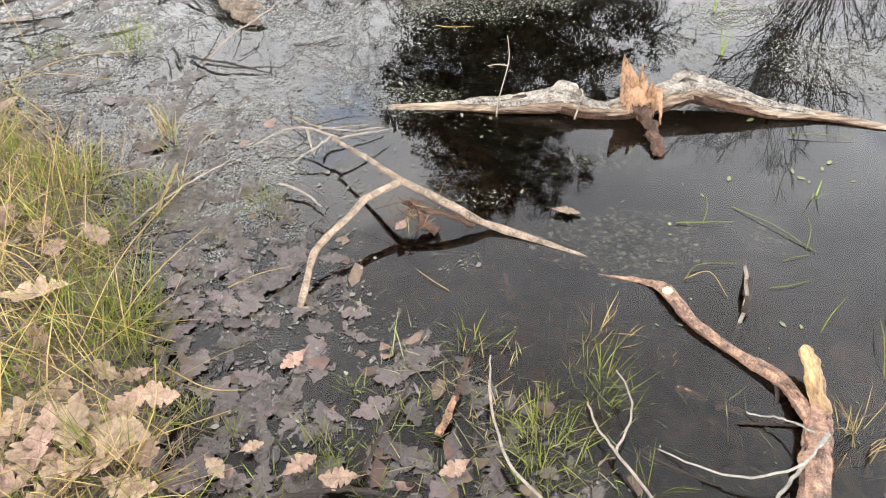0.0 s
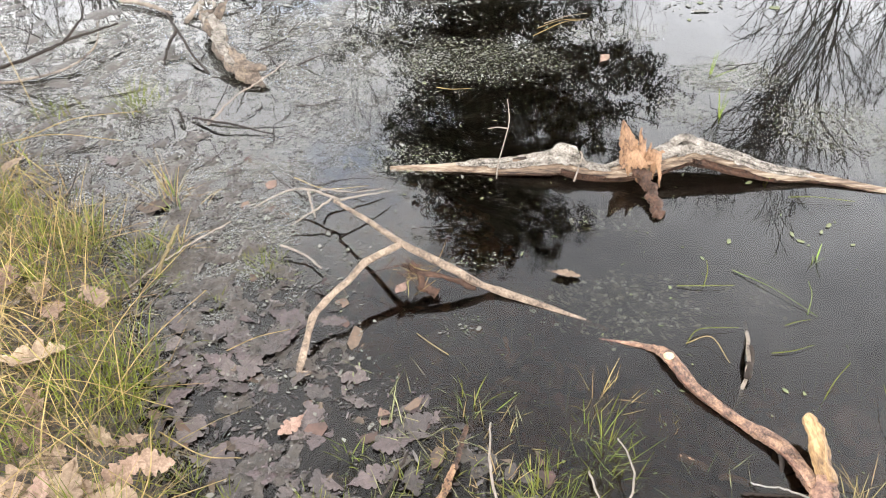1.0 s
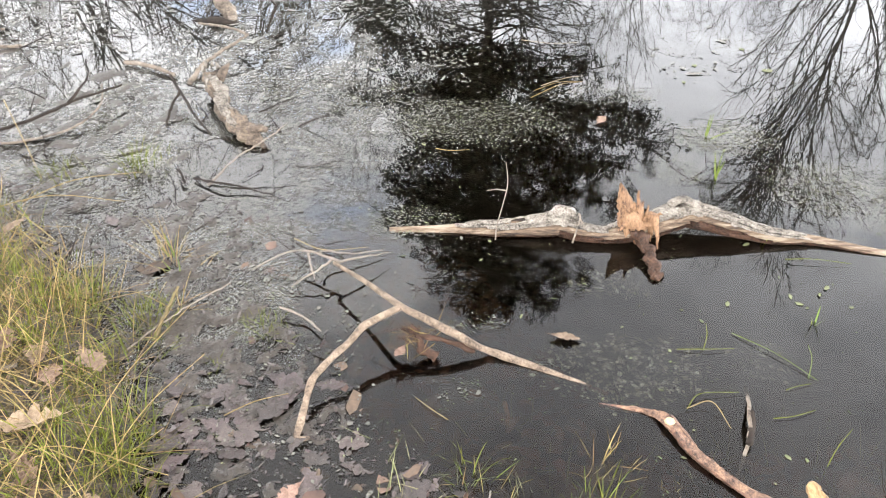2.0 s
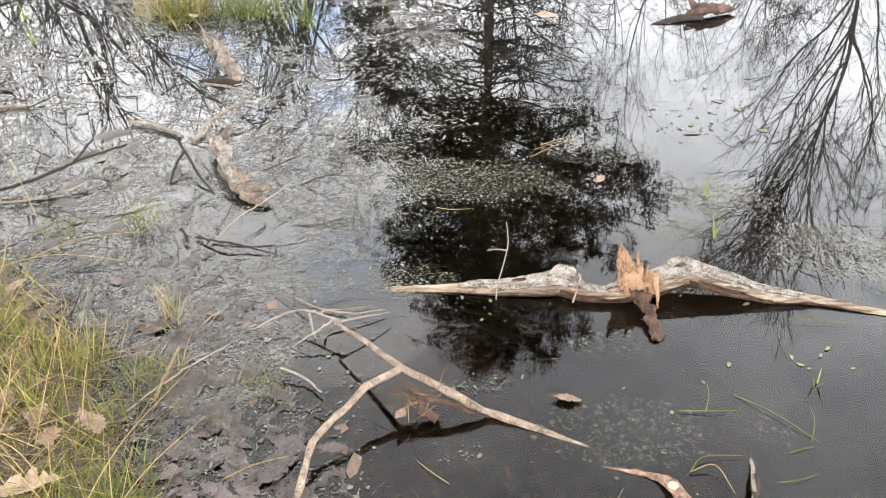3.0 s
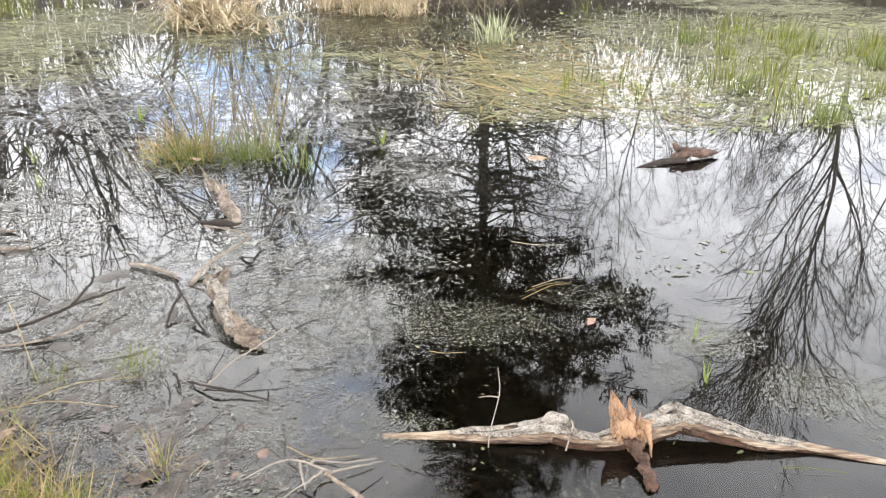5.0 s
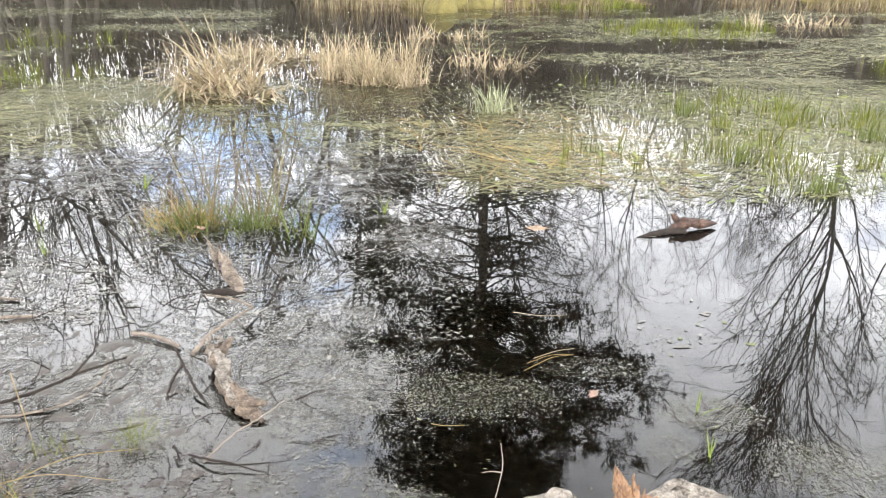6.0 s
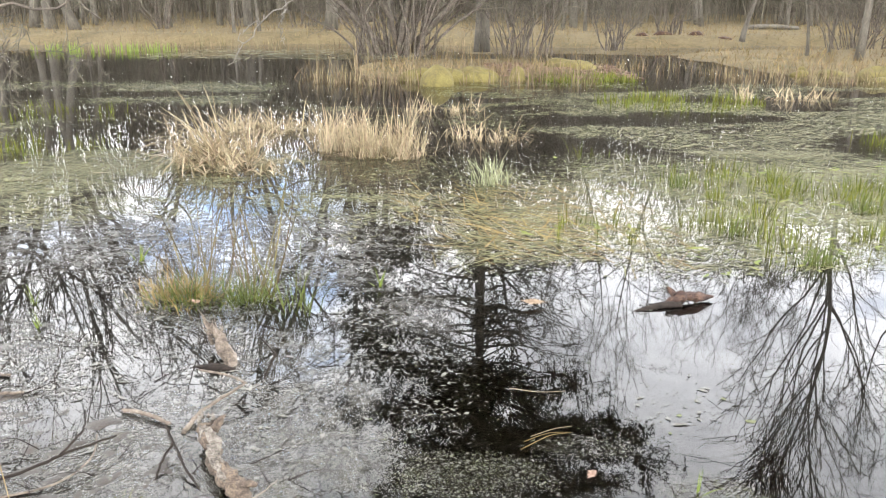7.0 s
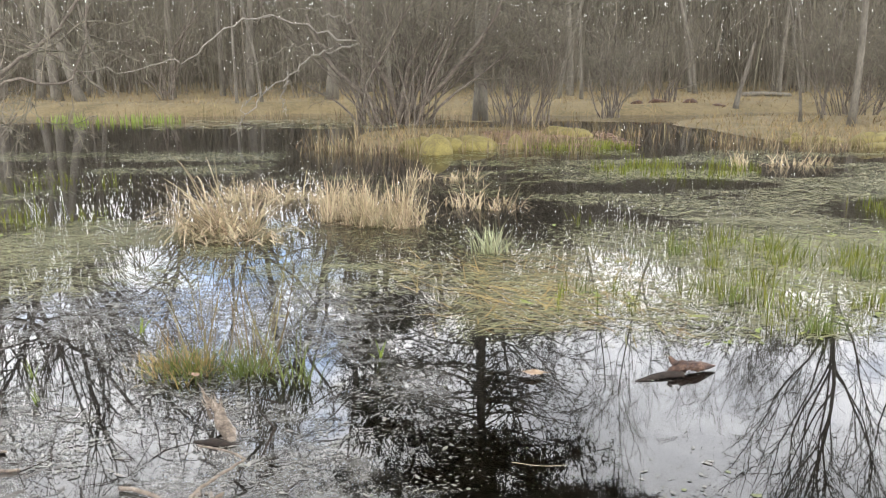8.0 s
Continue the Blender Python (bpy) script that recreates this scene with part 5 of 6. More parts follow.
G = "dry stalks on the bank"
for ctrl in ([(-0.80, 1.10, 0.07), (-0.72, 1.30, 0.17), (-0.60, 1.50, 0.22)], [(-0.74, 1.15, 0.06), (-0.66, 1.28, 0.12), (-0.56, 1.42, 0.14)], [(-1.00, 1.00, 0.10), (-0.84, 1.15, 0.14), (-0.58, 1.12, 0.08)],
             [(-1.05, 1.15, 0.10), (-0.80, 1.02, 0.13), (-0.55, 0.90, 0.06)], [(-0.95, 0.80, 0.09), (-0.78, 0.95, 0.16), (-0.62, 1.24, 0.09)], [(-1.1, 1.40, 0.11), (-0.92, 1.28, 0.14), (-0.70, 1.02, 0.06)], [(-0.62, 0.78, 0.06), (-0.56, 0.90, 0.14), (-0.57, 1.00, 0.18)],
             [(-0.93, 0.95, 0.08), (-0.85, 1.02, 0.2), (-0.80, 1.25, 0.22)], [(-0.70, 0.78, 0.08), (-0.60, 0.86, 0.09), (-0.44, 0.97, 0.04)], [(-1.35, 2.20, 0.03), (-1.20, 2.28, 0.06), (-1.0, 2.34, 0.05)], [(-1.5, 2.05, 0.06), (-1.25, 2.16, 0.08), (-1.02, 2.2, 0.03)],
             [(-1.33, 1.95, 0.08), (-1.30, 2.02, 0.16), (-1.29, 2.06, 0.22)], [(-1.62, 2.75, 0.1), (-1.45, 2.50, 0.06), (-1.35, 2.35, 0.02)], [(-0.52, 1.34, 0.01), (-0.45, 1.38, 0.015), (-0.37, 1.41, 0.01)], [(-0.62, 1.10, 0.02), (-0.5, 1.02, 0.05), (-0.41, 1.0, 0.07)]):
    stalk("dry_stalk", ctrl, 0.0018, 0.0009, M_STRAW, "bent yellow dry grass stalk", "dry stalk", G, 4, 12, 0.0)

# stems lying on the open water
G = "straws on the water"
for ctrl, mat in (([(1.02, 1.92, 0.01), (1.10, 1.915, 0.014), (1.21, 1.90, 0.008)], M_GRASS), ([(0.60, 1.36, 0.006), (0.64, 1.40, 0.014), (0.74, 1.41, 0.008)], M_GRASS), ([(0.60, 1.36, 0.008), (0.66, 1.37, 0.02), (0.69, 1.30, 0.006)], M_STRAW),
                  ([(0.857, 1.165, -0.02), (0.908, 1.228, 0.02), (0.949, 1.262, 0.05)], M_GRASS), ([(0.80, 1.33, 0.005), (0.85, 1.335, 0.007), (0.91, 1.355, 0.005)], M_GRASS), ([(0.86, 1.42, 0.004), (0.89, 1.43, 0.006), (0.93, 1.44, 0.004)], M_GRASS),
                  ([(0.62, 1.56, 0.005), (0.70, 1.555, 0.01), (0.77, 1.56, 0.006)], M_GRASS), ([(0.69, 1.56, 0.0), (0.70, 1.585, 0.03), (0.695, 1.60, 0.06)], M_GRASS), ([(0.78, 1.62, 0.004), (0.87, 1.54, 0.01), (0.95, 1.45, 0.004)], M_RUSH), ([(0.93, 1.46, 0.0), (0.945, 1.5, 0.03), (0.94, 1.53, 0.05)], M_RUSH),
                  ([(0.98, 1.07, 0.0), (1.0, 1.15, 0.03), (1.02, 1.22, 0.02)], M_GRASS), ([(1.0, 1.12, 0.0), (1.04, 1.17, 0.02), (1.05, 1.25, 0.01)], M_RUSH), ([(-0.02, 2.55, 0.006), (0.03, 2.53, 0.01), (0.1, 2.54, 0.006)], M_STRAW),
                  ([(0.35, 2.92, 0.006), (0.47, 3.0, 0.02), (0.55, 3.04, 0.01)], M_STRAW), ([(0.37, 2.98, 0.006), (0.47, 3.03, 0.015), (0.57, 3.05, 0.008)], M_STRAW), ([(0.40, 3.02, 0.006), (0.50, 3.06, 0.018), (0.58, 3.10, 0.008)], M_REED),
                  ([(-0.45, 2.03, 0.008), (-0.35, 1.97, 0.012), (-0.22, 1.99, 0.006)], M_STRAW), ([(0.35, 3.45, 0.006), (0.48, 3.4, 0.012), (0.6, 3.42, 0.006)], M_REED), ([(0.02, 1.33, 0.004), (-0.02, 1.36, 0.007), (-0.06, 1.40, 0.004)], M_STRAW)):
    stalk("floating_straw", ctrl, 0.0014, 0.0008, mat, "broken grass straw floating on open water", "straw", G, 5, 12, 0.0)

# small dark twigs and stems poking through the scum
clutter = Mesh()
kr = np.random.default_rng(61)
for k in range(150):
    x, y = kr.uniform(-2.3, -0.35), kr.uniform(1.75, 4.4)
    if x < bank_edge(y) - 0.3 or kr.random() < smooth(-0.9, -0.2, x) * 0.6:
        continue
    long, a = kr.uniform(0.04, 0.22), kr.uniform(0, 6.28)
    up = kr.uniform(0.0, 0.10) if kr.random() < 0.5 else 0.006
    bend = kr.normal(0, 0.02, 2)
    o = np.array([math.cos(a), math.sin(a)])
    path = spline([(x, y, -0.004), (x + o[0] * long * 0.5 + bend[0], y + o[1] * long * 0.5 + bend[1], up * 0.7), (x + o[0] * long, y + o[1] * long, up)], 6)
    tube(clutter, path, np.linspace(kr.uniform(0.0015, 0.004), 0.001, 7), 4, 0.0, False)
tagged(part("twig_clutter", clutter, M_DARKTWIG), "dark wet twig ends scattered over the scum", "twigs", kind="stuff")

# dust, seeds and tiny scraps drifting on the open water
specks = Mesh()
xy = np.stack([kr.uniform(-0.3, 1.9, 1500), kr.uniform(0.85, 4.4, 1500)], 1)
flakes(specks, xy, kr.gamma(1.5, 0.0022, 1500) + 0.0015, kr.uniform(1, 4, 1500), 0.001, 0.03, 6)
tagged(part("water_specks", specks, M_PAD, smooth=False), "tiny scraps and seeds drifting on open water", "debris", kind="stuff")

# pale drowned grass blades leaning in the shallows
drowned = Mesh()
n = 1100
x, y = kr.uniform(-0.15, 1.25, n), kr.uniform(0.82, 1.45, n)
keep = kr.random(n) < smooth(0.42, 0.62, value_noise(x, y, 5.0, 97, 3)) + 0.15
x, y = x[keep], y[keep]
blades(drowned, np.stack([x, y, np.minimum(height(x, y), -0.01)], 1), kr.uniform(0, 6.28, len(x)), kr.uniform(0.03, 0.13, len(x)), kr.uniform(0.0014, 0.0028, len(x)), kr.uniform(0.5, 1.45, len(x)), kr.uniform(-0.2, 0.5, len(x)), 3)
tagged(part("drowned_grass", drowned, M_MAT, smooth=False), "pale drowned grass blades in the shallows", "grass", kind="stuff")


# ---- the main driftwood log ----
def worn(mesh, path, radii, sides, seed, rough=0.22, ridges=0.08):
    """A weathered limb: uneven girth and long ridges."""
    path, n = np.asarray(path), len(path)
    radii = np.asarray(radii)
    tang = np.gradient(path, axis=0)
    tang /= np.linalg.norm(tang, axis=1)[:, None]
    side = np.cross(tang, [0, 0, 1.0])
    side /= np.linalg.norm(side, axis=1)[:, None] + 1e-9
    up = np.cross(side, tang)
    ang = np.linspace(0, 2 * math.pi, sides, endpoint=False)
    s = np.linspace(0, 1, n)[:, None] * 9
    lump = value_noise(s + seed, np.cos(ang)[None] * 1.2 + seed + 0 * s, 1.0, seed, 3) - 0.5
    lump2 = value_noise(s * 0.4 + seed, (ang * 3.2)[None] + 0 * s, 1.0, seed + 3, 3) - 0.5
    seam = 0.5 + 0.5 * np.sin(ang * 7 + 2.5 * value_noise(s[:, 0] * 0.5, s[:, 0] * 0, 1, seed)[:, None] * 4)
    r = radii[:, None] * (1 + rough * 2 * lump + 0.25 * lump2 - ridges * seam)
    v = path[:, None] + (side[:, None] * np.cos(ang)[None, :, None] + up[:, None] * np.sin(ang)[None, :, None]) * r[..., None]
    i, j = np.meshgrid(np.arange(n - 1), np.arange(sides), indexing="ij")
    a, b = i * sides + j, i * sides + (j + 1) % sides
    base = mesh.n
    mesh.add(v.reshape(-1, 3), np.stack([a, b, b + sides, a + sides], -1).reshape(-1, 4))
    mesh.f.append([base + k for k in range(sides - 1, -1, -1)])
    mesh.f.append([base + (n - 1) * sides + k for k in range(sides)])
    return v


def bark_plates(mesh, v, rng, count, span, arc, off=0.0035):
    """Curled remnants of bark standing proud on a limb's surface grid v."""
    n, sides = v.shape[:2]
    mid = v.mean(1, keepdims=True)
    for k in range(count):
        a0, la = rng.integers(int(span[0] * n), int(span[1] * n)), rng.integers(5, 22)
        b0, lb = rng.integers(int(arc[0] * sides), int(arc[1] * sides)), rng.integers(2, 6)
        rows = [min(n - 1, a0 + q) for q in range(la)]
        cols = [(b0 + q) % sides for q in range(lb + 1)]
        g = v[np.ix_(rows, cols)]
        nrm = g - mid[rows]
        nrm = nrm / np.linalg.norm(nrm, axis=2, keepdims=True)
        edge = np.ones((len(rows), len(cols), 1)) * 0.6
        edge[1:-1, :] = 1.0
        top = g + nrm * off * edge * rng.uniform(0.7, 1.8)
        top = top + rng.normal(0, 0.0012, g.shape)
        low = g - nrm * 0.004
        R, C = len(rows), len(cols)
        i, j = np.meshgrid(np.arange(R - 1), np.arange(C - 1), indexing="ij")
        a = (i * C + j).reshape(-1)
        f = np.stack([a, a + 1, a + 1 + C, a + C], -1).tolist()
        t = R * C
        rim = [q for q in range(C - 1)] + [C - 1 + q * C for q in range(R - 1)] + [t - 1 - q for q in range(C - 1)] + [(R - 1 - q) * C for q in range(R - 1)]
        f += [[rim[q], rim[(q + 1) % len(rim)], rim[(q + 1) % len(rim)] + t, rim[q] + t] for q in range(len(rim))]
        base = mesh.n
        mesh.add(np.concatenate([top.reshape(-1, 3), low.reshape(-1, 3)]), np.zeros((0, 4), int))
        mesh.f.extend([[base + q for q in face] for face in f])


lr = np.random.default_rng(44)
LOG_AT = (0.55, 2.05, 0.0)
log = thing("driftwood_log", LOG_AT, "weathered crooked driftwood log with flaking pale bark lying in the water", "log")
ctrl = [(-0.16, 2.084, -0.004, 0.010), (0.034, 2.081, 0.002, 0.018), (0.172, 2.067, 0.010, 0.026), (0.300, 2.072, 0.018, 0.032), (0.365, 2.072, 0.024, 0.034), (0.43, 2.045, 0.020, 0.028), (0.50, 2.03, 0.018, 0.022), (0.562, 2.035, 0.028, 0.030),
        (0.645, 2.044, 0.044, 0.034), (0.745, 2.072, 0.060, 0.036), (0.80, 2.066, 0.055, 0.034), (0.89, 2.047, 0.038, 0.029), (1.004, 2.025, 0.016, 0.022), (1.141, 2.010, 0.008, 0.014), (1.30, 1.965, 0.001, 0.010), (1.48, 1.91, -0.008, 0.008), (1.70, 1.84, -0.05, 0.008)]
p = spline(ctrl, 150)
body, bark = Mesh(), Mesh()
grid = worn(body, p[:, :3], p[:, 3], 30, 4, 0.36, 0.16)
# Dark lower strips: wet wood, with the underside's shade put in their colour.
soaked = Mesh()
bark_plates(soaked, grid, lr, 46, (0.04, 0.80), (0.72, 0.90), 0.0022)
bark_plates(bark, grid, lr, 34, (0.06, 0.38), (0.13, 0.42))
bark_plates(bark, grid, lr, 34, (0.44, 0.70), (0.10, 0.42))
log_body = part("body", local(body, LOG_AT), M_DEADWOOD, log)
part("bark", local(bark, LOG_AT), M_BARKPATCH, log_body, "pale flaking bark plates")
part("shaded_wet_flank", local(soaked, LOG_AT), M_WETWOOD, log_body, "dark strips for wet wood and shaded underside")
knob = Mesh()
tube(knob, spline([(0.33, 2.085, 0.045), (0.36, 2.08, 0.070), (0.395, 2.07, 0.074), (0.42, 2.06, 0.055)], 14), np.linspace(0.013, 0.006, 15) + 0.008 * np.sin(np.linspace(0, 3.1, 15)), 10, 0.6)
part("knot", local(knob, LOG_AT), M_BARKPATCH, log_body, "knobbly pale bark swelling")
knob = Mesh()
tube(knob, spline([(0.70, 2.085, 0.085), (0.73, 2.085, 0.108), (0.76, 2.08, 0.103), (0.79, 2.07, 0.085)], 12), np.linspace(0.018, 0.014, 13) * 0.7, 9, 0.6)
part("knot", local(knob, LOG_AT), M_BARKPATCH, log_body, "knobbly pale bark swelling")
stub, arm, splinters = Mesh(), Mesh(), []
worn(stub, spline([(0.578, 2.03, 0.020), (0.566, 2.045, 0.085), (0.548, 2.055, 0.135), (0.534, 2.062, 0.188)], 24), np.interp(np.linspace(0, 1, 25), (0, 0.3, 0.6, 0.85, 1), (0.038, 0.034, 0.023, 0.012, 0.002)), 16, 9, 0.45, 0.3)
for b, t_, r in (((0.572, 2.04, 0.09), (0.560, 2.05, 0.148), 0.010), ((0.60, 2.03, 0.07), (0.603, 2.04, 0.135), 0.014), ((0.61, 2.02, 0.06), (0.626, 2.043, 0.118), 0.012), ((0.585, 2.03, 0.08), (0.578, 2.05, 0.13), 0.012), ((0.625, 2.01, 0.075), (0.64, 2.0, 0.035), 0.012),
                 ((0.595, 2.01, 0.06), (0.65, 2.0, 0.085), 0.014), ((0.63, 2.02, 0.10), (0.632, 1.995, 0.02), 0.012),
                 ((0.64, 2.015, 0.105), (0.650, 1.96, 0.015), 0.013), ((0.60, 2.03, 0.08), (0.588, 2.05, 0.165), 0.015), ((0.565, 2.02, 0.08), (0.535, 2.0, 0.05), 0.013), ((0.62, 2.03, 0.09), (0.665, 2.03, 0.098), 0.013)):
    one = Mesh()
    tube(one, np.linspace(b, t_, 7) + lr.normal(0, 0.002, (7, 3)), np.linspace(r, r * 0.15, 7), 6, 0.3)
    splinters.append(one)
worn(stub, spline([(0.605, 2.0, 0.005), (0.592, 2.01, 0.05), (0.575, 2.03, 0.085), (0.58, 2.05, 0.05)], 22), np.interp(np.linspace(0, 1, 23), (0, 0.4, 0.8, 1), (0.016, 0.030, 0.026, 0.012)), 14, 23, 0.7, 0.3)
worn(arm, spline([(0.585, 2.02, 0.055), (0.600, 1.975, 0.040), (0.612, 1.925, 0.022), (0.622, 1.872, 0.012), (0.630, 1.835, 0.0)], 40), np.interp(np.linspace(0, 1, 41), (0, 0.4, 0.7, 0.82, 0.93, 1), (0.030, 0.022, 0.017, 0.013, 0.021, 0.010)), 18, 6, 1.0, 0.4)
stub_ob = part("broken_stub", local(stub, LOG_AT), M_ORANGE, log, "torn orange splintered stub")
for one in splinters:
    part("splinter", local(one, LOG_AT), M_ORANGE, stub_ob)
part("lower_arm", local(arm, LOG_AT), M_WETWOOD, log, "dark soaked side limb dipping into the water")
vine, side_twig, low_twig = Mesh(), Mesh(), Mesh()
tube(vine, spline([(0.168, 2.03, 0.0), (0.172, 2.04, 0.05), (0.19, 2.07, 0.11), (0.205, 2.12, 0.15), (0.20, 2.16, 0.20)], 16), np.linspace(0.0024, 0.0014, 17), 5)
tube(side_twig, spline([(0.20, 2.10, 0.135), (0.17, 2.10, 0.14), (0.14, 2.10, 0.135)], 6), np.linspace(0.0025, 0.0012, 7), 5)
tube(low_twig, spline([(0.40, 2.0, 0.01), (0.425, 2.05, 0.065), (0.42, 2.06, 0.075), (0.45, 2.02, 0.02)], 10), np.linspace(0.003, 0.002, 11), 5)
twig_ob = part("twig", local(vine, LOG_AT), M_TWIG, log, "thin pale twig standing over the log")
part("side_twig", local(side_twig, LOG_AT), M_TWIG, twig_ob)
part("twig", local(low_twig, LOG_AT), M_TWIG, log, "thin pale twig bent over the log")

# ---- forked branch arching out of the water ----
AT = (-0.1, 1.6, 0.0)
fork = thing("forked_branch", AT, "bare pale forked branch arching out of the water", "branch")
main, arm, fine, bast = Mesh(), Mesh(), Mesh(), Mesh()
worn(main, spline([(-0.302, 1.836, 0.072), (-0.197, 1.719, 0.100), (-0.101, 1.605, 0.120), (0.015, 1.565, 0.078), (0.088, 1.547, 0.036), (0.148, 1.542, 0.010), (0.25, 1.502, 0.0), (0.33, 1.462, -0.003), (0.42, 1.42, -0.012)], 70), np.interp(np.linspace(0, 1, 71), (0, 0.3, 0.55, 0.75, 1), (0.0060, 0.0100, 0.0140, 0.0085, 0.0065)), 12, 2, 0.5, 0.14)
worn(arm, spline([(-0.101, 1.605, 0.118), (-0.185, 1.547, 0.110), (-0.239, 1.486, 0.090), (-0.307, 1.422, 0.060), (-0.324, 1.355, 0.030), (-0.341, 1.262, -0.008)], 44), np.linspace(0.0104, 0.0078, 45), 12, 5, 0.5, 0.14)
tube(arm, spline([(-0.341, 1.28, 0.0), (-0.32, 1.275, 0.003), (-0.29, 1.29, -0.005)], 6), np.linspace(0.008, 0.004, 7), 6, 0.2)
for c in ([(-0.29, 1.845, 0.072), (-0.39, 1.905, 0.062), (-0.46, 1.905, 0.05), (-0.55, 1.87, 0.02)], [(-0.30, 1.84, 0.07), (-0.227, 1.881, 0.055), (-0.15, 1.937, 0.03)], [(-0.31, 1.86, 0.066), (-0.352, 1.831, 0.05), (-0.423, 1.795, 0.02)], [(-0.35, 1.89, 0.06), (-0.34, 1.92, 0.05), (-0.26, 1.93, 0.03), (-0.17, 1.96, 0.02)], [(-0.385, 1.90, 0.06), (-0.375, 1.87, 0.03), (-0.365, 1.85, 0.0)]):
    tube(fine, spline(c, 12) + lr.normal(0, 0.001, (13, 3)), np.linspace(0.0042, 0.0016, 13), 5)
worn(bast, spline([(-0.075, 1.565, 0.09), (-0.055, 1.555, 0.06), (-0.045, 1.54, 0.03), (-0.01, 1.53, 0.01)], 14), np.linspace(0.009, 0.016, 15), 10, 3, 0.9, 0.3)
worn(bast, spline([(-0.10, 1.575, 0.07), (-0.03, 1.55, 0.065), (0.04, 1.545, 0.045), (0.09, 1.54, 0.02)], 16), np.linspace(0.006, 0.010, 17), 9, 13, 0.9, 0.3)
for k in range(18):
    b = np.array([-0.07 + lr.normal(0, 0.02), 1.56 + lr.normal(0, 0.01), 0.085 + lr.normal(0, 0.012)])
    d = np.array([lr.normal(0, 0.045), lr.normal(-0.01, 0.02), lr.uniform(-0.06, 0.0)])
    tube(bast, np.linspace(b, b + d, 5), np.linspace(0.002, 0.0008, 5), 4)
caught = Mesh()
n = 30
blades(caught, np.stack([lr.normal(-0.06, 0.035, n), lr.normal(1.555, 0.012, n), lr.uniform(0.02, 0.085, n)], 1), lr.uniform(0, 6.28, n), lr.uniform(0.03, 0.085, n), lr.uniform(0.0015, 0.003, n), lr.uniform(0.8, 2.2, n), lr.normal(0, 0.4, n), 2)
tagged(part("caught_straw", local(caught, AT), M_STRAW, fork, "dry straw caught under the branch", smooth=False), kind="stuff")
part("main_limb", local(main, AT), M_PALEBRANCH, fork)
part("side_limb", local(arm, AT), M_PALEBRANCH, fork)
tagged(part("twig_spray", local(fine, AT), M_TWIG, fork, "thin dry pale twigs"), kind="stuff")
tagged(part("torn_bark", local(bast, AT), M_WETWOOD, fork, "ragged dark torn bark"), kind="stuff")

# ---- red-barked pine branch at the near shore ----
AT = (0.76, 0.9, 0.0)
pine = thing("pine_branch", AT, "broken pine branch with red-brown bark lying half in water", "branch")
thin, thick, end, cut = Mesh(), Mesh(), Mesh(), Mesh()
scales, stem_scales = Mesh(), Mesh()
g_thin = worn(thin, spline([(0.391, 1.384, -0.006), (0.500, 1.355, 0.0), (0.545, 1.315, 0.012), (0.592, 1.217, 0.012), (0.665, 1.135, 0.008), (0.737, 1.059, 0.014), (0.765, 0.985, 0.024), (0.778, 0.92, 0.030)], 60), np.interp(np.linspace(0, 1, 61), (0, 0.2, 0.3, 0.6, 1), (0.005, 0.0085, 0.0155, 0.0128, 0.018)), 14, 7, 0.4, 0.14)
g_thick = worn(thick, spline([(0.792, 0.965, 0.034), (0.768, 0.896, 0.030), (0.739, 0.820, 0.030), (0.689, 0.683, 0.030), (0.638, 0.542, 0.040)], 44), np.linspace(0.024, 0.031, 45), 18, 8, 0.3, 0.14)
worn(end, spline([(0.790, 0.955, 0.036), (0.800, 1.010, 0.040), (0.805, 1.052, 0.046), (0.801, 1.085, 0.054), (0.797, 1.113, 0.062)], 30), np.interp(np.linspace(0, 1, 31), (0, 0.5, 0.85, 0.95, 1), (0.022, 0.0205, 0.0185, 0.013, 0.004)), 16, 3, 0.4, 0.22)
bark_plates(scales, g_thin, lr, 40, (0.02, 0.95), (0.0, 0.99), 0.0009)
bark_plates(stem_scales, g_thick, lr, 46, (0.0, 0.9), (0.0, 0.99), 0.0011)
limb_ob = part("side_limb", local(thin, AT), M_PINEBARK, pine)
stem_ob = part("stem", local(thick, AT), M_PINEBARK, pine)
part("bark", local(scales, AT), M_SCALE, limb_ob, "grey-brown flaking bark scales")
part("bark", local(stem_scales, AT), M_SCALE, stem_ob, "grey-brown flaking bark scales")
part("stripped_end", local(end, AT), M_YELLOWWOOD, pine, "stripped yellow broken end")
tube(cut, [(0.545, 1.308, 0.020), (0.543, 1.304, 0.0285), (0.5425, 1.303, 0.0292)], [0.013, 0.0115, 0.007], 9, 0.3, flat=0.8)
part("snapped_twig", local(cut, AT), M_CUT, limb_ob, "pale fresh wood of a snapped side twig")
for c, r in (([(0.435, 0.905, -0.005), (0.511, 0.849, 0.02), (0.589, 0.812, 0.035), (0.694, 0.819, 0.06), (0.759, 0.870, 0.062)], 0.0032), ([(0.651, 0.979, 0.005), (0.723, 0.935, 0.04), (0.752, 0.892, 0.062)], 0.0028), ([(0.60, 0.72, 0.01), (0.698, 0.815, 0.04), (0.782, 0.893, 0.06)], 0.0055), ([(0.435, 0.905, -0.004), (0.415, 0.895, -0.004), (0.40, 0.87, -0.01)], 0.0024)):
    m = Mesh()
    tube(m, spline(c, 20) + lr.normal(0, 0.0012, (21, 3)), np.linspace(r * 0.6, r, 21), 6, 0.2)
    part("twig", local(m, AT), M_LICHEN, stem_ob, "pale lichened crooked twig")
m = Mesh()
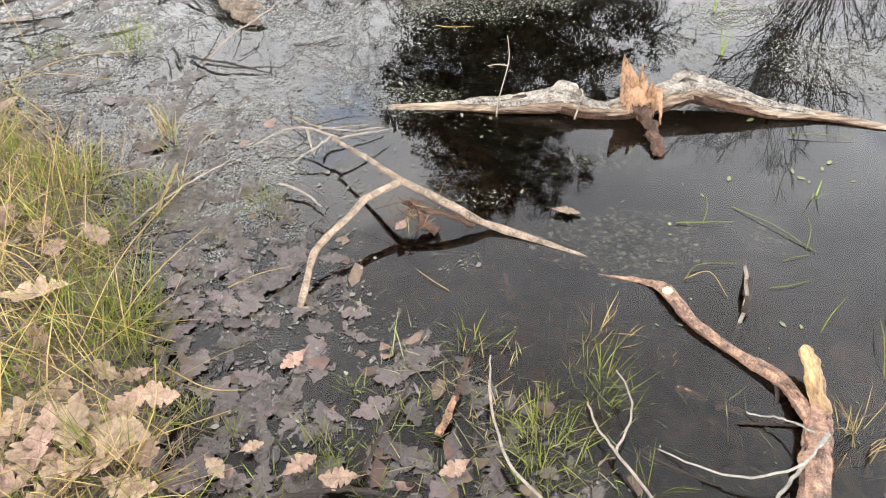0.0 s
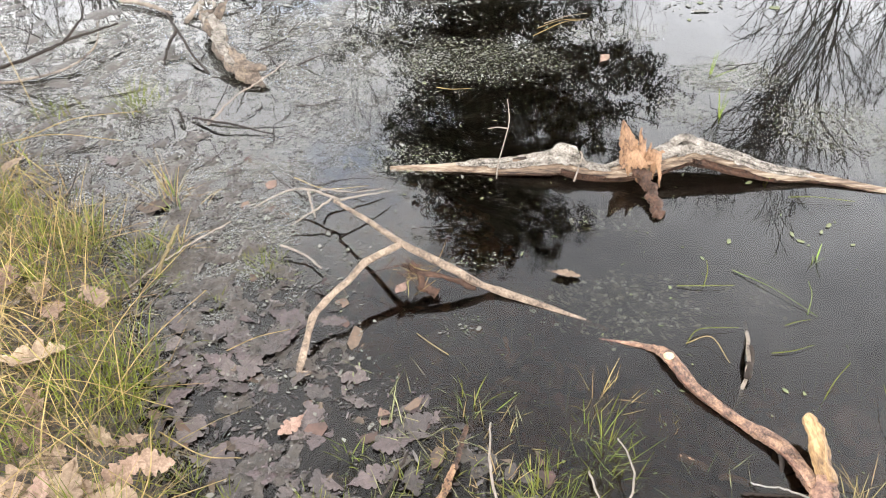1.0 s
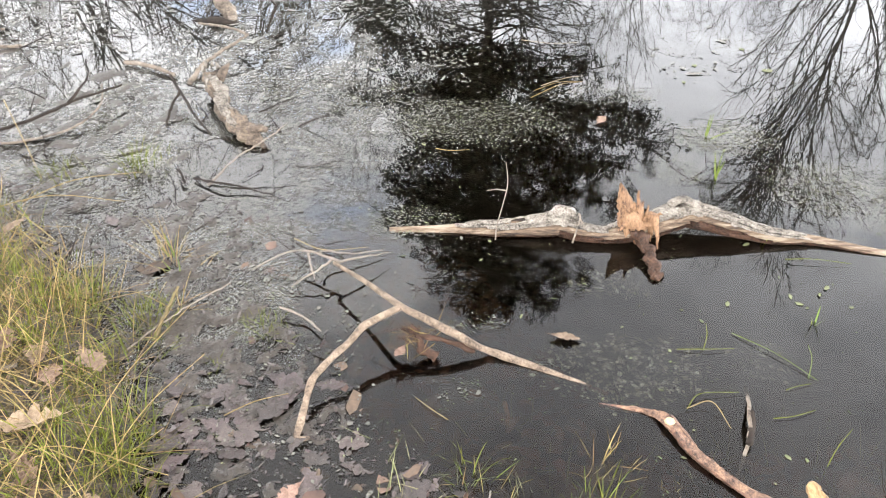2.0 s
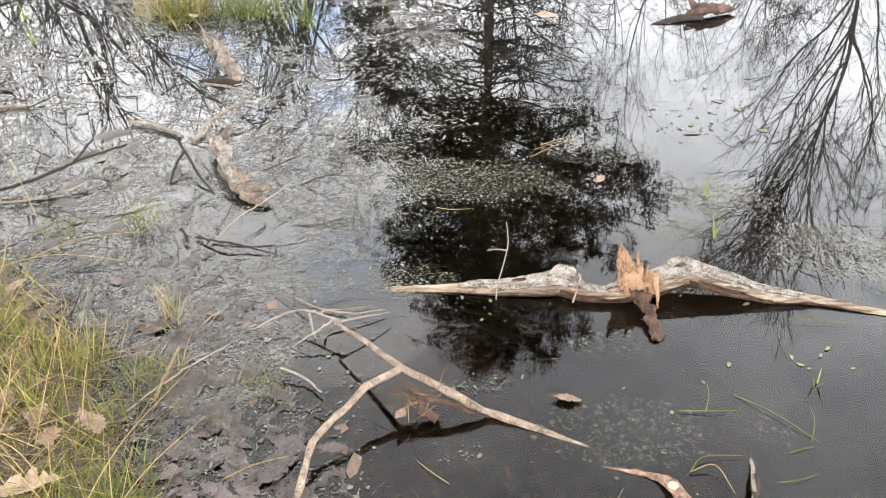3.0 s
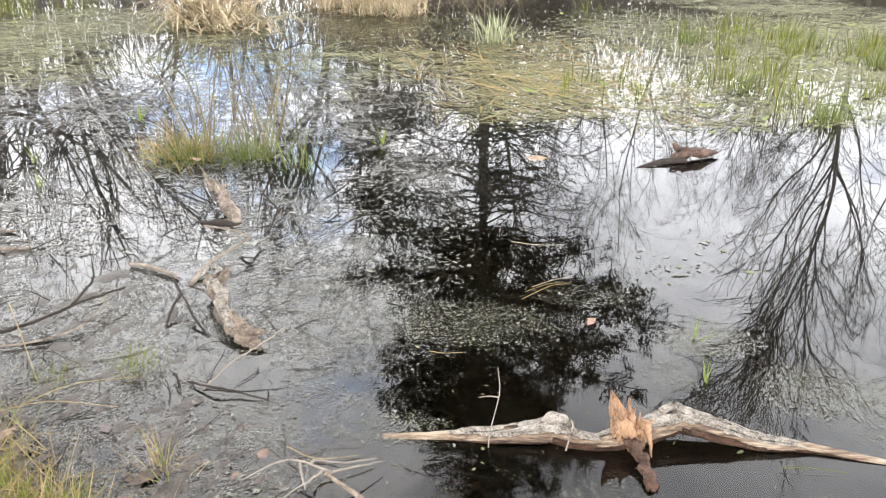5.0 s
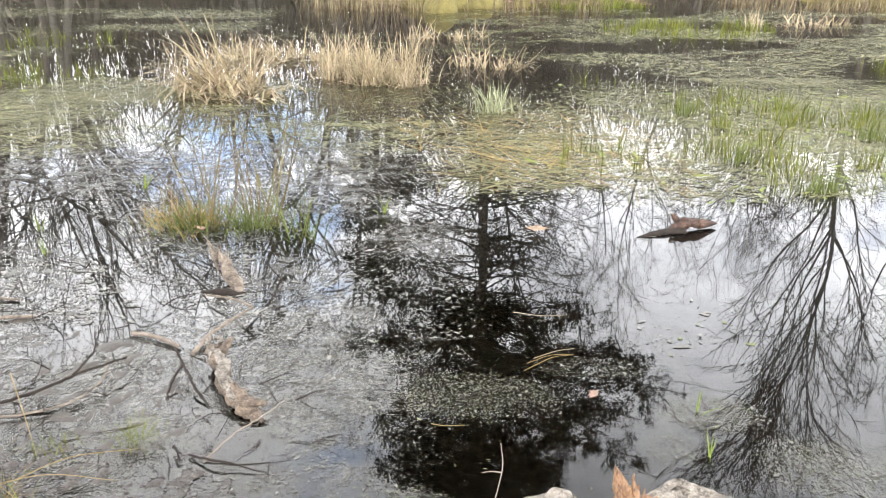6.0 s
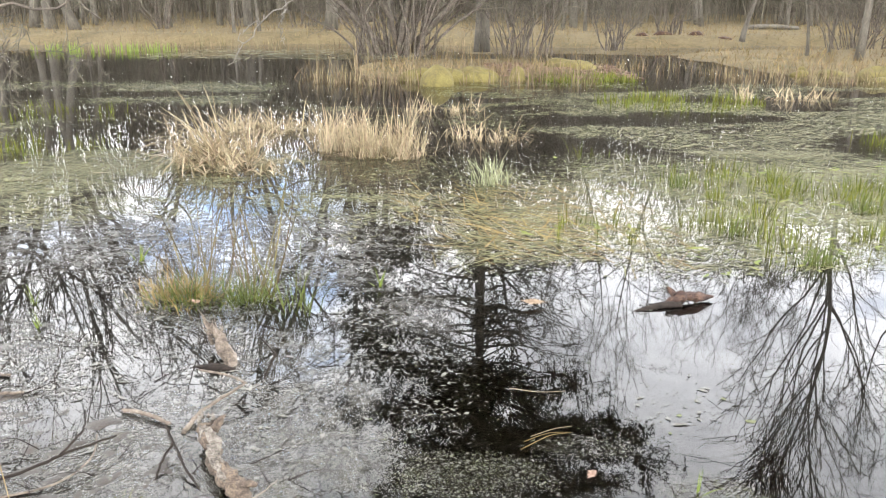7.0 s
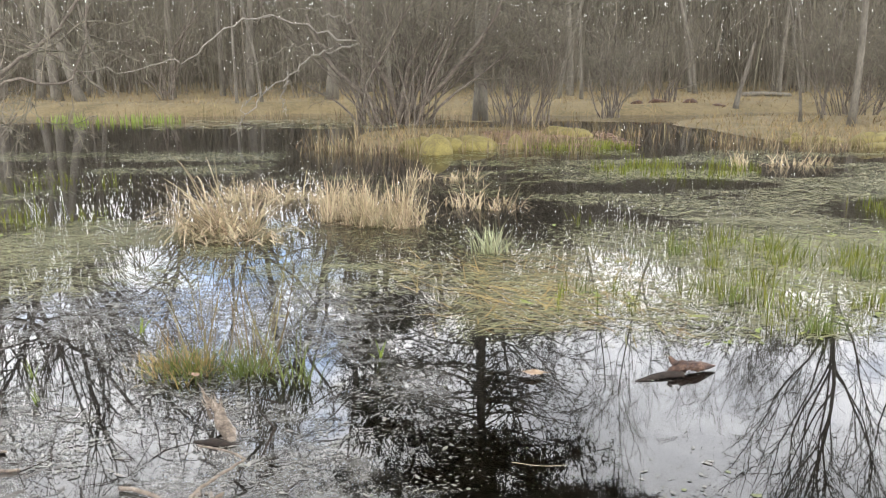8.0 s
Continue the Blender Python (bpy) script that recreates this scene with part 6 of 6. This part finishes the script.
tube(m, spline([(0.735, 1.05, 0.008), (0.730, 1.02, 0.002), (0.722, 1.0, -0.01)], 8), np.linspace(0.006, 0.004, 9), 6, 0.2)
part("twig", local(m, AT), M_DARKTWIG, limb_ob, "dark wet twig stub")

# ---- other sticks, near to far ----
G = "loose sticks in the shallows"
for c, r0, r1, mat, label in (
        ([(0.11, 1.10, 0.05), (0.107, 0.968, 0.055), (0.137, 0.849, 0.035), (0.215, 0.75, 0.03)], 0.002, 0.0034, M_TWIG, "thin curved pale stick lying on the mud"),
        ([(0.316, 1.005, 0.01), (0.33, 0.931, 0.02), (0.355, 0.873, 0.03), (0.42, 0.755, 0.03)], 0.0021, 0.0031, M_TWIG, "thin forked pale stick lying on grass"),
        ([(0.355, 0.873, 0.03), (0.393, 0.939, 0.05), (0.396, 1.001, 0.06), (0.38, 1.059, 0.05)], 0.0027, 0.0016, M_TWIG, "thin crooked pale twig"),
        ([(0.395, 1.16, -0.012), (0.531, 1.044, -0.028), (0.66, 0.985, -0.03)], 0.012, 0.016, M_WETWOOD, "sunken reddish stick under shallow water"),
        ([(0.52, 1.052, -0.010), (0.555, 1.035, -0.009), (0.575, 1.022, -0.012)], 0.009, 0.008, M_ORANGE, "orange bark chip in shallow water"),
        ([(0.60, 1.005, -0.012), (0.63, 0.998, -0.010), (0.655, 0.985, -0.012)], 0.008, 0.007, M_ORANGE, "orange bark chip in shallow water"),
        ([(0.16, 1.395, -0.012), (0.165, 1.36, -0.010), (0.163, 1.33, -0.014)], 0.006, 0.004, M_ORANGE, "orange bark chip in shallow water"),
        ([(0.03, 1.01, 0.02), (0.015, 0.96, 0.028), (-0.005, 0.92, 0.02)], 0.007, 0.009, M_ORANGE, "orange-brown rotten stick end on mud"),
        ([(0.06, 1.12, 0.01), (0.045, 1.06, 0.02), (0.03, 1.0, 0.02)], 0.005, 0.006, M_WETWOOD, "dark wet stick on mud"),
        ([(0.678, 1.179, -0.03), (0.716, 1.255, 0.012), (0.735, 1.32, 0.03), (0.778, 1.46, -0.03)], 0.004, 0.005, M_GREYWOOD, "thin grey stick poking from the water"),
        ([(0.716, 1.25, 0.015), (0.733, 1.29, 0.026), (0.742, 1.33, 0.03)], 0.009, 0.006, M_DARKTWIG, "dark knotted bud on a thin stick"),
        ([(0.63, 0.955, 0.004), (0.70, 0.95, 0.005), (0.76, 0.948, 0.004)], 0.004, 0.003, M_DARKTWIG, "straight dark wet twig on the water"),
        ([(-0.90, 2.39, 0.02), (-0.883, 2.365, 0.04), (-0.86, 2.33, 0.01)], 0.004, 0.004, M_DARKTWIG, "dark wet twig on scum"),
        ([(-0.84, 2.36, 0.01), (-0.741, 2.312, 0.025), (-0.64, 2.29, 0.015), (-0.534, 2.262, 0.0)], 0.0045, 0.002, M_DARKTWIG, "dark wet stick lying on scum"),
        ([(-0.785, 2.33, 0.0), (-0.70, 2.40, 0.06), (-0.60, 2.46, 0.10), (-0.53, 2.52, 0.13)], 0.004, 0.0015, M_TWIG, "thin pale stick leaning over the scum"),
        ([(-1.028, 3.057, 0.0), (-0.992, 3.169, 0.03), (-0.92, 3.243, 0.06), (-0.832, 3.355, 0.08)], 0.011, 0.005, M_GREYWOOD, "bent grey stick rising from scum"),
        ([(-0.832, 3.355, 0.08), (-0.95, 3.48, 0.06), (-1.11, 3.59, 0.03)], 0.006, 0.005, M_GREYWOOD, "thin grey stick lying on scum"),
        ([(-0.75, 3.62, 0.10), (-0.775, 3.60, 0.05), (-0.80, 3.56, 0.0)], 0.006, 0.004, M_DARKTWIG, "dark wet twig standing in the water"),
        ([(-0.75, 3.62, 0.10), (-0.80, 3.68, 0.12), (-0.84, 3.72, 0.14)], 0.005, 0.003, M_DARKTWIG, "dark wet twig standing in the water"),
        ([(-1.34, 3.235, 0.012), (-1.22, 3.19, 0.018), (-1.10, 3.115, 0.012)], 0.010, 0.008, M_GREYWOOD, "short weathered log piece lying in scum"),
        ([(-1.06, 2.96, 0.09), (-1.008, 2.886, 0.06), (-0.93, 2.76, 0.03), (-0.85, 2.66, 0.0)], 0.006, 0.004, M_DARKTWIG, "dark wet branch leaning on the scum"),
        ([(-1.008, 2.886, 0.06), (-1.03, 2.80, 0.03), (-1.03, 2.72, 0.0)], 0.006, 0.004, M_DARKTWIG, "dark wet twig on the scum"),
        ([(-1.70, 2.62, 0.02), (-1.503, 2.70, 0.05), (-1.38, 2.80, 0.07), (-1.25, 2.94, 0.06)], 0.007, 0.004, M_DARKTWIG, "long dark wet branch lying in scum"),
        ([(-1.40, 2.78, 0.07), (-1.36, 2.90, 0.11), (-1.40, 3.02, 0.13)], 0.005, 0.003, M_DARKTWIG, "dark wet side twig"),
        ([(-1.9, 2.60, 0.02), (-1.6, 2.58, 0.015), (-1.38, 2.66, 0.02), (-1.30, 2.80, 0.04), (-1.33, 2.95, 0.06)], 0.005, 0.003, M_GREYWOOD, "curved grey branch half sunk in scum"),
        ([(-2.3, 3.40, 0.01), (-2.05, 3.38, 0.015), (-1.85, 3.40, 0.01)], 0.011, 0.007, M_GREYWOOD, "thin grey stick floating"),
        ([(-2.4, 3.55, 0.01), (-2.2, 3.60, 0.012), (-2.0, 3.58, 0.01)], 0.008, 0.006, M_GREYWOOD, "thin grey stick floating"),
        ([(-0.44, 1.70, 0.03), (-0.37, 1.67, 0.02), (-0.32, 1.62, 0.015)], 0.003, 0.003, M_TWIG, "thin reddish dry twig on scum"),
        ([(-0.86, 1.52, 0.0), (-0.72, 1.69, 0.02), (-0.60, 1.81, 0.02)], 0.003, 0.002, M_TWIG, "thin pale stick lying in scum"),
        ([(-0.765, 1.60, 0.0), (-0.745, 1.68, 0.035), (-0.725, 1.75, 0.06)], 0.006, 0.004, M_OLDRUSH, "rotten brown reed stump"),
        ([(-1.25, 1.42, 0.09), (-1.12, 1.40, 0.10), (-1.03, 1.43, 0.09)], 0.010, 0.006, M_GREYWOOD, "broken grey stick lying on the bank"),
        ([(-0.44, 0.76, 0.01), (-0.20, 0.80, 0.02), (-0.05, 0.77, 0.02)], 0.006, 0.004, M_DARKTWIG, "dark wet stick on mud"),
        ([(-0.16, 0.83, 0.01), (-0.12, 0.93, 0.02), (-0.07, 1.04, 0.02)], 0.004, 0.003, M_DARKTWIG, "dark wet stick on mud"),
        ([(0.39, 0.92, -0.005), (0.46, 0.86, 0.0), (0.56, 0.81, 0.0)], 0.004, 0.003, M_DARKTWIG, "dark wet twig under shallow water")):
    stalk("stick", c, r0, r1, mat, label, "stick", G, 8, 22, 0.3, 0.0012)

AT = (-0.8, 2.8, 0.0)
stump = thing("rotten_log", AT, "short rotten grey log with a broken hollow top in scum", "log")
m, holes = Mesh(), Mesh()
g = worn(m, spline([(-0.912, 2.995, 0.066), (-0.865, 2.894, 0.060), (-0.798, 2.751, 0.042), (-0.728, 2.662, 0.020), (-0.651, 2.589, -0.012)], 44), np.interp(np.linspace(0, 1, 45), (0, 0.2, 0.7, 0.9, 1), (0.032, 0.034, 0.036, 0.032, 0.014)), 18, 12, 0.75, 0.35)
bark_plates(holes, g, lr, 7, (0.02, 0.55), (0.0, 0.30))
prong, tip = Mesh(), Mesh()
tube(prong, spline([(-0.865, 2.94, 0.08), (-0.84, 2.97, 0.115), (-0.825, 2.985, 0.13)], 8), np.linspace(0.022, 0.004, 9), 7, 0.5)
worn(tip, spline([(-0.735, 2.665, 0.026), (-0.69, 2.62, 0.012), (-0.635, 2.575, -0.012)], 14), np.interp(np.linspace(0, 1, 15), (0, 0.4, 1), (0.030, 0.039, 0.018)), 14, 31, 0.7, 0.3)
tube(tip, spline([(-0.70, 2.63, 0.03), (-0.66, 2.63, 0.045), (-0.63, 2.625, 0.04)], 6), np.linspace(0.02, 0.008, 7), 7, 0.5)
for k in range(9):
    a = k / 9 * 6.28
    b = np.array([-0.905 + 0.034 * math.cos(a), 2.995, 0.078 + 0.034 * math.sin(a)])
    tube(holes, np.linspace(b, b + [lr.normal(-0.012, 0.006), lr.uniform(0.01, 0.05), lr.uniform(0.0, 0.02)], 4), [0.010, 0.008, 0.005, 0.001], 5)
stump_ob = part("body", local(m, AT), M_ROTLOG, stump)
part("prong", local(prong, AT), M_ROTLOG, stump)
part("soaked_end", local(tip, AT), M_ROTLOG, stump, "dark soaked broken end")
part("bark", local(holes, AT), M_BARKPATCH, stump_ob, "pale flaking bark and splinters")

AT = (-1.0, 3.72, 0.0)
stub = thing("broken_stake", AT, "splintered pale stump leaning out of the water", "stump")
m, splinters = Mesh(), []
worn(m, spline([(-0.975, 3.69, -0.04), (-1.02, 3.76, 0.02), (-1.075, 3.84, 0.085), (-1.12, 3.89, 0.13)], 30), np.interp(np.linspace(0, 1, 31), (0, 0.5, 1), (0.044, 0.036, 0.016)), 18, 15, 0.6, 0.35)
for k in range(15):
    off = np.array([lr.normal(0, 0.026), lr.normal(0, 0.012), 0.0])
    b = np.array([-1.09, 3.865, 0.085]) + off + [0, 0, lr.uniform(-0.05, 0.03)]
    one = Mesh()
    tube(one, np.linspace(b, b + off * 0.5 + [lr.normal(-0.045, 0.02), lr.normal(0.035, 0.01), lr.uniform(0.03, 0.13)], 6) + lr.normal(0, 0.002, (6, 3)), np.linspace(lr.uniform(0.010, 0.018), 0.0015, 6), 6, 0.3, flat=0.5)
    splinters.append(one)
stake_ob = part("body", local(m, AT), M_GREYWOOD, stub)
for one in splinters:
    part("splinter", local(one, AT), M_GREYWOOD, stake_ob, "pale standing splinter")
m = Mesh()
worn(m, spline([(-1.17, 3.70, -0.01), (-1.05, 3.66, 0.008), (-0.92, 3.655, -0.012)], 14), np.interp(np.linspace(0, 1, 15), (0, 0.5, 1), (0.010, 0.022, 0.010)), 10, 3, 0.3)
part("wet_foot", local(m, AT), M_DARKTWIG, stub, "black soaked wood at the waterline")

AT = (1.4, 4.52, 0.0)
drift = thing("driftwood_chunk", (1.4, 4.52, -0.007), "brown driftwood chunk with a long flat tail floating", "driftwood")
m, tail = Mesh(), Mesh()
worn(m, spline([(1.34, 4.50, 0.012), (1.43, 4.535, 0.045), (1.50, 4.55, 0.05), (1.58, 4.57, 0.035), (1.66, 4.60, 0.03)], 26), np.interp(np.linspace(0, 1, 27), (0, 0.25, 0.5, 0.75, 1), (0.016, 0.036, 0.038, 0.024, 0.005)), 16, 18, 0.6, 0.3)
tube(m, spline([(1.41, 4.55, 0.06), (1.385, 4.57, 0.085), (1.375, 4.58, 0.092)], 8), np.linspace(0.022, 0.006, 9), 8, 0.3)
worn(tail, spline([(1.13, 4.41, -0.002), (1.24, 4.455, 0.010), (1.34, 4.49, 0.014), (1.44, 4.51, 0.01)], 20), np.interp(np.linspace(0, 1, 21), (0, 0.3, 1), (0.008, 0.020, 0.026)), 10, 11, 0.25, 0.08)
part("body", local(m, AT), surface("brown_rotten_wood", (0.016, 0.010, 0.008), (0.21, 0.125, 0.085), 22.0, 0.75, 1.0, third=(0.075, 0.042, 0.03), contrast=0.15), drift)
part("tail", local(tail, AT), M_DARKTWIG, drift, "dark wet flat tail")


# ---- leaves ----
def oak_leaf_mesh(seed, curl, lobes=4):
    """A withered oak leaf: uneven rounded lobes cut to either side of the rib, crumpled, with a turned-up rim."""
    rng = np.random.default_rng(seed)
    m = Mesh()
    rows, cols = 52, 9
    u = np.linspace(0, 1, rows)
    prof = (np.sin(math.pi * u ** 0.62) ** 0.8) * 0.30 * (0.35 + 0.65 * smooth(0.0, 0.65, u))

    def outline():
        cuts = np.sort((np.arange(lobes) + 0.75 + rng.normal(0, 0.13, lobes)) / (lobes + 0.5))
        depth = rng.uniform(0.25, 0.62, lobes)
        w = np.ones(rows)
        for c, d in zip(cuts, depth):
            w -= d * np.exp(-((u - c) / 0.036) ** 2)
        return prof * np.clip(w + rng.normal(0, 0.035, rows), 0.14, 1.2) * rng.uniform(0.85, 1.15) + 0.006

    wl, wr_ = outline(), outline()
    s = np.linspace(-1, 1, cols)[None]
    x = np.where(s < 0, s * wl[:, None], s * wr_[:, None])
    y = u[:, None] - 0.5 + 0.10 * np.abs(s) * (1 - u[:, None])
    fold = rng.uniform(0.15, 0.5) * abs(curl) * np.abs(x)
    crumple = 0.10 * (value_noise(x * 7 + seed, u[:, None] * 6 + seed, 1.0, seed) - 0.5) * (0.25 + min(1.0, abs(curl) * 1.6))
    bend = curl * ((u[:, None] - 0.5) ** 2 * 0.7 + x ** 2 * rng.uniform(0.5, 3.5)) + fold + crumple
    sway = 0.05 * np.sin(3 * u[:, None] + seed)
    i, j = np.meshgrid(np.arange(rows - 1), np.arange(cols - 1), indexing="ij")
    a = i * cols + j
    m.add(np.stack([x + sway, y, bend], -1).reshape(-1, 3), np.stack([a, a + 1, a + 1 + cols, a + cols], -1).reshape(-1, 4))
    mid = cols // 2
    z0 = bend[0, mid]
    tube(m, np.array([(sway[0, 0], -0.5, z0), (sway[0, 0] + 0.01, -0.56, z0 + 0.02), (sway[0, 0] + 0.03, -0.62, z0 + 0.03)]), [0.007, 0.006, 0.005], 4)
    tube(m, np.stack([sway[:, 0], u - 0.5, bend[:, mid] + 0.002], 1)[::3], np.linspace(0.007, 0.002, len(u[::3])), 4)
    return m


DRY = [oak_leaf_mesh(s, c, l).data("oak_leaf", M_LEAF) for s, c, l in ((1, 0.5, 4), (2, -0.3, 5), (3, 0.8, 4), (4, 0.25, 5), (5, -0.55, 4))]
FLAT = [oak_leaf_mesh(s, 0.07, l).data("oak_leaf", M_LEAF) for s, l in ((9, 5), (10, 4))]
WET = [oak_leaf_mesh(s, c, l).data("wet_oak_leaf", M_WETLEAF) for s, c, l in ((6, 0.08, 5), (7, -0.08, 4), (8, 0.12, 5))]


def leaf(x, y, z, size, wet=False, turn=None, tilt=14.0, label="", flat=False):
    k = lr.integers(0, 2 if flat else 3 if wet else 5)
    ob = new("wet_oak_leaf" if wet else "oak_leaf", (FLAT if flat else WET if wet else DRY)[k])
    ob.matrix_basis = pose(x, y, z, lr.normal(0, tilt), lr.normal(0, tilt), lr.uniform(0, 360) if turn is None else turn) @ Matrix.Diagonal((size * lr.uniform(0.95, 1.2), size, size, 1))
    return tagged(ob, label or ("dark sodden oak leaf pressed on wet mud" if wet else "pale brown dry curled oak leaf on the bank"), "leaf", "sodden oak leaves" if wet else "dry oak leaves")


for x, y, z, s in ((-0.915, 1.235, 0.11, 0.135), (-0.602, 0.985, 0.075, 0.095), (-0.724, 1.06, 0.06, 0.075), (-0.872, 1.475, 0.075, 0.10), (-1.25, 1.965, 0.12, 0.08), (-1.085, 1.49, 0.10, 0.085), (-0.77, 0.905, 0.085, 0.15), (-0.85, 0.93, 0.09, 0.14), (-0.66, 0.885, 0.085, 0.13), (-0.70, 0.835, 0.08, 0.14),
                   (-0.79, 0.835, 0.095, 0.13), (-0.845, 0.83, 0.09, 0.11), (-0.72, 0.90, 0.11, 0.13), (-0.885, 1.12, 0.085, 0.12), (-0.855, 1.035, 0.08, 0.11), (-0.65, 0.945, 0.08, 0.10), (-0.61, 0.875, 0.06, 0.11), (-0.80, 0.98, 0.08, 0.09), (-0.72, 0.78, 0.08, 0.12), (-0.60, 0.79, 0.06, 0.10), (-0.88, 0.88, 0.09, 0.12), (-0.83, 0.78, 0.09, 0.12),
                   (-0.95, 1.42, 0.085, 0.10), (-0.985, 1.46, 0.085, 0.08), (-0.66, 1.06, 0.05, 0.06), (-0.77, 0.86, 0.115, 0.12), (-0.95, 0.95, 0.10, 0.11)):
    leaf(x, y, z, s * 1.22)
for x, y, z, s in ((-0.389, 0.895, 0.018, 0.055), (-0.285, 0.85, 0.022, 0.085), (-0.332, 1.124, 0.012, 0.075), (-0.102, 1.52, 0.045, 0.06), (0.33, 1.60, 0.012, 0.085), (-1.013, 1.785, 0.02, 0.045), (-0.20, 0.825, 0.025, 0.085), (-0.455, 0.845, 0.03, 0.07), (0.03, 0.85, 0.015, 0.075), (0.58, 4.50, 0.03, 0.15), (-1.36, 4.40, 0.07, 0.10), (0.60, 2.74, 0.008, 0.07)):
    leaf(x, y, z, s, tilt=6, label="dry tan oak leaf lying on wet scum", flat=True)
for x, y, s in ((-0.563, 1.115, 0.12), (-0.41, 1.075, 0.11), (-0.49, 0.86, 0.13), (-0.52, 0.82, 0.12), (-0.26, 0.79, 0.10), (-0.45, 1.30, 0.11), (-0.40, 1.36, 0.10), (-0.10, 1.08, 0.10), (-0.15, 1.0, 0.10), (-0.25, 0.97, 0.09), (-0.36, 1.0, 0.10), (-0.05, 0.88, 0.11), (0.02, 0.82, 0.11), (-0.47, 1.02, 0.09), (-0.30, 0.76, 0.10), (-1.046, 2.13, 0.075), (-0.60, 1.30, 0.10), (-0.55, 1.42, 0.09), (-0.62, 1.20, 0.10), (0.95, 0.82, 0.10), (1.02, 0.86, 0.10), (0.9, 0.78, 0.09), (1.06, 0.78, 0.1), (-0.36, 0.83, 0.1), (0.12, 0.78, 0.1)):
    leaf(x, y, max(0.0, float(height(x, y))) + 0.004, s, True, tilt=3)
wet_rng = np.random.default_rng(88)
placed = 0
while placed < 60:
    x, y = wet_rng.uniform(-0.68, 0.22), wet_rng.uniform(0.74, 1.50)
    if bank_edge(y) < x < mud_edge(y) + 0.12:
        leaf(x, y, max(-0.003, float(height(x, y))) + 0.003, wet_rng.uniform(0.06, 0.12), True, tilt=5)
        placed += 1
for x, y, z, s in ((0.204, 1.134, -0.012, 0.085), (0.095, 1.56, -0.04, 0.09), (0.11, 1.345, -0.04, 0.09), (0.05, 1.25, -0.04, 0.08), (0.85, 1.40, -0.05, 0.12), (1.03, 1.48, -0.05, 0.12), (0.70, 1.10, -0.03, 0.10), (0.50, 0.95, -0.03, 0.1), (1.1, 1.2, -0.04, 0.1), (1.08, 1.93, -0.012, 0.12)):
    ob = leaf(x, y, z, s, True, tilt=6, label="pale oak leaf sunk just under the water")

for x, y, s, aspect in ((1.0, 1.735, 0.028, 1.6), (0.985, 1.765, 0.026, 1.8), (0.80, 1.735, 0.025, 2.2), (1.10, 1.80, 0.03, 2.0), (1.07, 1.77, 0.02, 2.0), (0.93, 2.0, 0.03, 2.0), (1.14, 1.72, 0.02, 2.0), (0.80, 1.22, 0.022, 1.6), (0.84, 1.21, 0.02, 1.6), (0.56, 1.22, 0.016, 1.6), (1.05, 1.16, 0.03, 1.6), (0.26, 2.05, 0.02, 1.5), (0.15, 2.02, 0.022, 1.5), (0.12, 1.93, 0.018, 1.5), (0.98, 3.05, 0.03, 1.4), (1.06, 3.2, 0.04, 1.6), (1.35, 3.15, 0.06, 1.8), (1.30, 3.35, 0.04, 1.5)):
    one = Mesh()
    flakes(one, np.array([[0.0, 0.0]]), np.array([s * 0.75]), np.array([aspect]), 0.002, 0.01, 10)
    ob = part("floating_leaf", one, M_PAD, smooth=False)
    ob.location = (x, y, 0)
    tagged(ob, "small oval green leaf floating on dark water", "leaf", "small floating leaves")
